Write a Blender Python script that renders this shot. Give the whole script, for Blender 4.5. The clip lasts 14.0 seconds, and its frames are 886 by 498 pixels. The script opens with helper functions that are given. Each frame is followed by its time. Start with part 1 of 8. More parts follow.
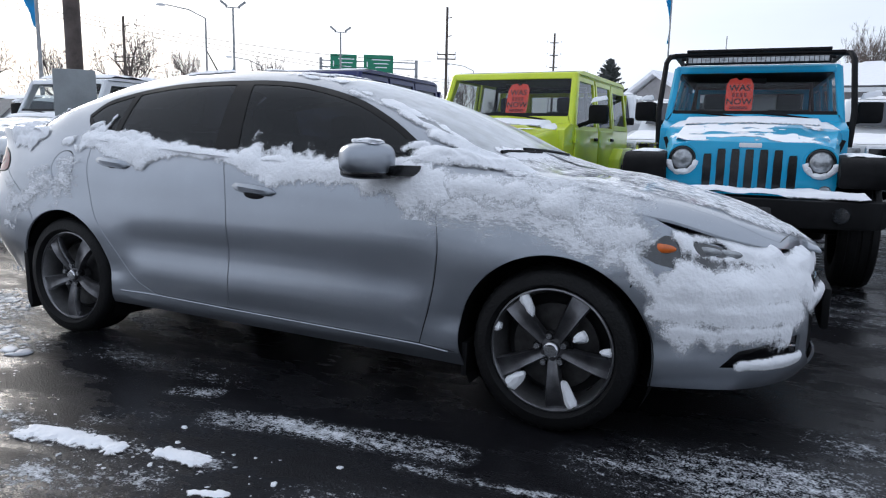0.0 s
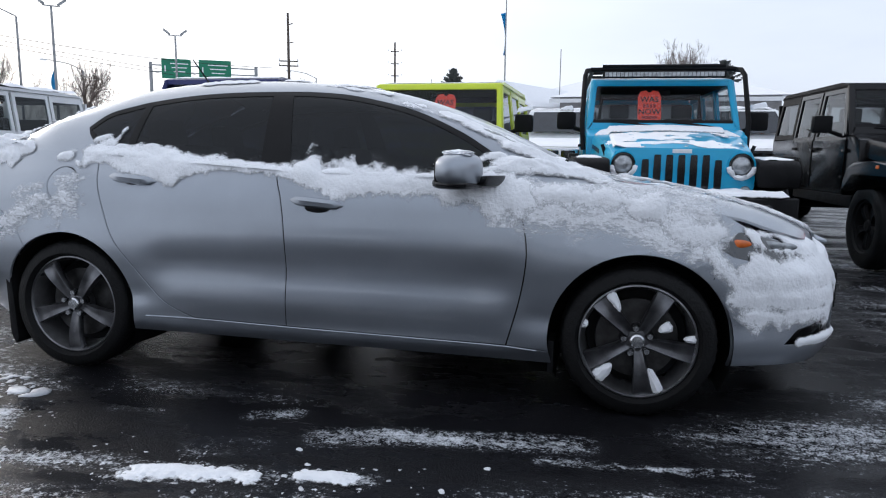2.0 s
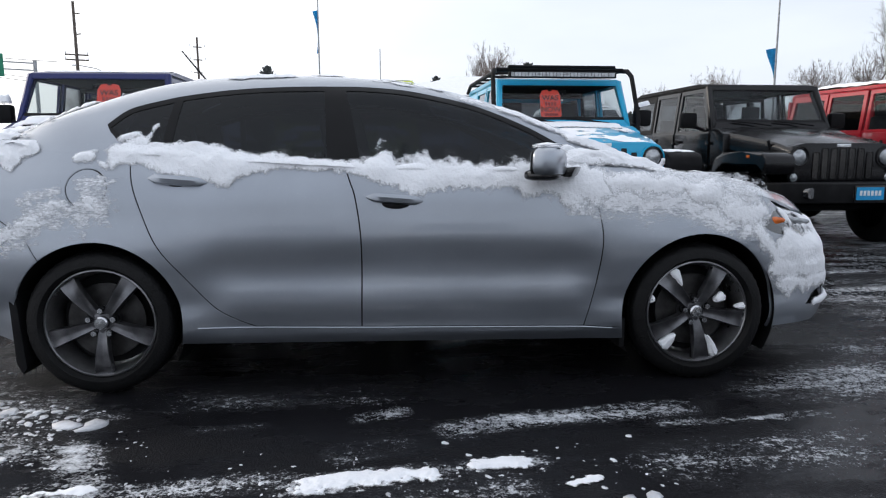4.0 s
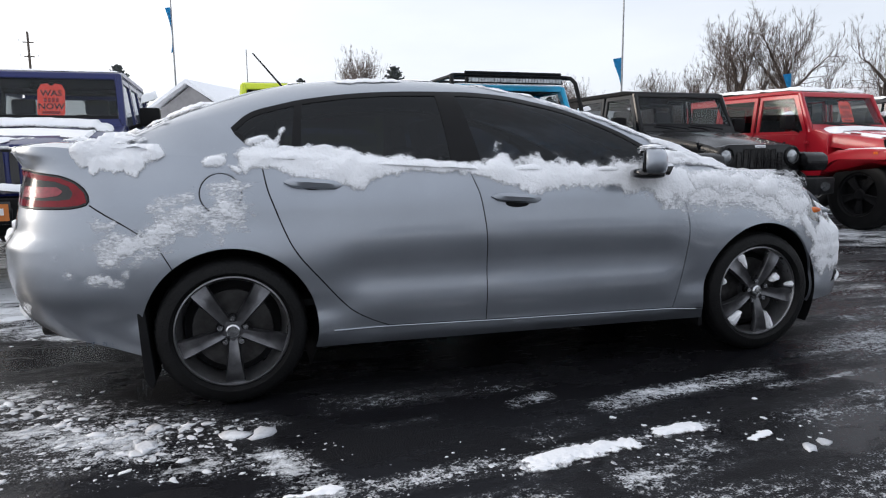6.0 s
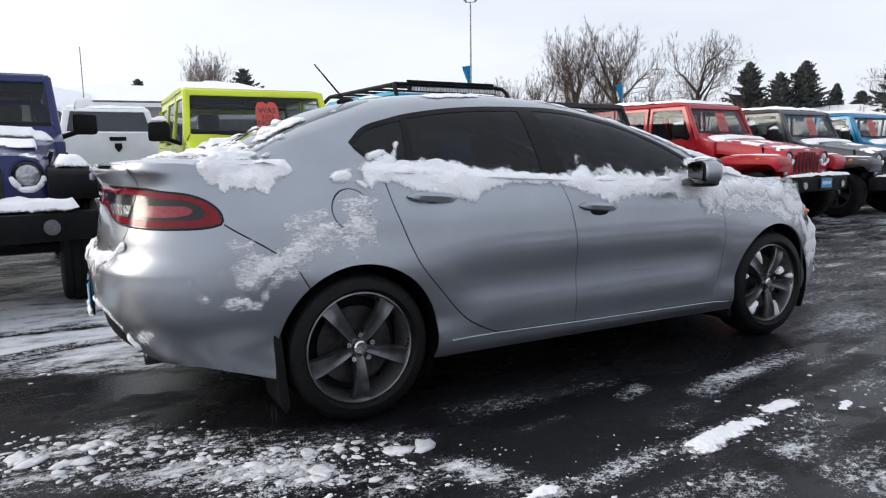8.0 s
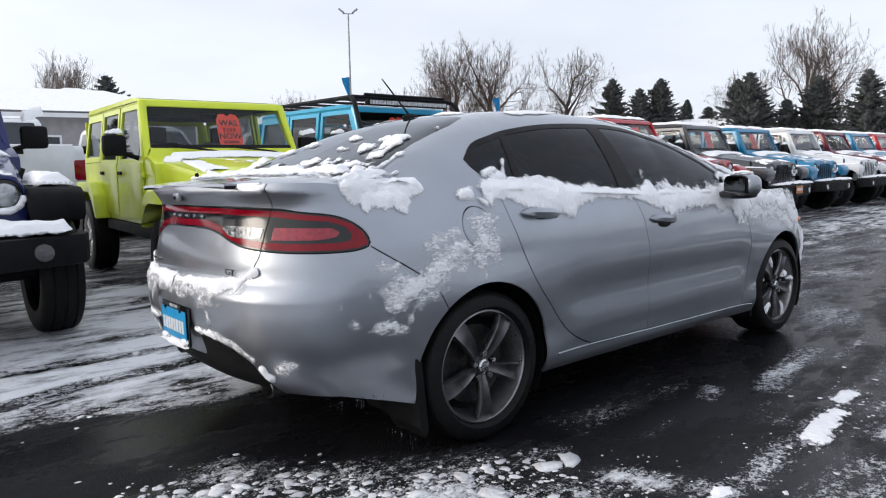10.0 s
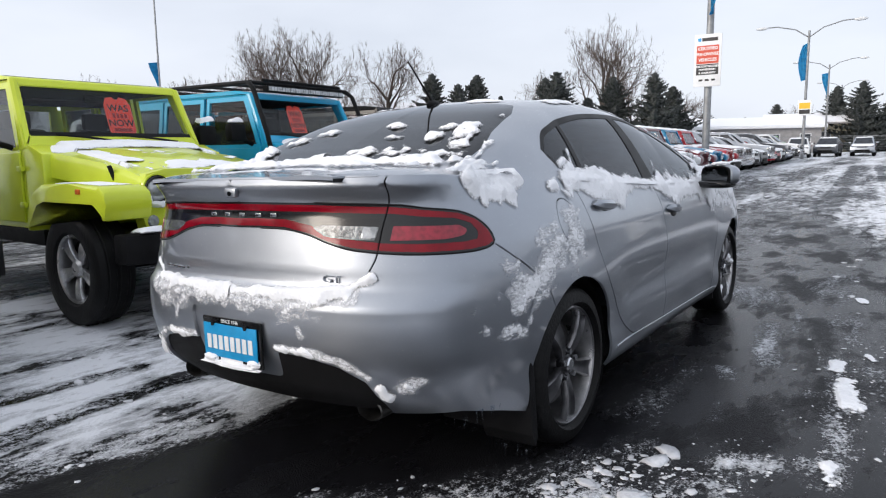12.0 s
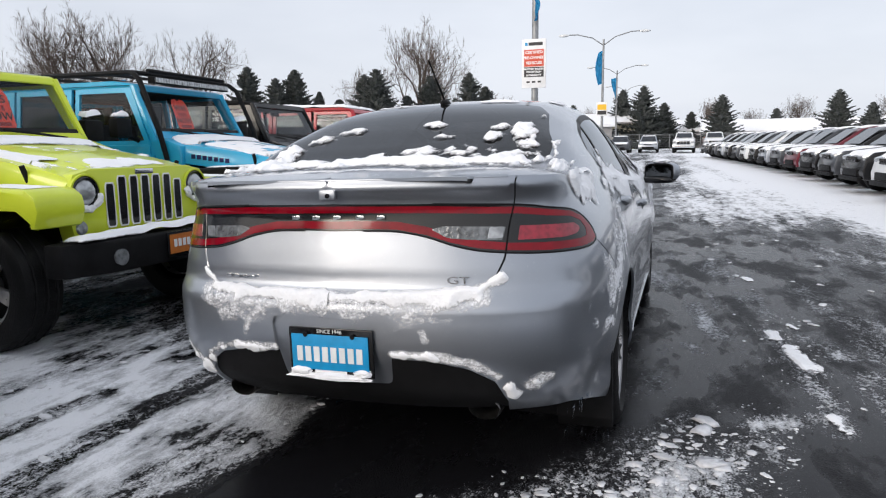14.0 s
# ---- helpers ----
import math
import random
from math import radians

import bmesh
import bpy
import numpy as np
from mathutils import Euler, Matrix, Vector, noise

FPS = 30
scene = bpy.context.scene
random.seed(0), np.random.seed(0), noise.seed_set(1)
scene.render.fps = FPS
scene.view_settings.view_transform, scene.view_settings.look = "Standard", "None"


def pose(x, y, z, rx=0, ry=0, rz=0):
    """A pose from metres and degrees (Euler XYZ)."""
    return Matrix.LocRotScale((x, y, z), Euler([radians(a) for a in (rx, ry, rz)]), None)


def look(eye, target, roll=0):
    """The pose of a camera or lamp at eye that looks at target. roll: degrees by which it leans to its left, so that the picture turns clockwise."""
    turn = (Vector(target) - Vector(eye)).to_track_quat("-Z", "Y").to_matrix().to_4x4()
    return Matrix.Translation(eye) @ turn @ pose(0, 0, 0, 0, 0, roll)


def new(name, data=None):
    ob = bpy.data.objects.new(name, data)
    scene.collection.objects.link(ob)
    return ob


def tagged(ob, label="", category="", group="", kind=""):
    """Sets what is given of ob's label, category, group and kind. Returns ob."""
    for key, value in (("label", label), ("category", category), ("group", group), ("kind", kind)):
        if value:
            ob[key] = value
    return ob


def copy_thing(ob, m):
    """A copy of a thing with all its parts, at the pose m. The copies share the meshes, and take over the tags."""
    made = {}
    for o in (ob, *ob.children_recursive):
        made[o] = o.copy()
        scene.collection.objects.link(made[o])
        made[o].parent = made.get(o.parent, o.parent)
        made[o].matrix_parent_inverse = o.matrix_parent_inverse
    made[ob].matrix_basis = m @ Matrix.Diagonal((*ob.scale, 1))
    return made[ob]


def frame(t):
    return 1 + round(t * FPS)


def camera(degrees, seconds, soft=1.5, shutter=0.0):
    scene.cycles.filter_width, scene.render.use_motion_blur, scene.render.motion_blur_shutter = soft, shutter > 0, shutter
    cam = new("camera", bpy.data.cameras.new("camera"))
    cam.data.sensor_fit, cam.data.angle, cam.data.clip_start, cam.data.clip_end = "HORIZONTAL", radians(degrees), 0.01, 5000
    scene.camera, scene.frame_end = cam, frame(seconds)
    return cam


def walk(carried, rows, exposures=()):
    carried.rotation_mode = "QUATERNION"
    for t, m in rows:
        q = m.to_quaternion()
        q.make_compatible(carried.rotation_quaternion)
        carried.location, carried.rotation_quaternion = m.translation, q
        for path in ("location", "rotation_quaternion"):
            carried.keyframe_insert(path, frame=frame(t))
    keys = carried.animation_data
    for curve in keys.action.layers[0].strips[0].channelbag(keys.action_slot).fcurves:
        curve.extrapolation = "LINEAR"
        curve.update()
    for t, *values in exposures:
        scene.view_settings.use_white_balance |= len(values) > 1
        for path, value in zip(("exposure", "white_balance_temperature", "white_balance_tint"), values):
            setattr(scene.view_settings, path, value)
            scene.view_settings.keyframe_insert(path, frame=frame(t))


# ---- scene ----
cam = camera(66.2, 14.0, soft=1.15)
PATH = [
    (0, (3.383, -3.29, 1.113), (2.545, -1.503, 0.789), 1.3),
    (0.5, (3.153, -3.413, 1.102), (2.387, -1.593, 0.785), 1.2),
    (1, (2.924, -3.518, 1.105), (2.259, -1.658, 0.79), 1.1),
    (1.5, (2.696, -3.614, 1.114), (2.157, -1.712, 0.813), 0.8),
    (2, (2.467, -3.709, 1.112), (2.063, -1.773, 0.817), 0.7),
    (2.2, (2.367, -3.741, 1.109), (2.018, -1.793, 0.814), 0.7),
    (4.3, (1.124, -3.884, 1.084), (1.316, -1.915, 0.789), -0.2),
    (4.5, (1.01, -3.891, 1.084), (1.23, -1.925, 0.79), -0.2),
    (5, (0.7, -3.879, 1.091), (1.005, -1.926, 0.786), -0.3),
    (5.5, (0.386, -3.856, 1.074), (0.795, -1.919, 0.784), -0.3),
    (6, (0.09, -3.844, 1.087), (0.634, -1.941, 0.799), -0.5),
    (6.5, (-0.21, -3.808, 1.093), (0.459, -1.944, 0.815), -0.5),
    (7, (-0.496, -3.723, 1.115), (0.276, -1.899, 0.835), -0.7),
    (7.5, (-0.785, -3.613, 1.13), (0.082, -1.832, 0.852), -0.7),
    (8, (-1.053, -3.491, 1.141), (-0.093, -1.759, 0.861), -0.7),
    (8.5, (-1.306, -3.361, 1.158), (-0.276, -1.669, 0.879), -0.6),
    (9, (-1.521, -3.225, 1.185), (-0.415, -1.582, 0.909), -0.7),
    (9.2, (-1.608, -3.166, 1.18), (-0.471, -1.542, 0.913), -0.8),
    (11.3, (-2.304, -2.309, 1.18), (-0.8, -1.018, 0.908), -0.7),
    (11.5, (-2.36, -2.201, 1.174), (-0.819, -0.955, 0.9), -0.7),
    (12, (-2.483, -1.963, 1.183), (-0.857, -0.832, 0.902), -0.8),
    (12.5, (-2.623, -1.745, 1.186), (-0.934, -0.713, 0.902), -0.9),
    (13, (-2.75, -1.528, 1.195), (-0.994, -0.614, 0.909), -0.8),
    (13.5, (-2.851, -1.306, 1.199), (-1.036, -0.516, 0.911), -0.8),
    (14, (-2.95, -1.091, 1.208), (-1.083, -0.438, 0.91), -0.7),
]
walk(cam, [(t, look(eye, target, roll)) for t, eye, target, roll in PATH],
     [(0, -.10, 5800, 10), (2, -.07, 5910, 10), (5, .09, 6200, 10), (8, .09, 6270, 11), (11.5, .02, 6200, 11), (14, -.10, 6300, 11)])


# ---- world and light: bright overcast winter sky, low veiled sun behind the parked row ----
world = bpy.data.worlds.new("winter_sky")
scene.world = world
world.use_nodes = True
wn, wl = world.node_tree.nodes, world.node_tree.links
wn.clear()
SUN_AZ, SUN_EL = 151.0, 20.0
sky = wn.new("ShaderNodeTexSky")
sky.sky_type, sky.sun_disc = "NISHITA", False
sky.sun_elevation, sky.sun_rotation = radians(SUN_EL), radians(90 - SUN_AZ)
sky.air_density, sky.dust_density = 1.0, 4.0
coord = wn.new("ShaderNodeTexCoord")
stretch = wn.new("ShaderNodeMapping")
stretch.inputs["Scale"].default_value = (1.2, 1.2, 4.0)
cloud = wn.new("ShaderNodeTexNoise")
cloud.inputs["Scale"].default_value, cloud.inputs["Detail"].default_value = 1.6, 5.0
ramp = wn.new("ShaderNodeValToRGB")
ramp.color_ramp.elements[0].position, ramp.color_ramp.elements[0].color = 0.30, (8.8, 9.2, 9.9, 1)
ramp.color_ramp.elements[1].position, ramp.color_ramp.elements[1].color = 0.62, (10.5, 10.8, 11.4, 1)
mixer = wn.new("ShaderNodeMix")
mixer.data_type = "RGBA"
mixer.inputs[0].default_value = 0.82
back = wn.new("ShaderNodeBackground")
back.inputs["Strength"].default_value = 0.1
out = wn.new("ShaderNodeOutputWorld")
wl.new(coord.outputs["Generated"], stretch.inputs["Vector"])
wl.new(stretch.outputs["Vector"], cloud.inputs["Vector"])
wl.new(cloud.outputs["Fac"], ramp.inputs["Fac"])
wl.new(sky.outputs["Color"], mixer.inputs[6])
wl.new(ramp.outputs["Color"], mixer.inputs[7])
# the veiled sun's wide glow in the cloud
glow_dot = wn.new("ShaderNodeVectorMath")
glow_dot.operation = "DOT_PRODUCT"
glow_dot.inputs[1].default_value = (math.cos(radians(SUN_AZ)) * math.cos(radians(SUN_EL)), math.sin(radians(SUN_AZ)) * math.cos(radians(SUN_EL)), math.sin(radians(SUN_EL)))
glow = wn.new("ShaderNodeMapRange")
glow.inputs["From Min"].default_value, glow.inputs["From Max"].default_value = 0.15, 1.0
glow.inputs["To Max"].default_value = 1.0
glow_pow = wn.new("ShaderNodeMath")
glow_pow.operation, glow_pow.inputs[1].default_value = "POWER", 1.7
bright = wn.new("ShaderNodeMix")
bright.data_type, bright.blend_type = "RGBA", "ADD"
bright.inputs[7].default_value = (6.0, 5.4, 4.6, 1)
wl.new(coord.outputs["Generated"], glow_dot.inputs[0])
wl.new(glow_dot.outputs["Value"], glow.inputs["Value"])
wl.new(glow.outputs["Result"], glow_pow.inputs[0])
wl.new(glow_pow.outputs[0], bright.inputs[0])
wl.new(mixer.outputs[2], bright.inputs[6])
wl.new(bright.outputs[2], back.inputs["Color"])
wl.new(back.outputs["Background"], out.inputs["Surface"])
sun = new("sun", bpy.data.lights.new("sun", "SUN"))
sun.data.energy, sun.data.angle, sun.data.color = 1.6, radians(24), (1.0, 0.89, 0.76)
sun.matrix_world = look((math.cos(radians(SUN_AZ)) * math.cos(radians(SUN_EL)) * 50, math.sin(radians(SUN_AZ)) * math.cos(radians(SUN_EL)) * 50, math.sin(radians(SUN_EL)) * 50), (0, 0, 0))

# ---- materials ----
def material(name, color, rough=0.5, metal=0.0, vary=0.15, scale=8.0, bump=0.0, bump_scale=60.0, coat=0.0, rough_vary=0.1, other=None, spec=0.5):
    """A procedural surface: colour varied at two scales, roughness varied, fine relief."""
    m = bpy.data.materials.new(name)
    m.use_nodes = True
    nt = m.node_tree
    n, l = nt.nodes, nt.links
    b = n["Principled BSDF"]
    b.inputs["Metallic"].default_value = metal
    b.inputs["Coat Weight"].default_value = coat
    b.inputs["Coat Roughness"].default_value = 0.06
    b.inputs["Specular IOR Level"].default_value = spec
    tc = n.new("ShaderNodeTexCoord")
    big = n.new("ShaderNodeTexNoise")
    big.inputs["Scale"].default_value, big.inputs["Detail"].default_value = scale, 4.0
    fine = n.new("ShaderNodeTexNoise")
    fine.inputs["Scale"].default_value, fine.inputs["Detail"].default_value = bump_scale, 3.0
    l.new(tc.outputs["Object"], big.inputs["Vector"])
    l.new(tc.outputs["Object"], fine.inputs["Vector"])
    mix = n.new("ShaderNodeMix")
    mix.data_type = "RGBA"
    second = other if other else tuple(max(0.0, c * (1 - 2 * vary)) for c in color)
    mix.inputs[6].default_value, mix.inputs[7].default_value = (*color, 1), (*second, 1)
    rp = n.new("ShaderNodeMapRange")
    rp.inputs["From Min"].default_value, rp.inputs["From Max"].default_value = 0.38, 0.72
    add = n.new("ShaderNodeMath")
    add.operation = "MULTIPLY_ADD"
    add.inputs[1].default_value = 0.25
    l.new(fine.outputs["Fac"], add.inputs[0])
    l.new(big.outputs["Fac"], add.inputs[2])
    sub = n.new("ShaderNodeMath")
    sub.operation = "SUBTRACT"
    sub.inputs[1].default_value = 0.125
    l.new(add.outputs[0], sub.inputs[0])
    l.new(sub.outputs[0], rp.inputs["Value"])
    l.new(rp.outputs["Result"], mix.inputs[0])
    l.new(mix.outputs[2], b.inputs["Base Color"])
    rr = n.new("ShaderNodeMapRange")
    rr.inputs["To Min"].default_value, rr.inputs["To Max"].default_value = max(0.02, rough - rough_vary), min(1.0, rough + rough_vary)
    l.new(big.outputs["Fac"], rr.inputs["Value"])
    l.new(rr.outputs["Result"], b.inputs["Roughness"])
    if bump:
        bp = n.new("ShaderNodeBump")
        bp.inputs["Strength"].default_value, bp.inputs["Distance"].default_value = bump, 0.01
        l.new(fine.outputs["Fac"], bp.inputs["Height"])
        l.new(bp.outputs["Normal"], b.inputs["Normal"])
    return m


def glass(name, tint, rough=0.02, film=0.0):
    """Tinted car glass: see-through, with a mirror sheen that grows at grazing angles; film: thin frost."""
    m = bpy.data.materials.new(name)
    m.use_nodes = True
    n, l = m.node_tree.nodes, m.node_tree.links
    n.clear()
    clear = n.new("ShaderNodeBsdfTransparent")
    clear.inputs["Color"].default_value = (*tint, 1)
    gloss = n.new("ShaderNodeBsdfGlossy")
    gloss.inputs["Roughness"].default_value = rough
    gloss.inputs["Color"].default_value = (0.9, 0.93, 0.97, 1)
    lw = n.new("ShaderNodeLayerWeight")
    lw.inputs["Blend"].default_value = 0.5
    power = n.new("ShaderNodeMath")
    power.operation, power.inputs[1].default_value = "POWER", 5.0
    l.new(lw.outputs["Facing"], power.inputs[0])
    fres = n.new("ShaderNodeMath")
    fres.operation, fres.inputs[1].default_value, fres.inputs[2].default_value = "MULTIPLY_ADD", 0.90, 0.03
    l.new(power.outputs[0], fres.inputs[0])
    mix = n.new("ShaderNodeMixShader")
    l.new(fres.outputs[0], mix.inputs[0])
    l.new(clear.outputs[0], mix.inputs[1])
    l.new(gloss.outputs[0], mix.inputs[2])
    o = n.new("ShaderNodeOutputMaterial")
    last = mix
    if film:
        frost = n.new("ShaderNodeBsdfDiffuse")
        frost.inputs["Color"].default_value = (0.8, 0.82, 0.85, 1)
        tc = n.new("ShaderNodeTexCoord")
        tx = n.new("ShaderNodeTexNoise")
        tx.inputs["Scale"].default_value, tx.inputs["Detail"].default_value = 5.0, 6.0
        l.new(tc.outputs["Object"], tx.inputs["Vector"])
        mr = n.new("ShaderNodeMapRange")
        mr.inputs["From Min"].default_value, mr.inputs["From Max"].default_value = 0.35, 0.75
        mr.inputs["To Min"].default_value, mr.inputs["To Max"].default_value = film * 0.5, min(1.0, film * 1.5)
        l.new(tx.outputs["Fac"], mr.inputs["Value"])
        m2 = n.new("ShaderNodeMixShader")
        l.new(mr.outputs["Result"], m2.inputs[0])
        l.new(mix.outputs[0], m2.inputs[1])
        l.new(frost.outputs[0], m2.inputs[2])
        last = m2
    l.new(last.outputs[0], o.inputs["Surface"])
    return m


def car_paint(name, color, metal=0.55, rough=0.38):
    return material(name, color, rough, metal, vary=0.06, scale=3.0, coat=0.45, spec=0.3, bump=0.02, bump_scale=900.0, rough_vary=0.07)



def silver_paint():
    """Wet metallic silver with a clear coat: faint runs of salt and water along the sides."""
    m = material("silver_paint", (0.332, 0.357, 0.40), 0.36, 0.88, vary=0.05, scale=3.0, coat=1.0, bump=0.02, bump_scale=900.0, rough_vary=0.06)
    n, l = m.node_tree.nodes, m.node_tree.links
    b = n["Principled BSDF"]
    b.inputs["Coat Roughness"].default_value = 0.08
    tc, mp = n.new("ShaderNodeTexCoord"), n.new("ShaderNodeMapping")
    mp.inputs["Scale"].default_value = (0.6, 0.6, 5.0)
    runs = n.new("ShaderNodeTexNoise")
    runs.inputs["Scale"].default_value, runs.inputs["Detail"].default_value = 2.2, 5.0
    l.new(tc.outputs["Object"], mp.inputs["Vector"])
    l.new(mp.outputs["Vector"], runs.inputs["Vector"])
    drops = n.new("ShaderNodeTexNoise")
    drops.inputs["Scale"].default_value, drops.inputs["Detail"].default_value = 140.0, 2.0
    l.new(tc.outputs["Object"], drops.inputs["Vector"])
    rr = n.new("ShaderNodeMapRange")
    rr.inputs["From Min"].default_value, rr.inputs["From Max"].default_value = 0.35, 0.68
    rr.inputs["To Min"].default_value, rr.inputs["To Max"].default_value = 0.34, 0.42
    l.new(runs.outputs["Fac"], rr.inputs["Value"])
    l.new(rr.outputs["Result"], b.inputs["Roughness"])
    cr = n.new("ShaderNodeMapRange")
    cr.inputs["From Min"].default_value, cr.inputs["From Max"].default_value = 0.55, 0.75
    cr.inputs["To Min"].default_value, cr.inputs["To Max"].default_value = 0.05, 0.35
    l.new(drops.outputs["Fac"], cr.inputs["Value"])
    l.new(cr.outputs["Result"], b.inputs["Coat Roughness"])
    return m


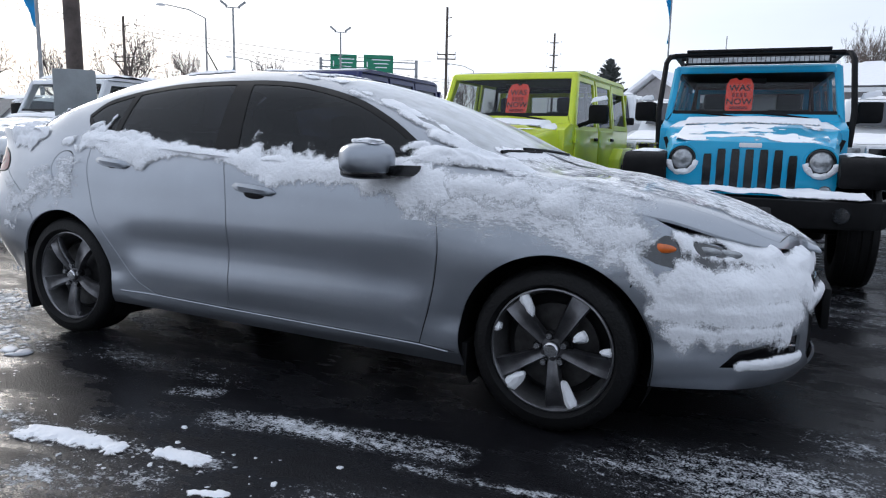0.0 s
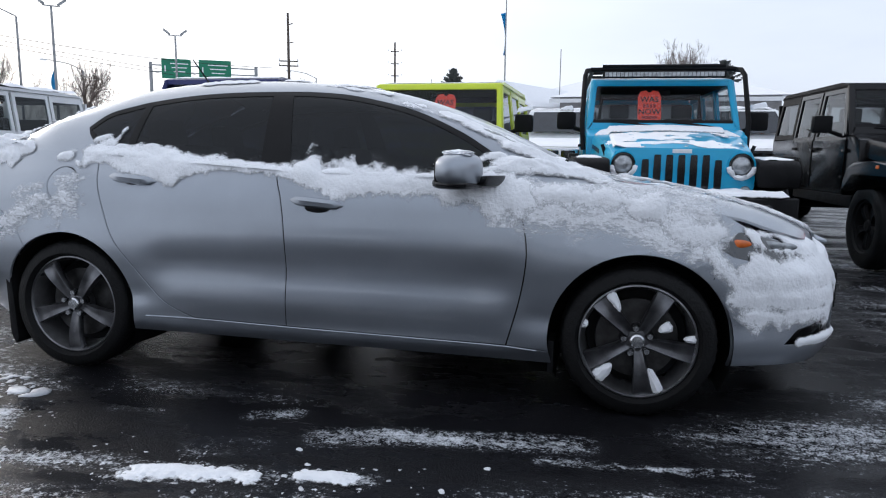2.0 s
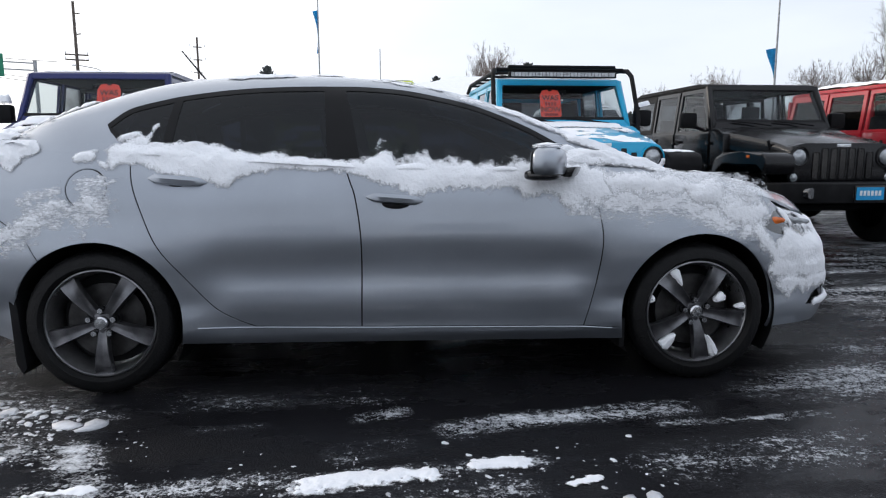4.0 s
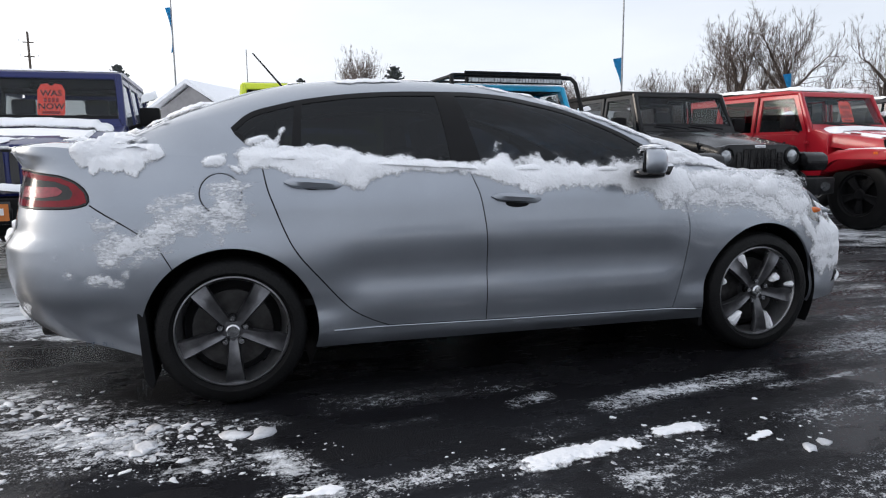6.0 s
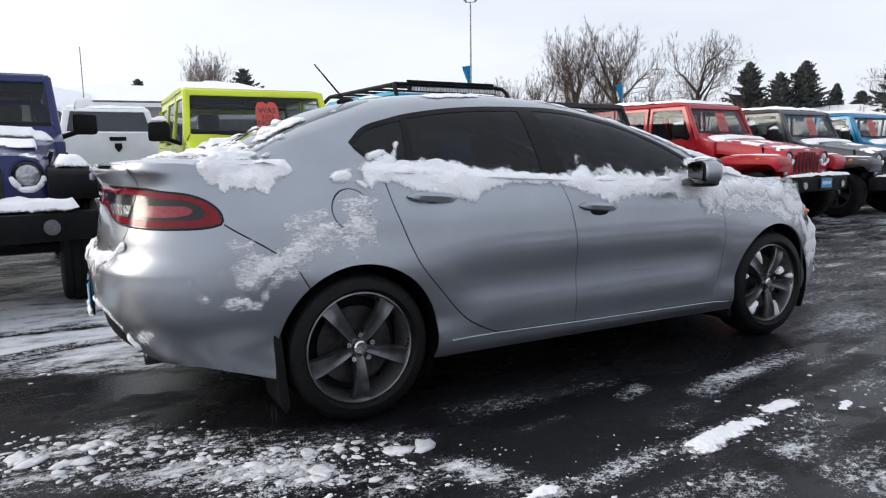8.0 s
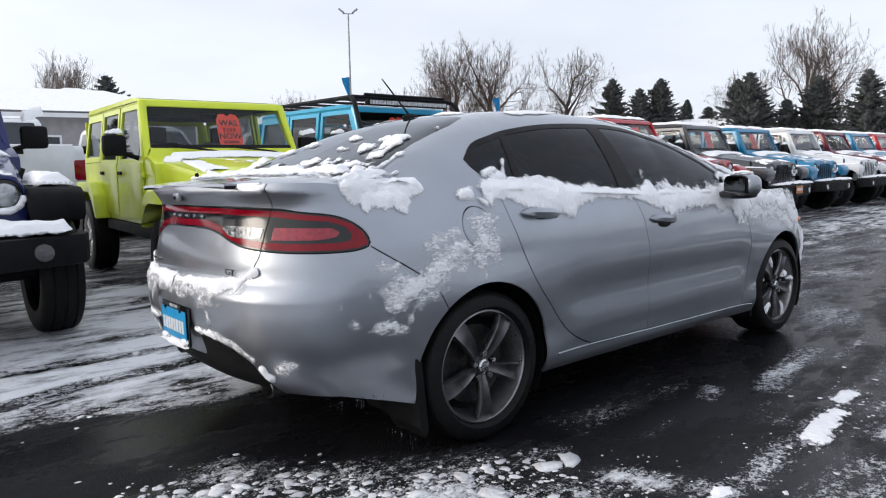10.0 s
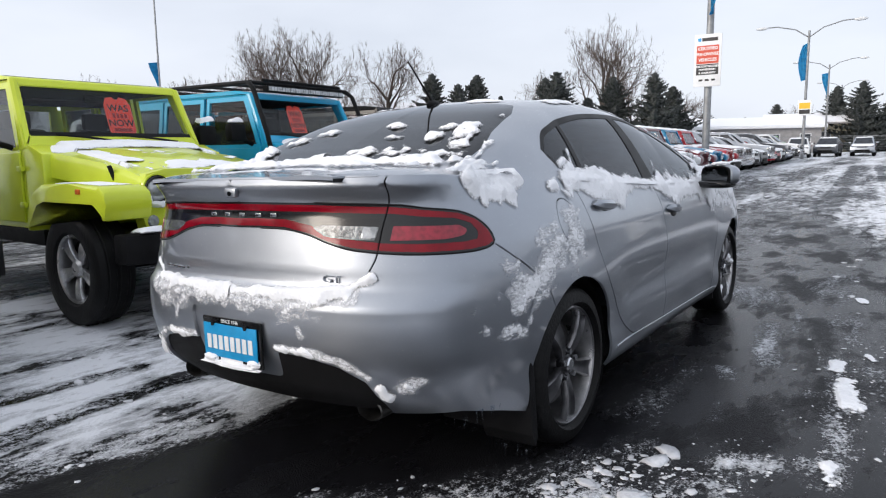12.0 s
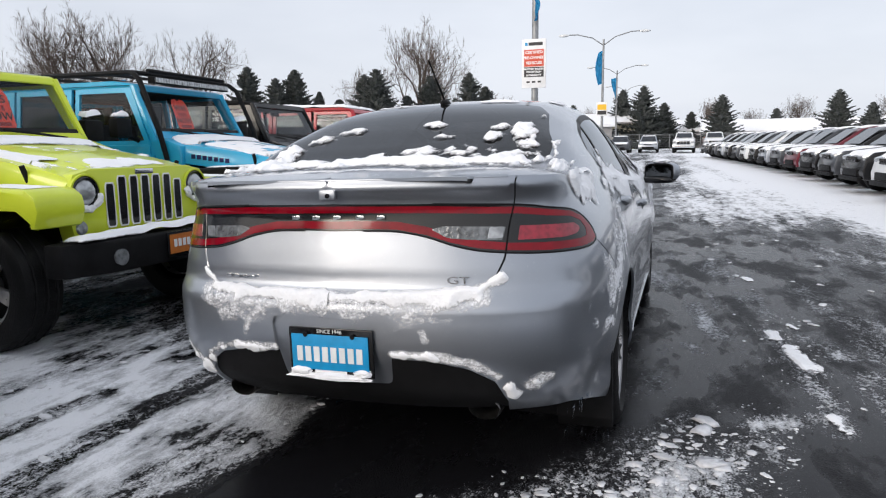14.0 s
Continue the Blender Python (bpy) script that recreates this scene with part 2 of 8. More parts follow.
M = {
    "silver": silver_paint(),
    "lime": car_paint("lime_paint", (0.60, 0.70, 0.035), 0.0, 0.35),
    "sky_blue": car_paint("sky_blue_paint", (0.022, 0.38, 0.64), 0.0, 0.35),
    "black_paint": material("black_paint", (0.008, 0.008, 0.009), 0.22, 0, 0.1, 3.0, spec=0.25, coat=0.1),
    "red": car_paint("red_paint", (0.40, 0.009, 0.022), 0.0, 0.35),
    "navy": car_paint("navy_paint", (0.010, 0.016, 0.10), 0.2, 0.35),
    "graphite": car_paint("graphite_paint", (0.05, 0.055, 0.065), 0.4, 0.35),
    "white_paint": car_paint("white_paint", (0.72, 0.74, 0.76), 0.0, 0.35),
    "deep_blue": car_paint("deep_blue_paint", (0.012, 0.19, 0.37), 0.1, 0.35),
    "maroon": car_paint("maroon_paint", (0.12, 0.008, 0.02), 0.2, 0.35),
    "green_paint": car_paint("green_paint", (0.10, 0.42, 0.05), 0.0, 0.35),
    "tinted": glass("tinted_glass", (0.065, 0.075, 0.10)),
    "clear": glass("clear_glass", (0.72, 0.76, 0.76)),
    "screen": glass("windscreen_glass", (0.80, 0.83, 0.83)),
    "privacy": glass("privacy_glass", (0.26, 0.28, 0.29)),
    "frosted": glass("frosted_windscreen", (0.34, 0.37, 0.37), 0.05, film=0.62),
    "misted": glass("misted_rear_glass", (0.04, 0.042, 0.055), 0.04, film=0.012),
    "snow": material("snow", (0.88, 0.89, 0.92), 0.75, 0, 0.03, 5.0, 0.5, 70.0, spec=0.25),
    "slush": material("trodden_snow", (0.80, 0.81, 0.84), 0.6, 0, 0.22, 3.0, 1.0, 40.0, spec=0.3, other=(0.42, 0.43, 0.46)),
    "gritty": material("gritty_snow", (0.74, 0.76, 0.79), 0.6, 0, 0.2, 26.0, 0.9, 150.0, spec=0.3, other=(0.17, 0.175, 0.185)),
    "ice": glass("ice", (0.85, 0.88, 0.92), 0.1),
    "rubber": material("tyre_rubber", (0.007, 0.007, 0.0075), 0.55, 0, 0.25, 6, 0.4, 90, spec=0.2),
    "plastic": material("black_plastic", (0.010, 0.010, 0.011), 0.6, 0, 0.2, 9, 0.25, 400, spec=0.12),
    "gloss_black": material("gloss_black", (0.008, 0.008, 0.009), 0.12, 0, 0.1, 5, rough_vary=0.05),
    "seal": material("window_seal", (0.007, 0.007, 0.008), 0.45, 0, 0.15, 9, spec=0.18),
    "alloy": material("grey_alloy", (0.17, 0.17, 0.18), 0.30, 0.9, 0.25, 14, 0.05, 200),
    "lip": material("rim_lip_alloy", (0.24, 0.24, 0.25), 0.32, 0.9, 0.2, 14, 0.05, 200),
    "machined": material("machined_alloy", (0.50, 0.50, 0.51), 0.3, 0.9, 0.2, 14, 0.05, 200),
    "chrome": material("chrome", (0.62, 0.63, 0.65), 0.15, 1.0, 0.08, 10, rough_vary=0.05),
    "steel": material("brake_steel", (0.07, 0.068, 0.068), 0.45, 0.8, 0.3, 20),
    "exhaust": material("exhaust_steel", (0.11, 0.108, 0.105), 0.38, 0.9, 0.3, 20),
    "tail_red": material("red_lamp_lens", (0.21, 0.002, 0.010), 0.10, 0, 0.15, 20, coat=0.1, rough_vary=0.04, spec=0.28),
    "tail_pink": material("inner_red_reflector", (0.30, 0.012, 0.03), 0.16, 0, 0.2, 60, 0.12, 160, coat=0.4),
    "lamp_clear": material("clear_lamp_lens", (0.42, 0.44, 0.46), 0.12, 0.5, 0.3, 22, 0.3, 60, coat=1.0),
    "lamp_smoke": material("smoky_lamp_lens", (0.17, 0.18, 0.19), 0.12, 0.5, 0.45, 40, 0.4, 90, coat=0.6),
    "lamp_dark": material("smoked_lamp_lens", (0.03, 0.033, 0.038), 0.14, 0.1, 0.4, 25, coat=1.0),
    "amber": material("amber_lens", (0.75, 0.16, 0.02), 0.2, 0, 0.2, 40, coat=0.7),
    "plate_blue": material("plate_blue", (0.01, 0.30, 0.62), 0.4, 0, 0.08, 20),
    "plate_orange": material("plate_orange", (0.55, 0.17, 0.03), 0.4, 0, 0.1, 20),
    "white_print": material("white_print", (0.80, 0.81, 0.82), 0.45, 0, 0.05, 20),
    "black_print": material("black_print", (0.02, 0.02, 0.022), 0.5, 0, 0.1, 20),
    "tag_red": material("price_tag_red", (0.92, 0.075, 0.045), 0.5, 0, 0.08, 12),
    "tag_grey": material("tag_print", (0.30, 0.02, 0.02), 0.5, 0, 0.05, 12),
    "interior": material("charcoal_upholstery", (0.035, 0.035, 0.038), 0.8, 0, 0.2, 12, 0.3, 200),
    "banner": material("banner_cloth", (0.02, 0.30, 0.58), 0.7, 0, 0.2, 3),
    "galvanised": material("galvanised_pole", (0.30, 0.31, 0.32), 0.5, 0.5, 0.2, 4, 0.1, 60),
    "brown_pole": material("rusty_brown_pole", (0.11, 0.085, 0.075), 0.7, 0.1, 0.3, 5, 0.3, 50),
    "grey_steel": material("grey_painted_steel", (0.27, 0.29, 0.30), 0.55, 0, 0.12, 4, 0.1, 70),
    "timber": material("weathered_timber", (0.10, 0.08, 0.065), 0.85, 0, 0.3, 6, 0.4, 60),
    "bark": material("bark", (0.115, 0.09, 0.075), 0.9, 0, 0.3, 5, 0.6, 30),
    "twig": material("bare_twigs", (0.17, 0.135, 0.115), 0.9, 0, 0.3, 1.0),
    "needles": material("conifer_needles", (0.034, 0.043, 0.037), 0.85, 0, 0.35, 3.5, other=(0.12, 0.127, 0.13)),
    "scrub": material("winter_scrub", (0.16, 0.105, 0.07), 0.95, 0, 0.3, 1.5),
    "wall_cream": material("cream_siding", (0.52, 0.47, 0.35), 0.8, 0, 0.12, 2, 0.2, 20),
    "wall_grey": material("grey_siding", (0.34, 0.33, 0.33), 0.8, 0, 0.12, 2, 0.2, 20),
    "wall_brick": material("red_brick", (0.24, 0.11, 0.08), 0.85, 0, 0.2, 4, 0.3, 20),
    "wall_blue": material("blue_siding", (0.20, 0.33, 0.42), 0.8, 0, 0.12, 2, 0.2, 20),
    "pane": material("dark_window_pane", (0.03, 0.035, 0.045), 0.1, 0, 0.2, 3, rough_vary=0.04),
    "sign_green": material("highway_green", (0.005, 0.17, 0.09), 0.45, 0, 0.08, 2),
    "sign_white": material("sign_white", (0.80, 0.81, 0.82), 0.45, 0, 0.04, 4),
    "sign_red": material("sign_red", (0.62, 0.07, 0.03), 0.45, 0, 0.06, 4),
    "sign_yellow": material("sign_yellow", (0.80, 0.48, 0.02), 0.45, 0, 0.06, 4),
    "lamp_glass": material("lamp_lens", (0.65, 0.67, 0.68), 0.25, 0, 0.1, 10),
}


def crust(name, grains, full, most=1.0, stretch=(1, 1, 1)):
    """Snow that thins out into torn edges and single grains where its cover falls to nothing."""
    m = material(name, (0.88, 0.89, 0.92), 0.75, 0, 0.03, 5.0, 0.5, 70.0, spec=0.25)
    n, l = m.node_tree.nodes, m.node_tree.links
    at = n.new("ShaderNodeAttribute")
    at.attribute_name = "cover"
    tc, mp = n.new("ShaderNodeTexCoord"), n.new("ShaderNodeMapping")
    mp.inputs["Scale"].default_value = stretch
    l.new(tc.outputs["Object"], mp.inputs["Vector"])
    last = at.outputs["Fac"]
    for scale, weight in grains:
        tx = n.new("ShaderNodeTexNoise")
        tx.inputs["Scale"].default_value, tx.inputs["Detail"].default_value = scale, 3.0
        l.new(mp.outputs["Vector"], tx.inputs["Vector"])
        sub = n.new("ShaderNodeMath")
        sub.operation, sub.inputs[1].default_value = "SUBTRACT", 0.5
        l.new(tx.outputs["Fac"], sub.inputs[0])
        add = n.new("ShaderNodeMath")
        add.operation, add.inputs[1].default_value = "MULTIPLY_ADD", weight
        l.new(sub.outputs[0], add.inputs[0])
        l.new(last, add.inputs[2])
        last = add.outputs[0]
    mr = n.new("ShaderNodeMapRange")
    mr.inputs["From Min"].default_value, mr.inputs["From Max"].default_value = 0.0, full
    mr.inputs["To Max"].default_value = most
    l.new(last, mr.inputs["Value"])
    mix, clear = n.new("ShaderNodeMixShader"), n.new("ShaderNodeBsdfTransparent")
    l.new(mr.outputs["Result"], mix.inputs[0])
    l.new(clear.outputs[0], mix.inputs[1])
    l.new(n["Principled BSDF"].outputs[0], mix.inputs[2])
    l.new(mix.outputs[0], n["Material Output"].inputs["Surface"])
    return m


CRUST = crust("snow_crust", ((40.0, .40), (150.0, .36), (420.0, .20)), .24)
FROST = crust("frosted_snow_smear", ((26.0, .95), (85.0, 1.05), (260.0, .60)), .55, .92, (.55, 1, 1.5))
# ---- building tools ----
def mesh(name, verts, faces, mat, parent=None, label="", smooth=True, normals=None):
    me = bpy.data.meshes.new(name)
    me.from_pydata([tuple(map(float, v)) for v in verts], [], [tuple(map(int, f)) for f in faces])
    me.materials.append(mat)
    me.shade_smooth() if smooth else me.shade_flat()
    if normals is not None:
        me.normals_split_custom_set_from_vertices([tuple(map(float, v)) for v in normals])
    ob = new(name, me)
    ob.parent = parent
    if label:
        ob["label"] = label
    return ob


def part(name, bm, mat, parent, label="", smooth=False):
    """Links a bmesh as one mesh object under a thing or a part."""
    bmesh.ops.recalc_face_normals(bm, faces=bm.faces)
    me = bpy.data.meshes.new(name)
    bm.to_mesh(me)
    bm.free()
    me.materials.append(mat)
    if smooth:
        me.shade_smooth()
        me.set_sharp_from_angle(angle=radians(38))
    ob = new(name, me)
    ob.parent = parent
    if label:
        ob["label"] = label
    return ob


def thing(name, label, category, m=None, group="", kind=""):
    ob = new(name)
    ob.empty_display_size = 0.2
    if m is not None:
        ob.matrix_basis = m
    return tagged(ob, label, category, group, kind)


def box_bm(bm, cx, cy, cz, sx, sy, sz, rot=None, bevel=0.0):
    made = bmesh.ops.create_cube(bm, size=1.0)["verts"]
    m = Matrix.Translation((cx, cy, cz)) @ (rot if rot is not None else Matrix.Identity(4)) @ Matrix.Diagonal((sx, sy, sz, 1))
    bmesh.ops.transform(bm, matrix=m, verts=made)
    if bevel:
        edges = list({e for v in made for e in v.link_edges})
        bmesh.ops.bevel(bm, geom=edges, offset=bevel, segments=2, affect="EDGES", profile=0.6)
    return made


def box(name, c, s, mat, parent, label="", rot=None, bevel=0.0):
    bm = bmesh.new()
    box_bm(bm, *c, *s, rot, bevel)
    return part(name, bm, mat, parent, label, smooth=bevel > 0)


def tube_bm(bm, a, b, r1, r2=None, seg=10, caps=True):
    a, b = Vector(a), Vector(b)
    d = b - a
    made = bmesh.ops.create_cone(bm, cap_ends=caps, segments=seg, radius1=r1, radius2=r1 if r2 is None else r2, depth=d.length)["verts"]
    bmesh.ops.transform(bm, matrix=Matrix.Translation((a + b) / 2) @ d.to_track_quat("Z", "Y").to_matrix().to_4x4(), verts=made)
    return made


def tube(name, a, b, r1, mat, parent, r2=None, seg=12, label=""):
    bm = bmesh.new()
    tube_bm(bm, a, b, r1, r2, seg)
    return part(name, bm, mat, parent, label, smooth=True)


def pipe_bm(bm, pts, r, seg=8):
    """A bent round bar through the points."""
    pts = [Vector(p) for p in pts]
    rings = []
    for i, p in enumerate(pts):
        d = (pts[min(i + 1, len(pts) - 1)] - pts[max(i - 1, 0)]).normalized()
        q = d.to_track_quat("Z", "Y")
        rings.append([bm.verts.new(p + q @ Vector((r * math.cos(2 * math.pi * k / seg), r * math.sin(2 * math.pi * k / seg), 0))) for k in range(seg)])
    for a, b in zip(rings, rings[1:]):
        for k in range(seg):
            bm.faces.new((a[k], a[(k + 1) % seg], b[(k + 1) % seg], b[k]))
    bm.faces.new(rings[0][::-1])
    bm.faces.new(rings[-1])


def prism_bm(bm, outline, lo, hi, axis="y", bevel=0.0):
    """An outline (two coordinates) drawn out from lo to hi along the axis. lo and hi may be functions of the outline's point."""
    def place(p, w):
        w = w(p) if callable(w) else w
        return {"y": (p[0], w, p[1]), "x": (w, p[0], p[1]), "z": (p[0], p[1], w)}[axis]
    a = [bm.verts.new(place(p, lo)) for p in outline]
    b = [bm.verts.new(place(p, hi)) for p in outline]
    faces = [bm.faces.new(a), bm.faces.new(b[::-1])]
    for i in range(len(a)):
        j = (i + 1) % len(a)
        faces.append(bm.faces.new((a[i], b[i], b[j], a[j])))
    if bevel:
        edges = list({e for f in faces for e in f.edges})
        bmesh.ops.bevel(bm, geom=edges, offset=bevel, segments=2, affect="EDGES", profile=0.6)


def prism(name, outline, lo, hi, mat, parent, axis="y", bevel=0.0, label=""):
    bm = bmesh.new()
    prism_bm(bm, outline, lo, hi, axis, bevel)
    return part(name, bm, mat, parent, label, smooth=bevel > 0)


def lathe_bm(bm, profile, seg=32, axis="y", closed=False):
    """profile: (radius, along). Turned about the axis through the origin."""
    rings = []
    for r, w in profile:
        ring = []
        for k in range(seg):
            c, s = r * math.cos(2 * math.pi * k / seg), r * math.sin(2 * math.pi * k / seg)
            ring.append(bm.verts.new({"y": (c, w, s), "z": (c, s, w), "x": (w, c, s)}[axis]))
        rings.append(ring)
    pairs = list(zip(rings, rings[1:])) + ([(rings[-1], rings[0])] if closed else [])
    for a, b in pairs:
        for k in range(seg):
            bm.faces.new((a[k], a[(k + 1) % seg], b[(k + 1) % seg], b[k]))
    return rings


def spline(points, count):
    """A smooth curve through the points (Catmull-Rom, even in arc length)."""
    p = np.array(points, float)
    p = np.vstack([2 * p[0] - p[1], p, 2 * p[-1] - p[-2]])
    res = []
    for i in range(1, len(p) - 2):
        t = np.linspace(0, 1, 40, endpoint=False)[:, None]
        a, b, c, d = p[i - 1], p[i], p[i + 1], p[i + 2]
        res.append(0.5 * (2 * b + (c - a) * t + (2 * a - 5 * b + 4 * c - d) * t ** 2 + (3 * b - a - 3 * c + d) * t ** 3))
    res = np.vstack(res + [p[-2:-1]])
    s = np.concatenate([[0], np.cumsum(np.linalg.norm(np.diff(res, axis=0), axis=1))])
    at = np.linspace(0, s[-1], count)
    return np.stack([np.interp(at, s, res[:, k]) for k in range(res.shape[1])], 1)


def inside(pts, poly):
    pts, poly = np.asarray(pts), np.asarray(poly)
    x, y = pts[:, 0], pts[:, 1]
    res = np.zeros(len(pts), bool)
    j = len(poly) - 1
    for i in range(len(poly)):
        (xi, yi), (xj, yj) = poly[i], poly[j]
        if yi != yj:
            res ^= ((yi > y) != (yj > y)) & (x < (xj - xi) * (y - yi) / (yj - yi) + xi)
        j = i
    return res


def line_distance(pts, line):
    pts, line = np.asarray(pts, float), np.asarray(line, float)
    best = np.full(len(pts), 1e9)
    for a, b in zip(line[:-1], line[1:]):
        d = b - a
        t = np.clip(((pts - a) @ d) / max(d @ d, 1e-12), 0, 1)
        best = np.minimum(best, np.linalg.norm(pts - a - t[:, None] * d, axis=1))
    return best


def resample(line, step):
    line = np.asarray(line, float)
    s = np.concatenate([[0], np.cumsum(np.linalg.norm(np.diff(line, axis=0), axis=1))])
    at = np.linspace(0, s[-1], max(2, int(round(s[-1] / step)) + 1))
    return np.stack([np.interp(at, s, line[:, 0]), np.interp(at, s, line[:, 1])], 1)


def closed(line):
    line = np.asarray(line, float)
    return np.vstack([line, line[:1]])


def value_noise(p, scale, seed=0, octaves=3):
    """Smooth noise about 0, for an array of 2D points."""
    p = np.asarray(p, float) * scale
    total, amp = np.zeros(len(p)), 1.0
    for o in range(octaves):
        q = p * 2 ** o + 17.3 * o + seed * 7.1
        i = np.floor(q).astype(np.int64)
        f = q - i
        f = f * f * (3 - 2 * f)

        def cell(a, b):
            h = (a * 374761393 + b * 668265263 + (seed + o) * 974711) & 0x7FFFFFFF
            h = ((h ^ (h >> 13)) * 1274126177) & 0x7FFFFFFF
            return ((h ^ (h >> 16)) & 0xFFFF) / 32768.0 - 1.0
        n00, n10 = cell(i[:, 0], i[:, 1]), cell(i[:, 0] + 1, i[:, 1])
        n01, n11 = cell(i[:, 0], i[:, 1] + 1), cell(i[:, 0] + 1, i[:, 1] + 1)
        total += amp * ((n00 * (1 - f[:, 0]) + n10 * f[:, 0]) * (1 - f[:, 1]) + (n01 * (1 - f[:, 0]) + n11 * f[:, 0]) * f[:, 1])
        amp *= 0.5
    return total


def step_between(a, b, x):
    t = np.clip((np.asarray(x, float) - a) / (b - a), 0, 1)
    return t * t * (3 - 2 * t)



def lettering(name, body, size, mat, parent, m, depth=0.001, bold=0.0, align="CENTER"):
    """Built-in font text turned into a mesh part."""
    cu = bpy.data.curves.new(name, "FONT")
    cu.body, cu.size, cu.extrude, cu.align_x, cu.align_y = body, size, depth, align, "CENTER"
    cu.resolution_u, cu.offset = 3, bold
    tmp = new(name, cu)
    dg = bpy.context.evaluated_depsgraph_get()
    me = bpy.data.meshes.new_from_object(tmp.evaluated_get(dg))
    bpy.data.objects.remove(tmp)
    bpy.data.curves.remove(cu)
    me.materials.clear()
    me.materials.append(mat)
    ob = new(name, me)
    ob.parent = parent
    ob.matrix_basis = m
    return ob

# ---- ground ----
def lie(x, y):
    """Height of the lot: a slight cross fall under the sedan, rising gently away from it."""
    x, y = np.asarray(x, float), np.asarray(y, float)
    fall = np.interp(y, [-3, -.86, .9, 2.6], [.01, 0, -.040, .02])
    return fall * step_between(14, 6, np.abs(x - 1.2)) + .50 * step_between(8, 95, np.hypot(x, y))


def lie1(x, y):
    return float(lie(np.array([x]), np.array([y]))[0])


def asphalt():
    m = bpy.data.materials.new("wet_asphalt_with_thin_snow")
    m.use_nodes = True
    n, l = m.node_tree.nodes, m.node_tree.links
    b = n["Principled BSDF"]
    b.inputs["Specular IOR Level"].default_value = 0.11
    tc = n.new("ShaderNodeTexCoord")

    def tex(scale, detail=4.0, stretch=(1, 1, 1), rot=0.0, rough=0.55):
        mp = n.new("ShaderNodeMapping")
        mp.inputs["Scale"].default_value, mp.inputs["Rotation"].default_value = stretch, (0, 0, radians(rot))
        t = n.new("ShaderNodeTexNoise")
        t.inputs["Scale"].default_value, t.inputs["Detail"].default_value, t.inputs["Roughness"].default_value = scale, detail, rough
        l.new(tc.outputs["Object"], mp.inputs["Vector"])
        l.new(mp.outputs["Vector"], t.inputs["Vector"])
        return t.outputs["Fac"]

    def between(v, lo, hi, to0=0.0, to1=1.0):
        r = n.new("ShaderNodeMapRange")
        r.inputs["From Min"].default_value, r.inputs["From Max"].default_value = lo, hi
        r.inputs["To Min"].default_value, r.inputs["To Max"].default_value = to0, to1
        l.new(v, r.inputs["Value"])
        return r.outputs["Result"]

    def op(kind, a, c):
        k = n.new("ShaderNodeMath")
        k.operation = kind
        for i, v in enumerate((a, c)):
            if isinstance(v, (int, float)):
                k.inputs[i].default_value = v
            else:
                l.new(v, k.inputs[i])
        return k.outputs[0]
    # how much snow lies where: the sheet's own cover, torn by streaks and grains
    at = n.new("ShaderNodeAttribute")
    at.attribute_name = "cover"
    streak = tex(3.0, 6.0, (0.5, 1.7, 1), 4.0, 0.62)
    grit = tex(34.0, 5.0, (0.85, 1.1, 1), 0.0, 0.7)
    pebble = tex(130.0, 3.0)
    fine = op("ADD", op("MULTIPLY", op("SUBTRACT", grit, 0.5), 1.05), op("MULTIPLY", op("SUBTRACT", pebble, 0.5), 0.8))
    lumps = tex(8.0, 5.0, (0.6, 1.3, 1), -14.0, 0.6)
    torn = op("ADD", op("MULTIPLY", op("SUBTRACT", streak, 0.5), 0.85), op("ADD", op("MULTIPLY", fine, between(at.outputs["Fac"], 0.48, 0.66, 1.0, 0.28)), op("MULTIPLY", op("SUBTRACT", lumps, 0.5), between(at.outputs["Fac"], 0.45, 0.62, 0.15, 0.75))))
    cover = op("ADD", at.outputs["Fac"], torn)
    snow = between(cover, 0.49, 0.57)
    wet = between(tex(1.7, 7.0, (0.6, 1.3, 1), 3.0, 0.68), 0.43, 0.53)
    base = n.new("ShaderNodeMix")
    base.data_type = "RGBA"
    base.inputs[6].default_value, base.inputs[7].default_value = (0.0035, 0.0035, 0.0043, 1), (0.015, 0.015, 0.0175, 1)
    l.new(pebble, base.inputs[0])
    col = n.new("ShaderNodeMix")
    col.data_type = "RGBA"
    l.new(snow, col.inputs[0])
    film = n.new("ShaderNodeMix")
    film.data_type = "RGBA"
    film.inputs[7].default_value = (0.11, 0.115, 0.127, 1)
    l.new(op("MULTIPLY", between(at.outputs["Fac"], 0.29, 0.48), between(torn, -0.12, 0.30, 0.0, 0.75)), film.inputs[0])
    l.new(base.outputs[2], film.inputs[6])
    l.new(film.outputs[2], col.inputs[6])
    white = n.new("ShaderNodeMix")
    white.data_type = "RGBA"
    white.inputs[6].default_value, white.inputs[7].default_value = (0.18, 0.19, 0.205, 1), (0.82, 0.84, 0.88, 1)
    l.new(between(cover, 0.50, 0.80), white.inputs[0])
    l.new(white.outputs[2], col.inputs[7])
    l.new(col.outputs[2], b.inputs["Base Color"])
    rough = n.new("ShaderNodeMix")
    rough.data_type = "FLOAT"
    l.new(snow, rough.inputs[0])
    l.new(between(wet, 0, 1, 0.50, 0.17), rough.inputs[2])
    rough.inputs[3].default_value = 0.7
    l.new(rough.outputs[0], b.inputs["Roughness"])
    bp = n.new("ShaderNodeBump")
    bp.inputs["Distance"].default_value = 0.012
    dry = op("MULTIPLY", op("SUBTRACT", 1.0, wet), 0.6)
    l.new(op("MINIMUM", op("ADD", op("ADD", dry, 0.28), snow), 1.0), bp.inputs["Strength"])
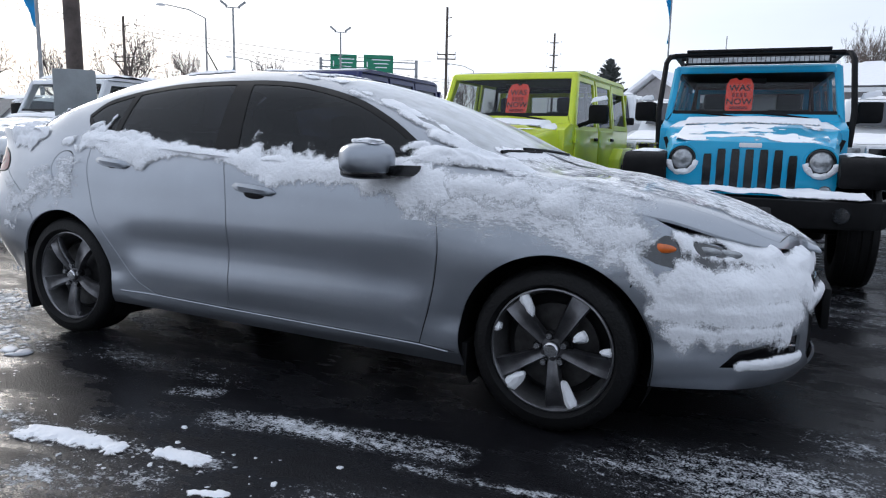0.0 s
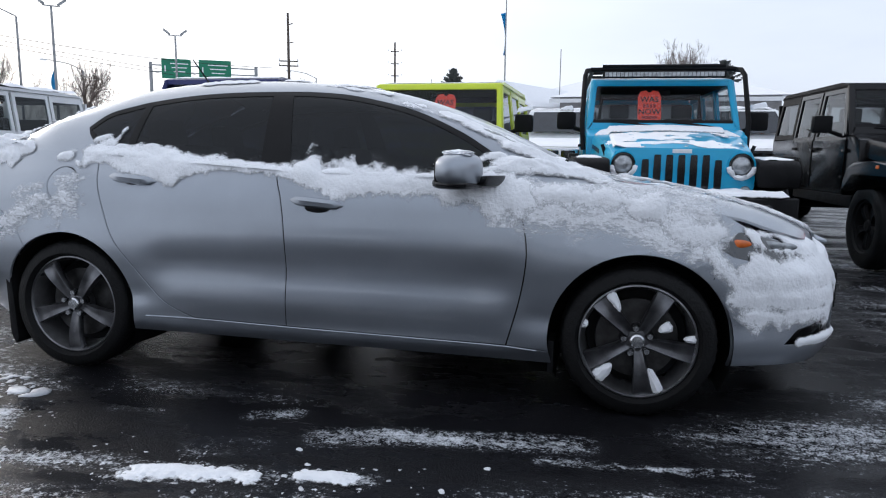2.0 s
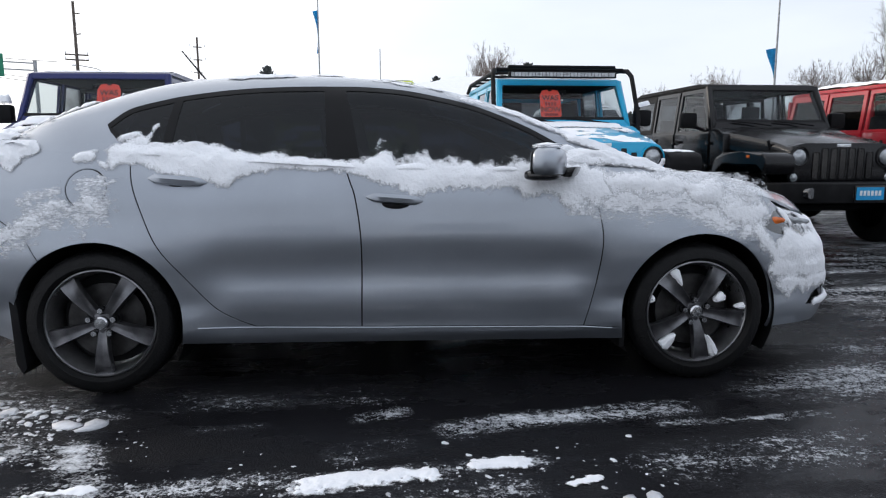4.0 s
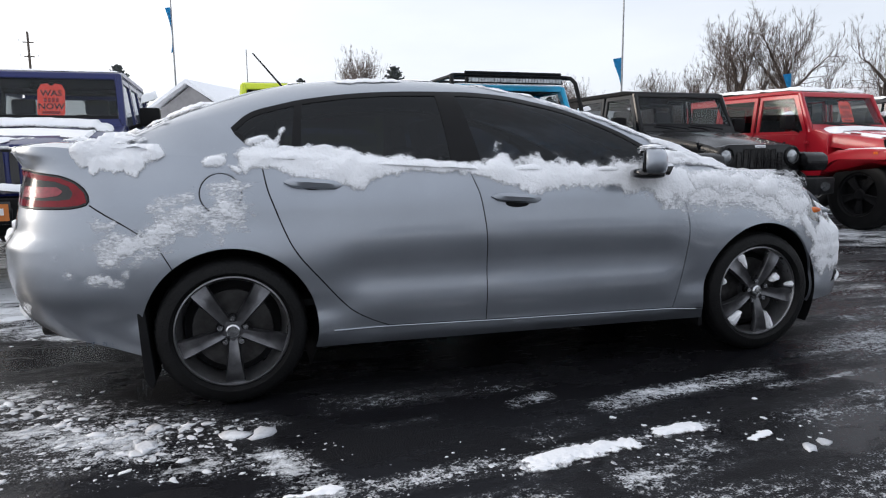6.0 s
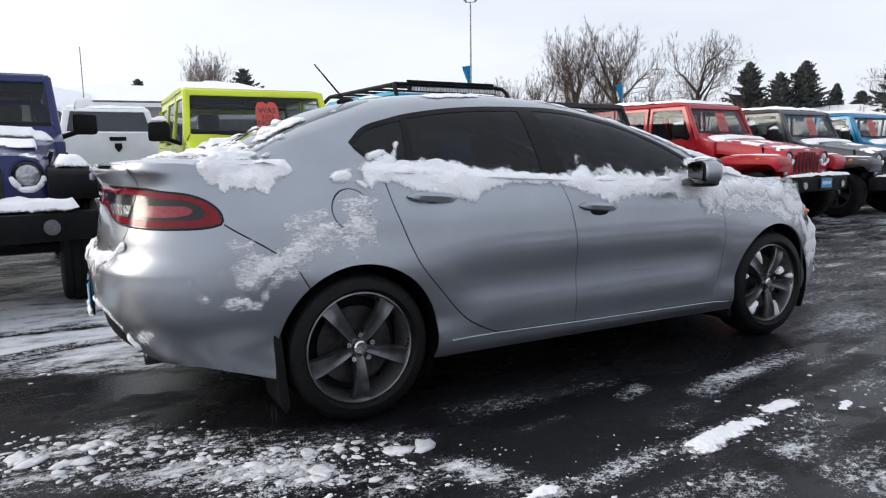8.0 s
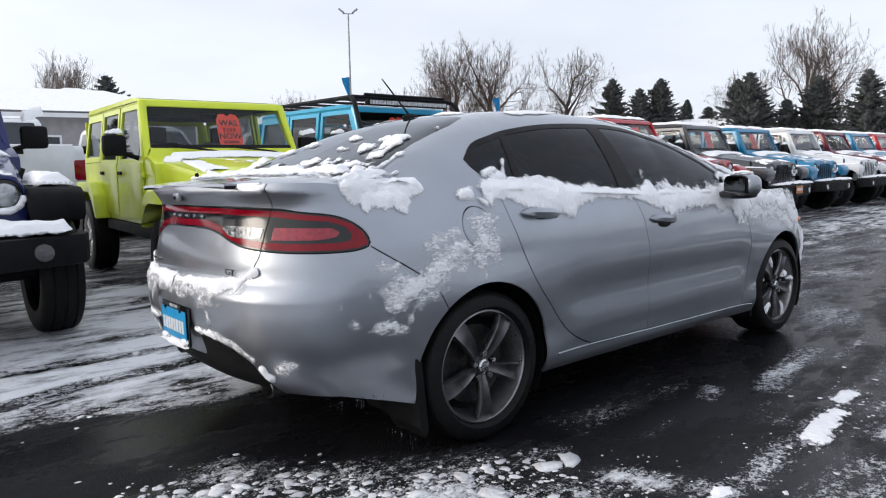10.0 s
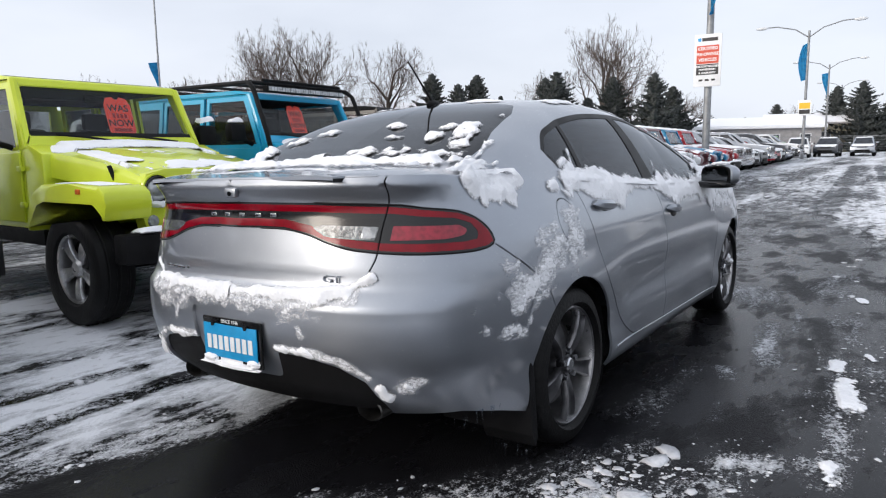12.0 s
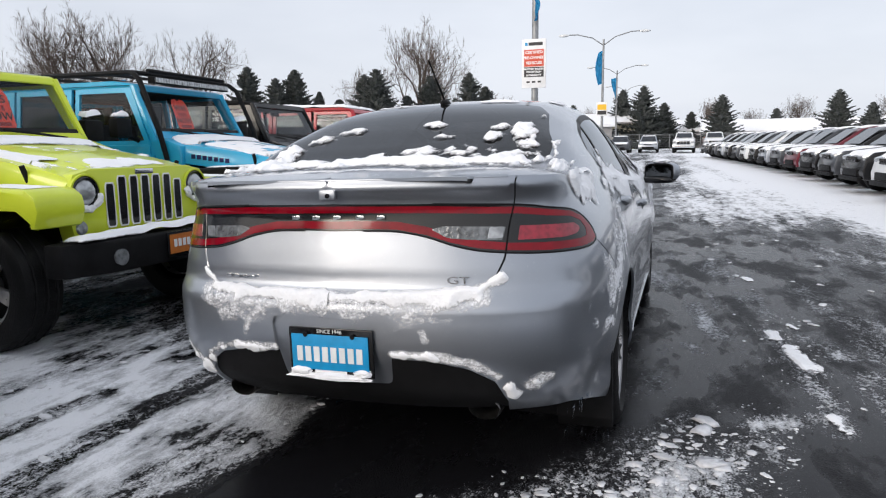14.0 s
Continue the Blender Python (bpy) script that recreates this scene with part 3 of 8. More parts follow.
    l.new(op("ADD", op("MULTIPLY", pebble, 0.5), op("MULTIPLY", snow, op("ADD", op("MULTIPLY", grit, 0.9), op("MULTIPLY", lumps, 3.0)))), bp.inputs["Height"])
    l.new(bp.outputs["Normal"], b.inputs["Normal"])
    return m


COVER = [  # stripes and patches of thin snow: strength, radius, then the line's points
    (.60, .085, .96, -1.80, 1.19, -1.75, 1.44, -1.73), (.58, .06, 1.55, -1.68, 1.80, -1.65), (.60, .08, .12, -1.77, .34, -1.765), (.57, .10, 1.52, -1.39, 1.74, -1.30, 2.03, -1.27, 2.48, -1.22),
    (.62, .045, 2.35, -1.38, 2.95, -1.34, 3.12, -1.36), (.58, .06, 1.15, -1.24, 1.32, -1.17), (.40, .14, .4, -1.02, 1.24, -.95), (.50, .035, .51, -1.31, .78, -1.27), (.52, .09, 1.1, -1.55, 1.3, -1.5), (.50, .08, .45, -1.80, .9, -1.74),
    (.60, .13, -.20, -1.44, -.08, -1.44), (.60, .10, .10, -1.43, .16, -1.52, .27, -1.70), (.58, .13, 1.30, -1.97, 1.66, -1.90), (.60, .20, 1.3, -2.3, 2.2, -2.25), (.47, .22, 2.3, -1.72, 2.95, -1.62), (.50, .28, 3.05, -1.0, 3.7, -.9),
    (.50, .20, -1.25, -.55, -.9, -.5, -.36, -1.0, 0, -1.12), (.43, .22, -.85, -1.28, -.25, -1.32), (.62, .20, -1.14, -.50, -1.0, -.42), (.56, .16, .35, -2.1, .9, -2.06), (.52, .30, 2.6, -2.1, 4.0, -2.0), (.50, .25, 3.4, -1.55, 4.6, -1.45), (.50, .3, 3.9, -.5, 5, -.4),
    (.60, .16, -1.25, -.72, -.85, -.90, -.35, -1.22), (.52, .22, .6, -2.3, -.2, -2.35), (.46, .2, 4.6, -1.0, 5.6, -.9),
]
WHEEL_TRACKS = [(.16, -1.7, -.05, -1.0, .22, -.55, .33, .2, .50), (.11, -1.9, 1.02, -1.15, 1.25, -.4, 1.30, .4, 1.33), (.10, -2.2, 1.75, -1.2, 1.72, -.4, 1.62), (.13, -3.0, .55, -2.0, .62, -1.2, .60),
                (.34, 3.5, -1.9, 8, -2.0, 14, -1.8, 40, -.4), (.30, 4.2, -.7, 9, -.7, 14, -.5, 40, .8), (.42, 5, -3.3, 10, -3.3, 20, -2.9, 45, -1.2), (.36, 6, -2.6, 10, -3.7, 14, -4.7), (.6, 16, -.9, 26, -.2, 55, 1.6)]


def cover_at(x, y):
    """Snow cover of the lot, 0 bare to 1 thick, about 0.5 where it breaks up."""
    p = np.stack([x, y], 1)
    wide = value_noise(p * np.array([.35, 1.0]), 1.1, 41, 3)
    away = step_between(3.0, 9.0, np.hypot((x - 1.3) * .8, (y + .5) * 1.5))
    # extra snow behind x = -2.4, added to brighten the boot lid's reflections
    c = .09 + .40 * away + .10 * step_between(9, 26, np.hypot(x, y)) + .10 * step_between(-2.6, -4.2, y) + .08 * step_between(5, 12, x) + .30 * step_between(3.3, 4.8, x) * step_between(-1.5, -.2, y) * (1 - away) + .06 * step_between(-1.4, -2.2, y) + .26 * step_between(-2.4, -4.0, x) + .16 * step_between(-2.3, -3.6, y) * step_between(3.5, 7.5, x) + .19 * step_between(2.4, 4.2, x) * step_between(-.9, -1.7, y)
    # trodden snow between the sedan's tail and the parked row
    back = step_between(.28, .62, y + .18 * (x + .6)) * step_between(.9, -.2, x - .25 * (y - 1)) * step_between(5.5, 3.5, y)
    c = c + (.74 + .16 * value_noise(p * np.array([.7, 1.2]), 1.9, 52, 3) - c) * back
    row = step_between(1.2, 1.9, y) * step_between(-.5, .6, x) * step_between(3.4, 2.6, y)
    c = c + (.50 - c) * row * .6
    c = c + .13 * wide
    for k, r, *xy in COVER:
        k, r = k - .035, r * .93
        d = line_distance(p, np.array(xy, float).reshape(-1, 2)) / r
        c = np.maximum(c, np.where(d < 1.25, .20 + (k - .20) * np.clip(1.25 - d, 0, 1) ** .6 + .05 * wide, 0))
    for r, *xy in WHEEL_TRACKS:
        d = line_distance(p, np.array(xy, float).reshape(-1, 2)) / r
        c = c - (.26 if r < .2 else .12) * step_between(1.0, .55, d)
    return c


def axis(lo, hi, a, b, fine, grow):
    core = list(np.arange(a, b + fine / 2, fine))
    for v, end, sign in ((core[-1], hi, 1), (core[0], lo, -1)):
        s = fine
        while (end - v) * sign > 0:
            s *= grow
            v += s * sign
            core.append(v)
    return np.array(sorted(core))


gx, gy = axis(-600, 900, -2.6, 4.6, .03, 1.08), axis(-600, 900, -2.6, 2.6, .03, 1.08)
GX, GY = np.meshgrid(gx, gy, indexing="ij")
gz = lie(GX.ravel(), GY.ravel())
idx = np.arange(GX.size).reshape(GX.shape)
quads = np.stack([idx[:-1, :-1], idx[1:, :-1], idx[1:, 1:], idx[:-1, 1:]], -1).reshape(-1, 4)
ground = mesh("ground", np.stack([GX.ravel(), GY.ravel(), gz], 1), quads, asphalt())
ground.data.attributes.new("cover", "FLOAT", "POINT").data.foreach_set("value", cover_at(GX.ravel(), GY.ravel()).astype(np.float32))
tagged(ground, "wet black asphalt lot with thin trodden snow", "ground", kind="structure")
# ---- trodden snow on the lot: streaks, slabs and crumbs with real thickness ----
STREAKS = [  # radius, height, then the line's points
    (.050, .022, 1.00, -1.79, 1.10, -1.77, 1.28, -1.745, 1.40, -1.73), (.030, .018, 1.58, -1.68, 1.74, -1.67), (.038, .018, .16, -1.775, .30, -1.77),
    (.030, .014, 1.86, -1.84, 1.95, -1.81), (.035, .014, 3.5, -1.70, 3.62, -1.66),
]


def ground_snow(name, x0, x1, y0, y1, step, shapes, label, seed, rough, fine, mat="slush", stretch=1.0, cut=0.0, slim=1.0):
    xs, ys = np.arange(x0, x1, step), np.arange(y0, y1, step)
    X, Y = np.meshgrid(xs, ys, indexing="ij")
    p = np.stack([X.ravel(), Y.ravel()], 1)
    base = blobs(p, [(r * slim, 1.0, *xy) for r, _, *xy in shapes])
    thick = max(s[1] for s in shapes) * .55
    q = p * np.array([stretch, 1.0])
    tear, big = value_noise(q, fine, seed, 3), value_noise(q, fine * .22, seed + 2, 3)
    grain = value_noise(p, fine * 2.4, seed + 8, 2)
    h = base + rough * (.34 * tear + .40 * big + .20 * grain) - cut
    h = np.where(base > -1.2, h, -1)
    g = lie(p[:, 0], p[:, 1])
    keep = (h > -.3).reshape(X.shape)
    soft = np.clip(h * 1.3, 0, 1)
    z = .002 + thick * soft * (1.3 - .3 * soft) * (1 + .3 * tear + .25 * big) + g
    ix = np.arange(X.size).reshape(X.shape)
    k = keep[:-1, :-1] | keep[1:, :-1] | keep[1:, 1:] | keep[:-1, 1:]
    f = np.stack([ix[:-1, :-1], ix[1:, :-1], ix[1:, 1:], ix[:-1, 1:]], -1)[k]
    used, inv = np.unique(f, return_inverse=True)
    ob = mesh(name, np.stack([p[:, 0], p[:, 1], z], 1)[used], inv.reshape(-1, 4), CRUST)
    ob.data.attributes.new("cover", "FLOAT", "POINT").data.foreach_set("value", h[used].astype(np.float32))
    return tagged(ob, label, "snow", kind="stuff")


def blobs(p, shapes):
    """Cover of a set of thick strokes: (radius, height, x, y, x, y ...). Returns the height at each point."""
    h = np.full(len(p), -1.0)
    for r, high, *xy in shapes:
        line = np.array(xy, float).reshape(-1, 2)
        if len(line) == 1:
            line = np.vstack([line, line + 1e-4])
        d = line_distance(p, line) / r
        h = np.maximum(h, high * (1 - d))
    return h


for k, one in enumerate(STREAKS):
    xs_, ys_ = one[2::2], one[3::2]
    ground_snow("snow_streak", min(xs_) - .15, max(xs_) + .15, min(ys_) - .15, max(ys_) + .15, .006, [one], "ragged low streak of snow on wet asphalt", 3 + k, 1.25, 26, "snow", .5, .16)

# loose crumbs and lumps of snow
rng = random.Random(5)
cv, cf = [], []
ico = bmesh.new()
bmesh.ops.create_icosphere(ico, subdivisions=2, radius=1)
ico.verts.ensure_lookup_table()
ICO_V = [v.co.copy() for v in ico.verts]
ICO_F = [[v.index for v in f.verts] for f in ico.faces]
ico.free()


def crumb(x, y, r):
    o = len(cv)
    g = lie1(x, y)
    flat, wide = rng.uniform(.22, .46), rng.uniform(1.0, 1.7)
    turn = rng.uniform(0, 6.3)
    c, s = math.cos(turn), math.sin(turn)
    plate = rng.uniform(.35, .75)
    for v in ICO_V:
        v = Vector((v.x, v.y, max(-plate, min(plate, v.z))))
        k = r * (1 + .55 * noise.noise(v * 1.3 + Vector((x * 37, y * 41, 0))) + .5 * noise.noise(v * 4.2 + Vector((y * 37, x * 41, 3))))
        a, b = v.x * k * wide, v.y * k * .9
        cv.append((x + a * c - b * s, y + a * s + b * c, g + .1 * flat * r + v.z * k * flat))
    cf.extend(tuple(o + i for i in f) for f in ICO_F)


BACK = [(-1.40, -.40), (-.95, -.50), (-.62, -.72), (-.36, -1.0), (0.0, -1.12)]


def along(pts, f):
    k = min(int(f * (len(pts) - 1)), len(pts) - 2)
    g = f * (len(pts) - 1) - k
    return pts[k][0] + (pts[k + 1][0] - pts[k][0]) * g, pts[k][1] + (pts[k + 1][1] - pts[k][1]) * g


for _ in range(520):
    x, y = along(BACK, rng.random() ** 1.1)
    x, y = x + rng.gauss(0, .10), y + rng.gauss(-.10, .14)
    if y > -.93 and -.6 < x < .45:
        continue
    crumb(x, y, min(.022, .003 + rng.expovariate(260)))
for _ in range(62):
    x, y = along(BACK, rng.random() ** 1.2)
    x, y = x + rng.gauss(0, .11), y + rng.gauss(-.12, .12)
    if y > -.93 and -.6 < x < .45:
        continue
    crumb(x, y, .012 + min(.030, rng.expovariate(90)))
for _ in range(80):
    crumb(rng.uniform(-.9, .4), rng.gauss(-1.42, .14), min(.014, .002 + rng.expovariate(320)))
for _ in range(120):
    x, y = rng.uniform(.4, 2.2), -1.74 + rng.gauss(0, .10)
    crumb(x, y, min(.012, .002 + rng.expovariate(360)))
for _ in range(160):
    crumb(rng.uniform(-2.2, .6), rng.uniform(.5, 2.2), min(.026, .004 + rng.expovariate(160)))
for _ in range(26):
    crumb(rng.uniform(2.0, 9), rng.uniform(-2.6, -1.3), rng.uniform(.010, .030))
ob = mesh("snow_crumbs", cv, cf, M["slush"])
tagged(ob, "loose crumbs and lumps of snow on the asphalt", "snow", kind="stuff")

# ---- the silver sedan: x forward from the rear axle, its middle line on y = 0 ----
HALF_PLAN = [(-.985, 0), (-.975, .25), (-.945, .48), (-.875, .66), (-.745, .79), (-.5, .868), (-.2, .895), (.2, .90), (.8, .905), (1.5, .905), (2.2, .905),
              (2.65, .90), (2.95, .872), (3.2, .805), (3.40, .69), (3.54, .50), (3.62, .27), (3.65, 0)]
_o = spline([(x, -y) for x, y in HALF_PLAN[2:0:-1]] + HALF_PLAN + [(x, -y) for x, y in HALF_PLAN[-2:-4:-1]], 900)
OUT = np.vstack([[HALF_PLAN[0]], _o[_o[:, 1] > .004], [HALF_PLAN[-1]]])
OUT_S = np.concatenate([[0], np.cumsum(np.linalg.norm(np.diff(OUT, axis=0), axis=1))])
S_END = OUT_S[-1]
HALF = int(np.argmax(OUT[:, 1] * 10 - abs(OUT[:, 0] - 1.3)))


def x2s(x):
    return np.interp(x, OUT[:, 0], OUT_S)


def rear_y2s(y):
    return np.interp(y, OUT[:HALF, 1], OUT_S[:HALF])


def front_y2s(y):
    return np.interp(-np.asarray(y), -OUT[HALF:, 1], OUT_S[HALF:])


def belt(x):
    return np.interp(x, [-1, -.93, -.7, -.5, 0, .5, 1, 1.5, 2, 2.3, 2.5, 2.8, 3.1, 3.25, 3.4, 3.55, 3.65],
                     [1.122, 1.122, 1.117, 1.10, 1.065, 1.025, .995, .98, .972, .965, .945, .905, .84, .79, .745, .715, .70])


def smooth_interp(x, xs, ys):
    """Monotone-ish cubic interpolation through the points."""
    xs, ys = np.asarray(xs, float), np.asarray(ys, float)
    d = np.gradient(ys, xs)
    x = np.clip(x, xs[0], xs[-1])
    i = np.clip(np.searchsorted(xs, x) - 1, 0, len(xs) - 2)
    h = xs[i + 1] - xs[i]
    t = (x - xs[i]) / h
    return ys[i] * (1 + 2 * t) * (1 - t) ** 2 + d[i] * h * t * (1 - t) ** 2 + ys[i + 1] * t * t * (3 - 2 * t) + d[i + 1] * h * t * t * (t - 1)


def lower(s, z):
    """The body below the belt: s along the plan outline from the middle of the tail to the middle of the nose."""
    s, z = np.asarray(s, float), np.asarray(z, float)
    x, y = np.interp(s, OUT_S, OUT[:, 0]), np.interp(s, OUT_S, OUT[:, 1])
    wr, wf = step_between(-.45, -.93, x), step_between(2.95, 3.55, x)
    plain = smooth_interp(z, [.14, .20, .27, .33, .40, .48, .60, .72, .80, .88, .96, 1.02, 1.12],
                          [.085, .055, .018, .012, .019, .010, .0, .002, .010, .022, .048, .078, .13])
    # the doors are hollowed in a long shallow scoop
    scoop = smooth_interp(z, [.14, .20, .26, .30, .35, .40, .44, .52, .57, .64, .69, .74, .80, .88, .96, 1.02, 1.12],
                          [.085, .055, .022, .019, .012, .006, .007, .016, .015, .004, .0, .003, .010, .022, .048, .078, .13])
    doors = step_between(.36, .62, x) * step_between(2.32, 2.06, x)
    side = plain + (scoop - plain) * doors
    side = side * step_between(-.9, -.3, x) * step_between(3.55, 3.0, x)
    rear = smooth_interp(z, [.26, .32, .38, .46, .55, .66, .712, .755, .82, .88, .95, 1.02, 1.045, 1.075, 1.10, 1.122],
                         [.20, .12, .06, .03, .005, 0, .006, .040, .052, .062, .073, .081, .076, .058, .038, .050])
    front = smooth_interp(z, [.12, .18, .25, .38, .50, .60, .68, .74, .80, .86], [-.17, -.09, -.02, 0, -.005, -.03, -.075, -.13, -.22, -.33])
    # the tail tapers inwards above the bumper, the arches swell a little
    taper = .05 * step_between(.74, 1.05, z) * step_between(-.1, -.8, x)
    arch = .016 * np.exp(-((x - 0.0) / .42) ** 2) * step_between(.80, .62, z) + .018 * np.exp(-((x - 2.70) / .40) ** 2) * step_between(.82, .62, z)
    tuck = .075 * step_between(.52, .24, z) * step_between(-.28, -.55, x) * step_between(.15, .55, y)
    nz = .05 * step_between(.55, .86, z) * step_between(2.9, 3.4, x)
    yy = np.maximum(0, y - side - tuck - (taper + nz) * step_between(0, .35, y) + arch)
    return np.stack([x + rear * wr + front * wf, yy, z], -1)


BELT_X = np.linspace(-.93, 3.64, 300)
_p = lower(x2s(BELT_X), belt(BELT_X))
BELT_Y = np.interp(BELT_X, np.maximum.accumulate(_p[:, 0]), _p[:, 1])


def centre(x):
    return smooth_interp(x, [-.95, -.85, -.7, -.55, -.45, -.3, -.1, .1, .3, .5, .75, 1.0, 1.25, 1.45, 1.65, 1.85, 2.1, 2.3, 2.45, 2.55, 2.8, 3.05, 3.3, 3.48, 3.60, 3.65],
                         [1.124, 1.138, 1.150, 1.155, 1.172, 1.232, 1.315, 1.388, 1.435, 1.458, 1.468, 1.465, 1.448, 1.42, 1.372, 1.305, 1.20, 1.105, 1.035, 1.008, .975, .928, .858, .785, .725, .705])


def rail(x):
    return np.interp(x, [-1, -.6, -.45, 0, .35, .8, 1.2, 1.5, 1.8, 2.1, 2.4, 2.55, 2.7], [.70, .70, .665, .60, .565, .575, .575, .572, .61, .665, .725, .74, .74])


def upper(x, v):
    """The body above the belt: v from 0 at the belt to 1 on the middle line."""
    x, v = np.asarray(x, float), np.asarray(v, float)
    yb, zb, zc = np.interp(x, BELT_X, BELT_Y), belt(x), centre(x)
    zc = np.maximum(zc, zb + .004)
    cab = step_between(.05, .22, zc - zb)
    yr = np.minimum(rail(x), yb * .86) * cab + yb * .80 * (1 - cab)
    zr = zb + (zc - zb) * (.90 * cab + .78 * (1 - cab))
    c = [(yb, zb), (yb - .30 * (yb - yr), zb + (.44 * cab + .42 * (1 - cab)) * (zr - zb)), (yr + .015 * cab, zr), (yr * .52, zc - .004), (yr * 0, zc)]
    # clamped quadratic B-spline, three spans
    t = v * 3
    i = np.clip(np.floor(t).astype(int), 0, 2)
    u = t - i
    knots = np.array([0, 0, 0, 1, 2, 3, 3, 3], float)
    out_y, out_z = np.zeros_like(t), np.zeros_like(t)
    for k in range(3):
        m = i == k
        p0, p1, p2 = c[k], c[k + 1], c[k + 2]
        a, b_ = knots[k + 1], knots[k + 4]
        f1 = (t - knots[k + 1]) / (knots[k + 3] - knots[k + 1])
        f2 = (t - knots[k + 2]) / (knots[k + 4] - knots[k + 2])
        f3 = (t - knots[k + 2]) / (knots[k + 3] - knots[k + 2])
        for o, j in ((out_y, 0), (out_z, 1)):
            d1 = (1 - f1) * p0[j] + f1 * p1[j]
            d2 = (1 - f2) * p1[j] + f2 * p2[j]
            o[...] = np.where(m, (1 - f3) * d1 + f3 * d2, o)
    return np.stack([x, out_y, out_z], -1)


V_GRID = np.linspace(0, .75, 120)


def xz2v(pts):
    """Side-view points to the upper sheet's coordinates."""
    res = []
    for x, z in pts:
        zz = upper(np.full(120, x), V_GRID)[:, 2]
        res.append((x, float(np.interp(z, zz, V_GRID))))
    return np.array(res)


def xy2v(pts):
    """Plan-view points to the upper sheet's coordinates."""
    res = []
    for x, y in pts:
        vv = np.linspace(0, 1, 160)
        yy = upper(np.full(160, x), vv)[:, 1]
        res.append((x, float(np.interp(-y, -yy, vv))))
    return np.array(res)


def normals_of(func, p, e=0.004):
    p = np.asarray(p, float)
    a = func(p[:, 0] + e, p[:, 1]) - func(p[:, 0] - e, p[:, 1])
    b = func(p[:, 0], p[:, 1] + e) - func(p[:, 0], p[:, 1] - e)
    n = np.cross(a, b)
    n /= np.maximum(np.linalg.norm(n, axis=1, keepdims=True), 1e-9)
    return n


def sheet(dom, lines, step, aspect=1.0):
    """Triangles over a flat domain whose edges follow every given line. Second coordinates are scaled by aspect meanwhile."""
    from mathutils import geometry
    sc = np.array([1.0, aspect])
    dom = np.asarray(dom, float) * sc
    verts, edges = [], []
    rl = [resample(np.asarray(k, float) * sc, step * .55) for k in lines] + [resample(closed(dom), step)]
    for k in rl:
        o = len(verts)
        verts += [tuple(p) for p in k]
        edges += [(o + i, o + i + 1) for i in range(len(k) - 1)]
    lo, hi = dom.min(0), dom.max(0)
    ax, ay = np.meshgrid(np.arange(lo[0], hi[0], step), np.arange(lo[1], hi[1], step), indexing="ij")
    ax = ax + (np.arange(ax.shape[1]) % 2)[None, :] * step / 2
    g = np.stack([ax.ravel(), ay.ravel()], 1)
    g = g[inside(g, dom)]
    near = np.full(len(g), 1e9)
    for k in rl:
        near = np.minimum(near, line_distance(g, k))
    verts += [tuple(p) for p in g[near > step * .32]]
    res = geometry.delaunay_2d_cdt([Vector(v) for v in verts], edges, [], 0, 1e-5, False)
    v2 = np.array([tuple(v) for v in res[0]])
    tri = np.array([f for f in res[2] if len(f) == 3])
    cen = v2[tri].mean(1)
    tri = tri[inside(cen, dom)]
    return v2 / sc, tri


def apart(t):
    """Splits triangles into connected pieces."""
    boss = {}

    def find(a):
        while boss.setdefault(a, a) != a:
            a = boss[a]
        return a
    for a, b, c in t.tolist():
        boss[find(b)] = find(a)
        boss[find(c)] = find(a)
    groups = {}
    for f in t.tolist():
        groups.setdefault(find(f[0]), []).append(f)
    return [np.array(g) for g in groups.values() if len(g) > 3]


def panels(func, v2, tri, regions, flip, parent, thick=0.012):
    """regions: (name, mask over triangles, material, label, push). Each becomes a part with turned-in edges, once per side of the car."""
    flipped = np.array([1, -1, 1.0])
    made = {}
    pieces = []
    for name, mask, mat, label, push in regions:
        for t in (apart(tri[mask]) if name == "seam" else [tri[mask]]):
            pieces.append((name, t, mat, label, push))
    for name, t, mat, label, push in pieces:
        if not len(t):
            continue
        used, inv = np.unique(t, return_inverse=True)
        t = inv.reshape(-1, 3)
        p2 = v2[used]
        p, n = func(p2[:, 0], p2[:, 1]), normals_of(func, p2)
        n = np.where((n * (p - np.array([1.3, 0, .6]))).sum(1, keepdims=True) < 0, -n, n)
        if func is upper:
            # the lid's rear edge lies level up to the lip
            w = step_between(-.80, -.88, p2[:, 0])[:, None]
            n = n * (1 - w) + np.array([-.10, 0, .995]) * w
            n /= np.linalg.norm(n, axis=1, keepdims=True)
        p = p + n * push
        if flip:
            p, n = p * flipped, n * flipped
        a = p[t]
        fn = np.cross(a[:, 1] - a[:, 0], a[:, 2] - a[:, 0])
        t = np.where(((fn * n[t].mean(1)).sum(1) < 0)[:, None], t[:, ::-1], t)
        # open edges are turned in to give the sheet its thickness
        count = {}
        for f in t:
            for i in range(3):
                e = (int(f[i]), int(f[(i + 1) % 3]))
                count[e] = count.get(e, 0) + 1
        rim = [e for e in count if (e[1], e[0]) not in count]
        off = len(p)
        rv = sorted({i for e in rim for i in e})
        rmap = {i: off + k for k, i in enumerate(rv)}
        allp = np.vstack([p, p[rv] - n[rv] * thick]) if rv else p
        alln = np.vstack([n, n[rv]]) if rv else n
        faces = [tuple(f) for f in t] + [(e[1], e[0], rmap[e[0]], rmap[e[1]]) for e in rim]
        made[name] = mesh(name, allp, faces, mat, parent, label, True, alln)
    return made


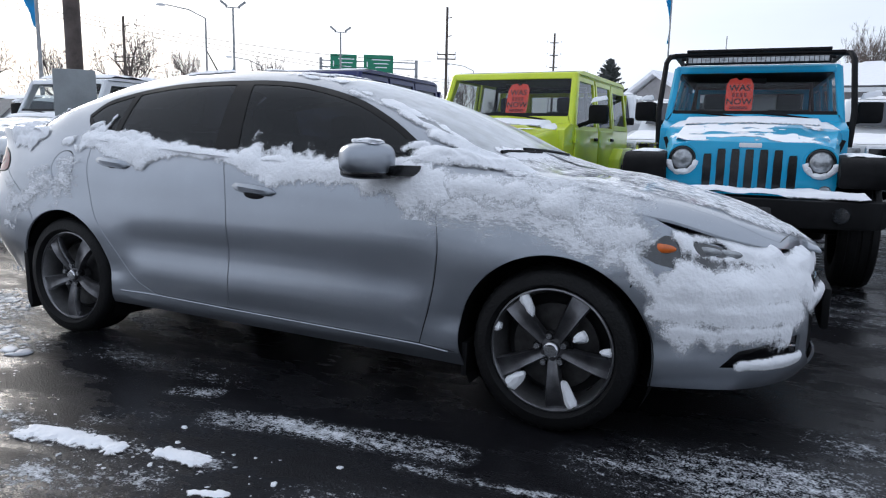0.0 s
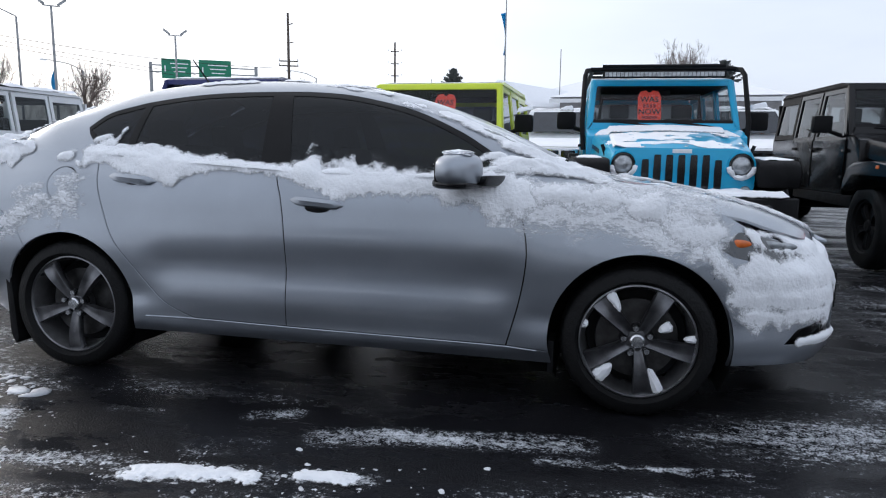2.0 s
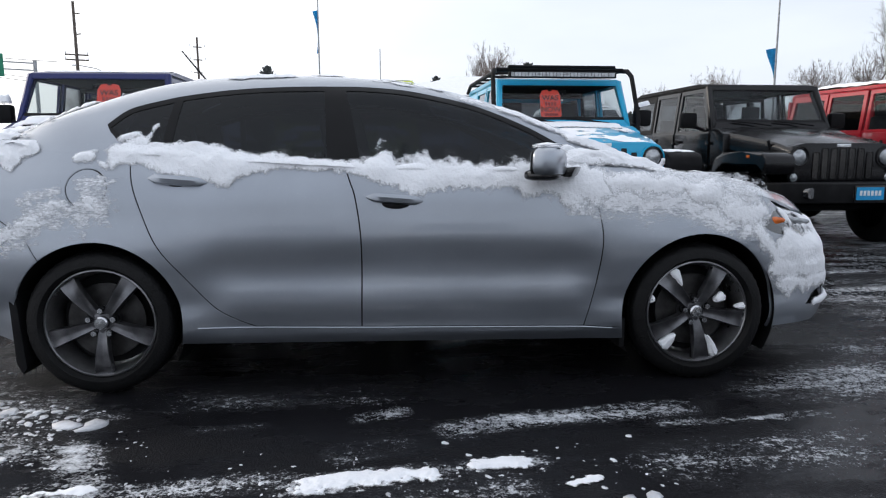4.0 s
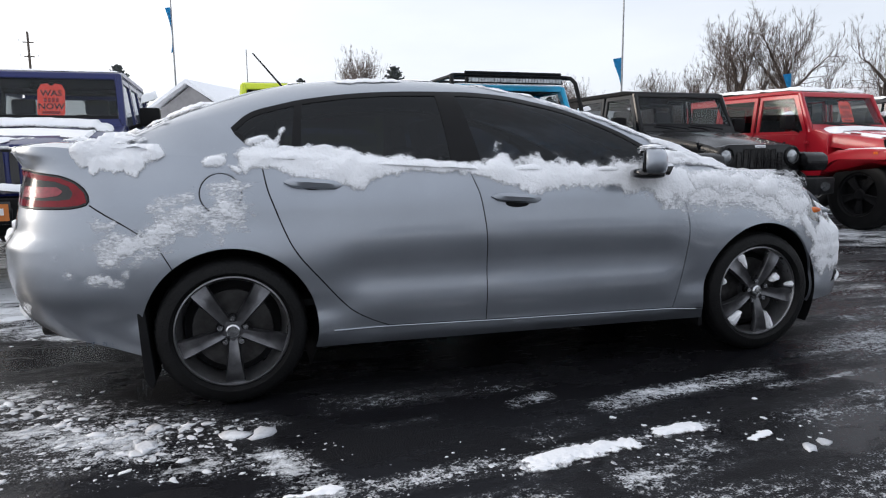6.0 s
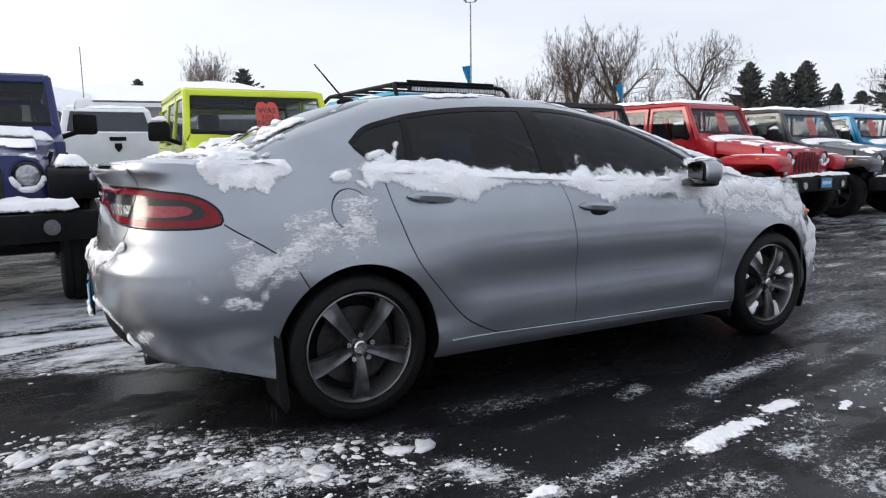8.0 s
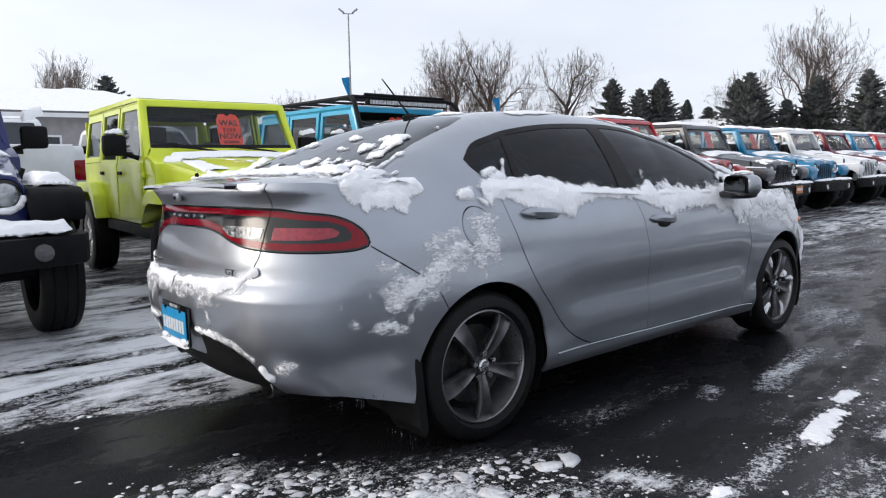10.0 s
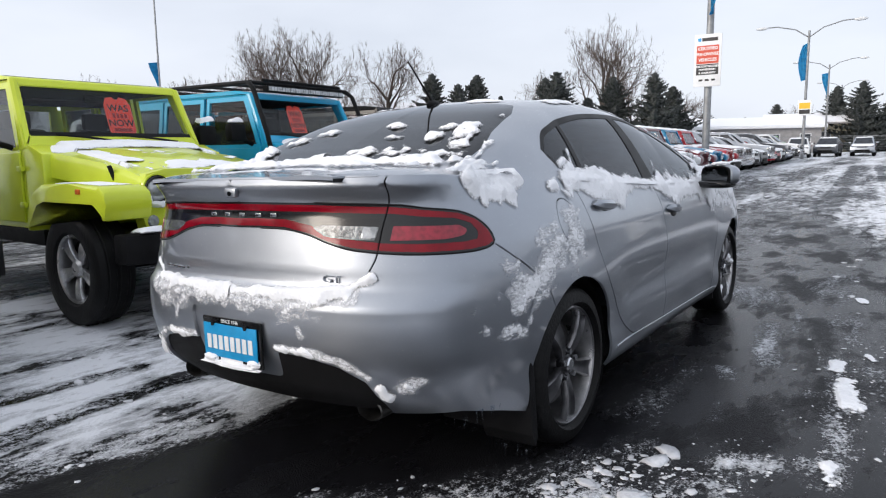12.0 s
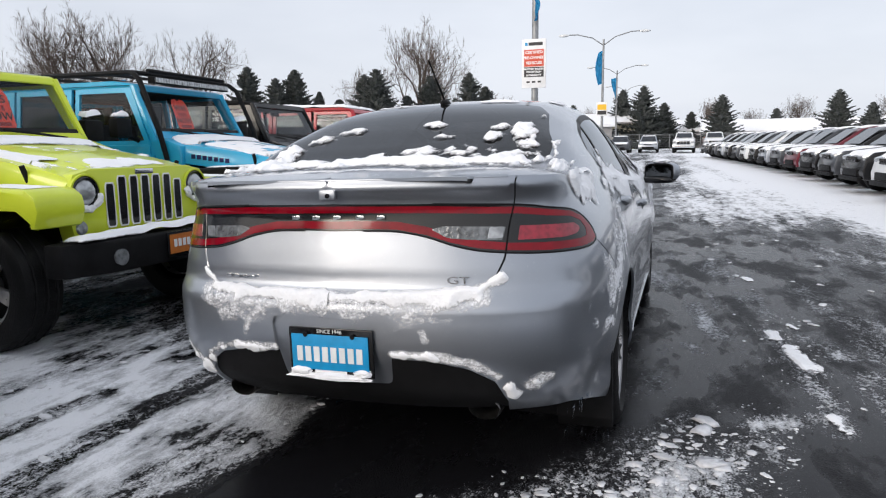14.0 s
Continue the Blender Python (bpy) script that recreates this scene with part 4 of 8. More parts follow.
sedan = thing("sedan", "silver four-door sedan dusted with snow on wet asphalt", "car")
LEAN = Matrix.Translation((0, -.855, .318)) @ Matrix.Rotation(radians(-1.3), 4, "X") @ Matrix.Translation((0, .855, -.318))
sedan.matrix_basis = LEAN
ARCH_R, ARCH_F = .365, .372
WHEEL_R = .322

# outlines in side view (x, z) below the belt
REAR_DOOR_EDGE = spline([(.150, 1.06), (.163, .968), (.185, .884), (.268, .676), (.385, .526), (.50, .397), (.60, .335), (.68, .302)], 40)
MID_EDGE = spline([(1.085, 1.0), (1.103, .94), (1.127, .863), (1.15, .661), (1.146, .292)], 30)
FRONT_DOOR_EDGE = spline([(2.20, .975), (2.205, .866), (2.232, .721), (2.232, .615), (2.205, .454), (2.157, .275)], 30)
SILL_EDGE = np.array([(.68, .302), (1.2, .290), (2.157, .275), (2.33, .262)])


def to_s(pts):
    pts = np.asarray(pts, float)
    return np.stack([x2s(pts[:, 0]), pts[:, 1]], 1)


def arch_line(cx, r):
    a = np.linspace(radians(-38), radians(218), 60)
    return np.stack([cx + r * np.cos(a), .322 + r * np.sin(a)], 1)


LAMP = np.array([(0, .948), (rear_y2s(.12), .950), (rear_y2s(.26), .947), (rear_y2s(.36), .930), (rear_y2s(.44), .903), (rear_y2s(.52), .884), (rear_y2s(.62), .874), (rear_y2s(.72), .868),
                 (x2s(-.66), .866), (x2s(-.57), .874), (x2s(-.535), .892), (x2s(-.55), .935), (x2s(-.60), .972), (x2s(-.68), .997), (rear_y2s(.75), 1.012), (rear_y2s(.66), 1.026), (rear_y2s(.4), 1.036), (0, 1.039)])
LAMP_IN = np.array([(0, .980), (rear_y2s(.12), .982), (rear_y2s(.27), .979), (rear_y2s(.37), .962), (rear_y2s(.45), .935), (rear_y2s(.53), .915), (rear_y2s(.62), .905), (rear_y2s(.72), .900),
                    (x2s(-.68), .898), (x2s(-.62), .903), (x2s(-.605), .925), (x2s(-.63), .955), (x2s(-.70), .975), (rear_y2s(.74), .985), (rear_y2s(.66), .997), (rear_y2s(.4), 1.006), (0, 1.009)])
LAMP_RED = LAMP + np.array([(0, .007)] * 9 + [(-.008, .004), (-.009, 0), (-.006, -.006)] + [(0, -.007)] * 6)
BULB = np.array([(rear_y2s(.555), .921), (rear_y2s(.60), .920), (rear_y2s(.612), .955), (rear_y2s(.568), .956)])
REVERSE = np.array([(rear_y2s(.385), .953), (rear_y2s(.43), .925), (rear_y2s(.50), .918), (rear_y2s(.60), .914), (rear_y2s(.617), .957), (rear_y2s(.42), .963)])
LENS = np.array([(rear_y2s(.645), .913), (x2s(-.75), .911), (x2s(-.68), .918), (x2s(-.655), .935), (x2s(-.69), .952), (rear_y2s(.658), .958)])
LID_EDGE = np.array([(rear_y2s(.668), 1.12), (rear_y2s(.655), 1.04), (rear_y2s(.625), .95), (rear_y2s(.597), .86), (rear_y2s(.562), .805), (rear_y2s(.52), .754), (rear_y2s(.45), .727), (rear_y2s(.2), .719), (0, .717)])
REAR_SEAM = to_s([(-.535, .880), (-.40, .795), (-.28, .712), (-.22, .60)])
DIFFUSER = np.array([(0, .535), (rear_y2s(.2), .535), (rear_y2s(.36), .528), (rear_y2s(.47), .505), (rear_y2s(.56), .455), (rear_y2s(.62), .37), (rear_y2s(.64), .20), (0, .20)])
RECESS = np.array([(0, .665), (rear_y2s(.215), .660), (rear_y2s(.225), .635), (rear_y2s(.205), .44), (rear_y2s(.19), .43), (0, .427)])
HEAD = np.array([(x2s(2.98), .735), (x2s(3.12), .790), (x2s(3.30), .762), (front_y2s(.52), .700), (front_y2s(.40), .672), (front_y2s(.43), .640), (front_y2s(.58), .640), (x2s(3.22), .660), (x2s(3.07), .690)])
GRILLE = np.array([(front_y2s(.36), .655), (S_END, .665), (S_END, .575), (front_y2s(.36), .575)])
LOWER_GRILLE = np.array([(front_y2s(.40), .50), (S_END, .51), (S_END, .27), (front_y2s(.33), .27), (front_y2s(.40), .33)])
FOG = np.array([(x2s(3.29), .322), (x2s(3.35), .385), (front_y2s(.60), .418), (front_y2s(.47), .422), (front_y2s(.47), .338), (front_y2s(.58), .322)])
BUMPER_SEAM = to_s([(2.985, .60), (3.0, .64), (3.02, .70), (3.01, .735)])
FUEL = to_s([(-.02 + .085 * math.cos(a), .915 + .085 * math.sin(a)) for a in np.linspace(0, 2 * math.pi, 40)])


def bottom_line():
    xs = np.linspace(-.93, 3.6, 60)
    return np.stack([x2s(xs), np.interp(xs, [-.95, -.7, -.45, -.3, .35, 2.35, 2.99, 3.2, 3.6], [.32, .315, .27, .225, .225, .205, .235, .238, .238])], 1)


bl = bottom_line()
tops = np.linspace(0, S_END, 220)
top_x = np.interp(tops, OUT_S, OUT[:, 0])
DOM = np.vstack([[(0, .32)], bl, [(S_END, .238)], np.stack([tops, belt(top_x)], 1)[::-1]])
GAP = .0032


def build_lower(right):
    arches = [to_s(arch_line(0.0, ARCH_R)), to_s(arch_line(2.703, ARCH_F))]
    seams = [to_s(REAR_DOOR_EDGE), to_s(MID_EDGE), to_s(FRONT_DOOR_EDGE), to_s(SILL_EDGE), LID_EDGE, REAR_SEAM, BUMPER_SEAM]
    if right:
        seams.append(FUEL)
    polys = [LAMP, LAMP_RED, LAMP_IN, BULB, REVERSE, LENS, DIFFUSER, RECESS, HEAD, GRILLE, LOWER_GRILLE, FOG]
    lines = [closed(a) for a in arches] + [closed(p) for p in polys]
    for sm in seams:
        d = np.gradient(resample(sm, .02), axis=0)
        nrm = np.stack([-d[:, 1], d[:, 0]], 1) / np.linalg.norm(d, axis=1, keepdims=True)
        r = resample(sm, .02)
        lines += [r + nrm * GAP, r - nrm * GAP]
    lines = [np.stack([np.clip(k[:, 0], 0, S_END), k[:, 1]], 1) for k in map(np.asarray, lines)]
    v2, tri = sheet(DOM, lines, .030)
    c = v2[tri].mean(1)
    arch = inside(c, arches[0]) | inside(c, arches[1])
    gap = np.zeros(len(c), bool)
    for sm in seams:
        gap |= line_distance(c, sm) < GAP
    lamp = inside(c, LAMP)
    reg, left = [], ~arch & (np.ones(len(c), bool))

    def take(name, mask, mat, label="", push=0.0):
        nonlocal left
        k = mask & left
        left = left & ~mask
        reg.append((name, k, mat, label, push))
    sx = np.interp(c[:, 0], OUT_S, OUT[:, 0])
    take("fog_recess", inside(c, FOG), M["gloss_black"], "black fog lamp recess", -.035)
    take("lower_grille", inside(c, LOWER_GRILLE), M["plastic"], "black lower grille", -.03)
    take("grille", inside(c, GRILLE), M["gloss_black"], "black crossbar grille", -.02)
    take("headlight", inside(c, HEAD), M["lamp_dark"], "smoked headlight lens", .002)
    take("reversing_bulb", inside(c, BULB) & ~gap, M["lamp_clear"], "bright end of the reversing light", .004)
    take("reversing_light", inside(c, REVERSE) & ~gap, M["lamp_smoke"], "smoky clear reversing light", .004)
    take("tail_light_lens", inside(c, LENS) & ~gap, M["tail_pink"], "bright red tail light lens", .004)
    take("tail_light_panel", inside(c, LAMP_IN) & ~gap, M["gloss_black"], "gloss black tail light panel", .002)
    take("lamp_surround", lamp & ~inside(c, LAMP_RED) & ~gap, M["gloss_black"], "black surround of the tail light", .002)
    take("tail_light", lamp & ~gap, M["tail_red"], "red full-width tail light", .003)
    take("plate_recess", inside(c, RECESS), M["silver"], "", -.0118)
    take("seam", gap, M["seal"], "dark shut line", -.006)
    take("diffuser", inside(c, DIFFUSER), M["plastic"], "black plastic diffuser", -.012)
    lid = inside(c, np.vstack([LID_EDGE, [(0, .717), (0, 1.2), (rear_y2s(.668), 1.2)]]))
    take("boot_lid", lid, M["silver"])
    below = c[:, 1] < np.interp(sx, SILL_EDGE[:, 0], SILL_EDGE[:, 1])
    rear_x = np.interp(-c[:, 1], -REAR_DOOR_EDGE[:, 1], REAR_DOOR_EDGE[:, 0])
    mid_x = np.interp(-c[:, 1], -MID_EDGE[:, 1], MID_EDGE[:, 0])
    front_x = np.interp(-c[:, 1], -FRONT_DOOR_EDGE[:, 1], FRONT_DOOR_EDGE[:, 0])
    take("sill", below & (sx > .3) & (sx < 2.4), M["silver"])
    take("rear_door", (sx > rear_x) & (sx < mid_x), M["silver"])
    take("front_door", (sx > mid_x) & (sx < front_x), M["silver"])
    seam_x = np.interp(-c[:, 1], -np.array([.88, .795, .712, .60]), np.array([-.535, -.40, -.28, -.22]))
    take("rear_bumper", (sx < seam_x) & (c[:, 1] < .872) | (sx < -.55), M["silver"])
    if right:
        take("fuel_flap", inside(c, FUEL), M["silver"])
    take("rear_wing", sx < 1.0, M["silver"])
    take("front_wing", (sx < 2.985) | ((c[:, 1] > .735) & (sx < 3.25)), M["silver"])
    take("front_bumper", np.ones(len(c), bool), M["silver"])
    return panels(lower, v2, tri, reg, right, sedan)


WINDOW_TOP = [(.03, 1.195), (.116, 1.265), (.25, 1.305), (.361, 1.330), (.559, 1.357), (.759, 1.371), (.989, 1.376), (1.196, 1.374), (1.407, 1.352), (1.677, 1.288), (1.898, 1.195), (2.03, 1.12), (2.12, 1.06)]
WINDOW_LOW = [(2.14, 1.01), (1.957, .992), (1.5, .998), (.931, 1.013), (.449, 1.050), (.30, 1.066), (.12, 1.105), (.05, 1.16)]


def build_upper(right):
    frame_top = spline(WINDOW_TOP, 60)
    dlo = np.vstack([frame_top, spline(WINDOW_LOW, 40)])
    # glass is the opening less its black border
    def shrink(poly, d):
        t = np.gradient(closed(poly)[:-1], axis=0)
        n = np.stack([-t[:, 1], t[:, 0]], 1) / np.maximum(np.linalg.norm(t, axis=1, keepdims=True), 1e-9)
        a = poly + n * d
        b = poly - n * d
        return a if inside(a, poly).mean() > inside(b, poly).mean() else b
    border = shrink(dlo, .022)
    quarter_bar = [(.275, 1.02), (.315, 1.02), (.365, 1.40), (.335, 1.40)]
    b_pillar = [(1.005, .97), (1.155, .97), (1.062, 1.40), (.975, 1.40)]
    top_line = np.array([(x, 1.0) for x in np.linspace(-.93, 3.6, 120)])
    dom = np.vstack([[(x, 0) for x in np.linspace(-.93, 3.62, 160)], top_line[::-1]])
    screen = xy2v([(1.50, 0), (1.50, .30), (1.53, .50), (1.56, .575), (1.80, .615), (2.10, .67), (2.36, .705), (2.40, .67), (2.44, .40), (2.46, 0)])
    back_glass = xy2v([(.27, 0), (.265, .28), (.235, .49), (.10, .555), (-.15, .60), (-.36, .635), (-.43, .60), (-.475, .40), (-.49, 0)])
    hood = xy2v([(2.49, 0), (2.47, .40), (2.42, .69), (2.55, .735), (2.8, .72), (3.1, .64), (3.3, .55), (3.46, .40), (3.52, 0)])
    lid = xy2v([(-.93, .665), (-.80, .672), (-.66, .668), (-.60, .60), (-.535, .35), (-.53, 0)])
    vd, vb, vq, vp = xz2v(dlo), xz2v(border), xz2v(quarter_bar), xz2v(b_pillar)
    lines = [closed(k) for k in (vd, vb, screen, back_glass)] + [vq[[0, 3]], vq[[1, 2]], vp[[0, 3]], vp[[1, 2]]]
    for sm in (hood, lid):
        r = resample(sm, .03)
        d = np.gradient(r, axis=0)
        n = np.stack([-d[:, 1], d[:, 0]], 1) / np.linalg.norm(d, axis=1, keepdims=True)
        lines += [r + n * GAP, r - n * GAP]
    lines = [np.stack([np.clip(k[:, 0], -.93, 3.62), np.clip(k[:, 1], 0, 1)], 1) for k in lines]
    v2, tri = sheet(dom, lines, .030, aspect=1.0)
    c = v2[tri].mean(1)
    left = np.ones(len(c), bool)
    reg = []

    def take(name, mask, mat, label="", push=0.0):
        nonlocal left
        k = mask & left
        left = left & ~mask
        reg.append((name, k, mat, label, push))
    bars = inside(c, vq) | inside(c, vp)
    seam = (line_distance(c, hood) < GAP) | (line_distance(c, lid) < GAP)
    glass_in = inside(c, vb) & ~bars
    take("quarter_window", glass_in & (c[:, 0] < .34) & ~inside(c, vq) & (c[:, 0] < np.interp(c[:, 1], vq[[0, 3], 1], vq[[0, 3], 0])), M["tinted"], "small dark tinted quarter window", -.004)
    take("rear_window", glass_in & (c[:, 0] < 1.07), M["tinted"], "dark tinted side window", -.004)
    take("front_window", glass_in, M["tinted"], "dark tinted side window", -.004)
    take("window_trim", inside(c, vd), M["seal"], "black window trim", -.001)
    take("windscreen", inside(c, np.vstack([screen, [(2.46, 1.05), (1.50, 1.05)]])), M["frosted"], "snow-misted windscreen", .0)
    take("back_window", inside(c, np.vstack([back_glass, [(-.49, 1.05), (.27, 1.05)]])), M["misted"], "dark tinted rear window", .0)
    take("seam", seam, M["seal"], "dark shut line", -.006)
    take("bonnet", inside(c, np.vstack([hood, [(3.52, 1.05), (2.49, 1.05)]])), M["silver"])
    take("boot_lid", inside(c, np.vstack([[(-.95, xy2v([(-.93, .665)])[0, 1])], lid, [(-.53, 1.05), (-.95, 1.05)]])), M["silver"])
    take("cowl", (c[:, 0] > 2.40) & (c[:, 0] < 2.51) & (c[:, 1] > xy2v([(2.45, .70)])[0, 1]), M["plastic"], "black cowl below the windscreen", -.004)
    take("roof", (c[:, 0] > -.2) & (c[:, 0] < 1.7) & (c[:, 1] > .5), M["silver"])
    take("pillar", np.ones(len(c), bool) & (c[:, 0] < 2.45), M["silver"])
    take("front_wing", np.ones(len(c), bool), M["silver"])
    return panels(upper, v2, tri, reg, right, sedan)


for right in (True, False):
    build_lower(right)
    build_upper(right)

def spoke_bm(r_in, r_out, w_in, w_out, face, depth):
    """One tapered, gently hollowed wheel spoke pointing along +z, its face towards -y."""
    bm = bmesh.new()
    rows = []
    for k in range(7):
        f = k / 6
        r = r_in + (r_out - r_in) * f
        w = w_in + (w_out - w_in) * f ** 1.2
        y = face + .022 * (1 - f) ** 2 - .006 * math.sin(f * math.pi) + .010 * f ** 6
        rows.append([bm.verts.new(p) for p in ((-w, y + depth, r), (-w, y + .010, r), (-w + .006, y, r), (-w * .25, y + .006, r), (w * .25, y + .006, r), (w - .006, y, r), (w, y + .010, r), (w, y + depth, r))])
    for a, b in zip(rows, rows[1:]):
        for i in range(7):
            bm.faces.new((a[i], a[i + 1], b[i + 1], b[i]))
        bm.faces.new((a[7], a[0], b[0], b[7]))
    bm.faces.new(rows[0])
    bm.faces.new(rows[-1][::-1])
    return bm


def tread_bm(radius, width, seg=96, notch=0.006, side=0.62):
    """A tyre whose tread is cut by grooves, turned about y."""
    bm = bmesh.new()
    h = width / 2
    prof = [(radius * side, h * .72), (radius * side * 1.06, h * .98), (radius * .80, h * 1.06), (radius * .90, h * 1.02), (radius * .955, h * .93), (radius * .985, h * .80),
            (radius, h * .62), (radius - notch, h * .58), (radius - notch, h * .50), (radius, h * .46), (radius, h * .12), (radius - notch, h * .08), (radius - notch, -h * .08), (radius, -h * .12),
            (radius, -h * .46), (radius - notch, -h * .50), (radius - notch, -h * .58), (radius, -h * .62), (radius * .985, -h * .80), (radius * .955, -h * .93), (radius * .90, -h * 1.02),
            (radius * .80, -h * 1.06), (radius * side * 1.06, -h * .98), (radius * side, -h * .72)]
    rings = lathe_bm(bm, prof, seg)
    for j in (5, 6, 9, 10, 13, 14, 17, 18):
        for k in range(0, seg, 2):
            v = rings[j][k]
            d = Vector((v.co.x, 0, v.co.z)).normalized()
            v.co -= d * notch * .8
    return bm


def road_wheel(parent, x, y, turn, snowy, side):
    """A five-spoke alloy wheel. side -1: its face looks to -y."""
    wh = new("wheel")
    wh.parent = parent
    wh.matrix_basis = pose(x, y, WHEEL_R, 0, 0, 0 if side < 0 else 180)
    part("tyre", tread_bm(WHEEL_R, .225, side=.735), M["rubber"], wh, "low-profile black tyre", smooth=True)
    bm = bmesh.new()
    lathe_bm(bm, [(.243, -.088), (.241, -.098), (.235, -.100), (.231, -.094)], 64)
    rim = part("rim", bm, M["lip"], wh, "grey machined rim lip", smooth=True)
    bm = bmesh.new()
    lathe_bm(bm, [(.231, -.094), (.222, -.060), (.214, -.02), (.210, .07), (.222, .09)], 64)
    part("barrel", bm, M["machined"], rim, "grey rim barrel", smooth=True)
    bm = bmesh.new()
    lathe_bm(bm, [(.0, -.020), (.17, -.018), (.172, -.006), (.0, -.004)], 48)
    part("brake_disc", bm, M["steel"], wh, smooth=True)
    bm = bmesh.new()
    lathe_bm(bm, [(.0, .03), (.207, .03), (.207, .05), (.0, .05)], 32)
    part("wheel_back", bm, M["plastic"], wh, smooth=True)
    for k in range(5):
        sp = part("spoke", spoke_bm(.035, .231, .023, .044, -.098, .03), M["alloy"], wh, "dark grey alloy spoke", smooth=True)
        sp.matrix_basis = pose(0, 0, 0, 0, turn + 72 * k, 0)
    bm = bmesh.new()
    lathe_bm(bm, [(.0, -.094), (.024, -.093), (.031, -.088), (.033, -.075), (.060, -.072), (.068, -.060), (.068, -.02)], 32)
    part("hub", bm, M["alloy"], wh, smooth=True)
    bm = bmesh.new()
    lathe_bm(bm, [(.0, -.0995), (.024, -.0985), (.030, -.093)], 24)
    part("centre_cap", bm, M["chrome"], wh, "chrome centre cap", smooth=True)
    for k in range(5):
        a = radians(turn + 36 + 72 * k)
        tube("wheel_nut", (.056 * math.sin(a), -.066, .056 * math.cos(a)), (.056 * math.sin(a), -.097, .056 * math.cos(a)), .0125, M["chrome"], wh, seg=6)
        # raised black ring: its colour stands for the shade in the nut's pocket
        bm = bmesh.new()
        lathe_bm(bm, [(.0135, -.004), (.0140, -.010), (.0185, -.010), (.0200, .004)], 14)
        bmesh.ops.transform(bm, matrix=Matrix.Translation((.056 * math.sin(a), -.068, .056 * math.cos(a))), verts=bm.verts)
        part("nut_pocket_shade", bm, M["seal"], wh, "black ring painted as the shaded pocket round a wheel nut", smooth=True)
    if snowy:
        rng = random.Random(4)
        for k, (ang, r0, r1, tw) in enumerate(((-31, .15, .232, .020), (60, .10, .15, .020), (84, .19, .232, .014), (-136, .15, .232, .026), (155, .13, .228, .019), (-74, .212, .233, .018))):
            bm = bmesh.new()
            bmesh.ops.create_icosphere(bm, subdivisions=3, radius=1)
            for v in bm.verts:
                v.co.z, v.co.x = math.copysign(abs(v.co.z) ** .6, v.co.z), v.co.x * (1 + .6 * v.co.z)
                v.co *= 1 + .22 * noise.noise(v.co * 2.3 + Vector((k * 5, 0, 0))) + .16 * noise.noise(v.co * 6)
            a = radians(ang)
            m = Matrix.Rotation(a, 4, "Y") @ Matrix.Translation((0, -.084, (r0 + r1) / 2)) @ Matrix.Diagonal((tw, .024, (r1 - r0) * .58, 1))
            bmesh.ops.transform(bm, matrix=m, verts=bm.verts)
            part("packed_snow", bm, M["snow"], wh, "snow packed between the spokes", smooth=True)
    return wh


for wx, snowy, turn in ((0.0, False, 180), (2.703, True, 172)):
    for side in (-1, 1):
        road_wheel(sedan, wx, side * .765, turn, snowy and side < 0, side)
        bm = bmesh.new()
        r = ARCH_R if wx < 1 else ARCH_F
        ring = []
        for k in range(41):
            a = radians(-30 + 240 * k / 40)
            ring.append([bm.verts.new((wx + rr * math.cos(a), side * w, .322 + rr * math.sin(a))) for rr, w in ((r + .004, .86), (r + .012, .70), (r + .010, .45), (r - .2, .44))])
        for a, b in zip(ring, ring[1:]):
            for i in range(3):
                bm.faces.new((a[i], a[i + 1], b[i + 1], b[i]))
        part("wheel_arch_liner", bm, M["plastic"], sedan, "black wheel arch liner", smooth=True)

# floor of the car, mud flaps, exhaust tips
bm = bmesh.new()
prism_bm(bm, [(-.82, .34), (-.4, .24), (.35, .20), (2.35, .19), (3.2, .19), (3.5, .26), (3.2, .42), (-.5, .42)], -.44, .44, "y")
prism_bm(bm, [(.40, .22), (2.28, .205), (2.28, .40), (.40, .40)], -.80, .80, "y")
part("underbody", bm, M["plastic"], sedan, "black underbody")
for side in (-1, 1):
    prism("mud_flap", [(-.375, .44), (-.345, .46), (-.318, .13), (-.336, .10), (-.362, .15)], side * .655, side * .872, M["plastic"], sedan, "y", .006, "black rear mud flap")
    prism("mud_flap", [(2.335, .30), (2.36, .30), (2.36, .16), (2.335, .16)], side * .70, side * .86, M["plastic"], sedan, "y", .004, "black front mud flap")
    bm = bmesh.new()
    lathe_bm(bm, [(.042, -.0), (.046, .004), (.046, .16), (.039, .16), (.039, .01)], 28, "x", closed=True)
    bmesh.ops.transform(bm, matrix=Matrix.Translation((-.815, side * .487, .328)) @ Matrix.Diagonal((1, 1.25, .85, 1)), verts=bm.verts)
    part("exhaust_tip", bm, M["exhaust"], sedan, "dark steel oval exhaust tip", smooth=True)

# door handles
for hx, hz in ((.365, .943), (1.30, .858)):
    for side in (-1, 1):
        yy = float(lower(x2s(hx), np.array(hz))[1])
        bm = bmesh.new()
        rows = []
        for k in range(9):
            f = k / 8 * 2 - 1
            h = .019 * math.sqrt(max(0, 1 - f ** 4)) + .003
            o = .030 * (1 - abs(f) ** 3) + .006
            zc_ = hz + .004 - .010 * f
            rows.append([bm.verts.new((hx + f * .125, side * (yy + w), zc_ + q)) for w, q in ((-.01, h), (o * .7, h), (o, h * .3), (o * .9, -h * .6), (o * .4, -h), (-.01, -h))])
        for a, b in zip(rows, rows[1:]):
            for i in range(5):
                bm.faces.new((a[i], a[i + 1], b[i + 1], b[i]))
        bm.faces.new(rows[0])
        bm.faces.new(rows[-1])
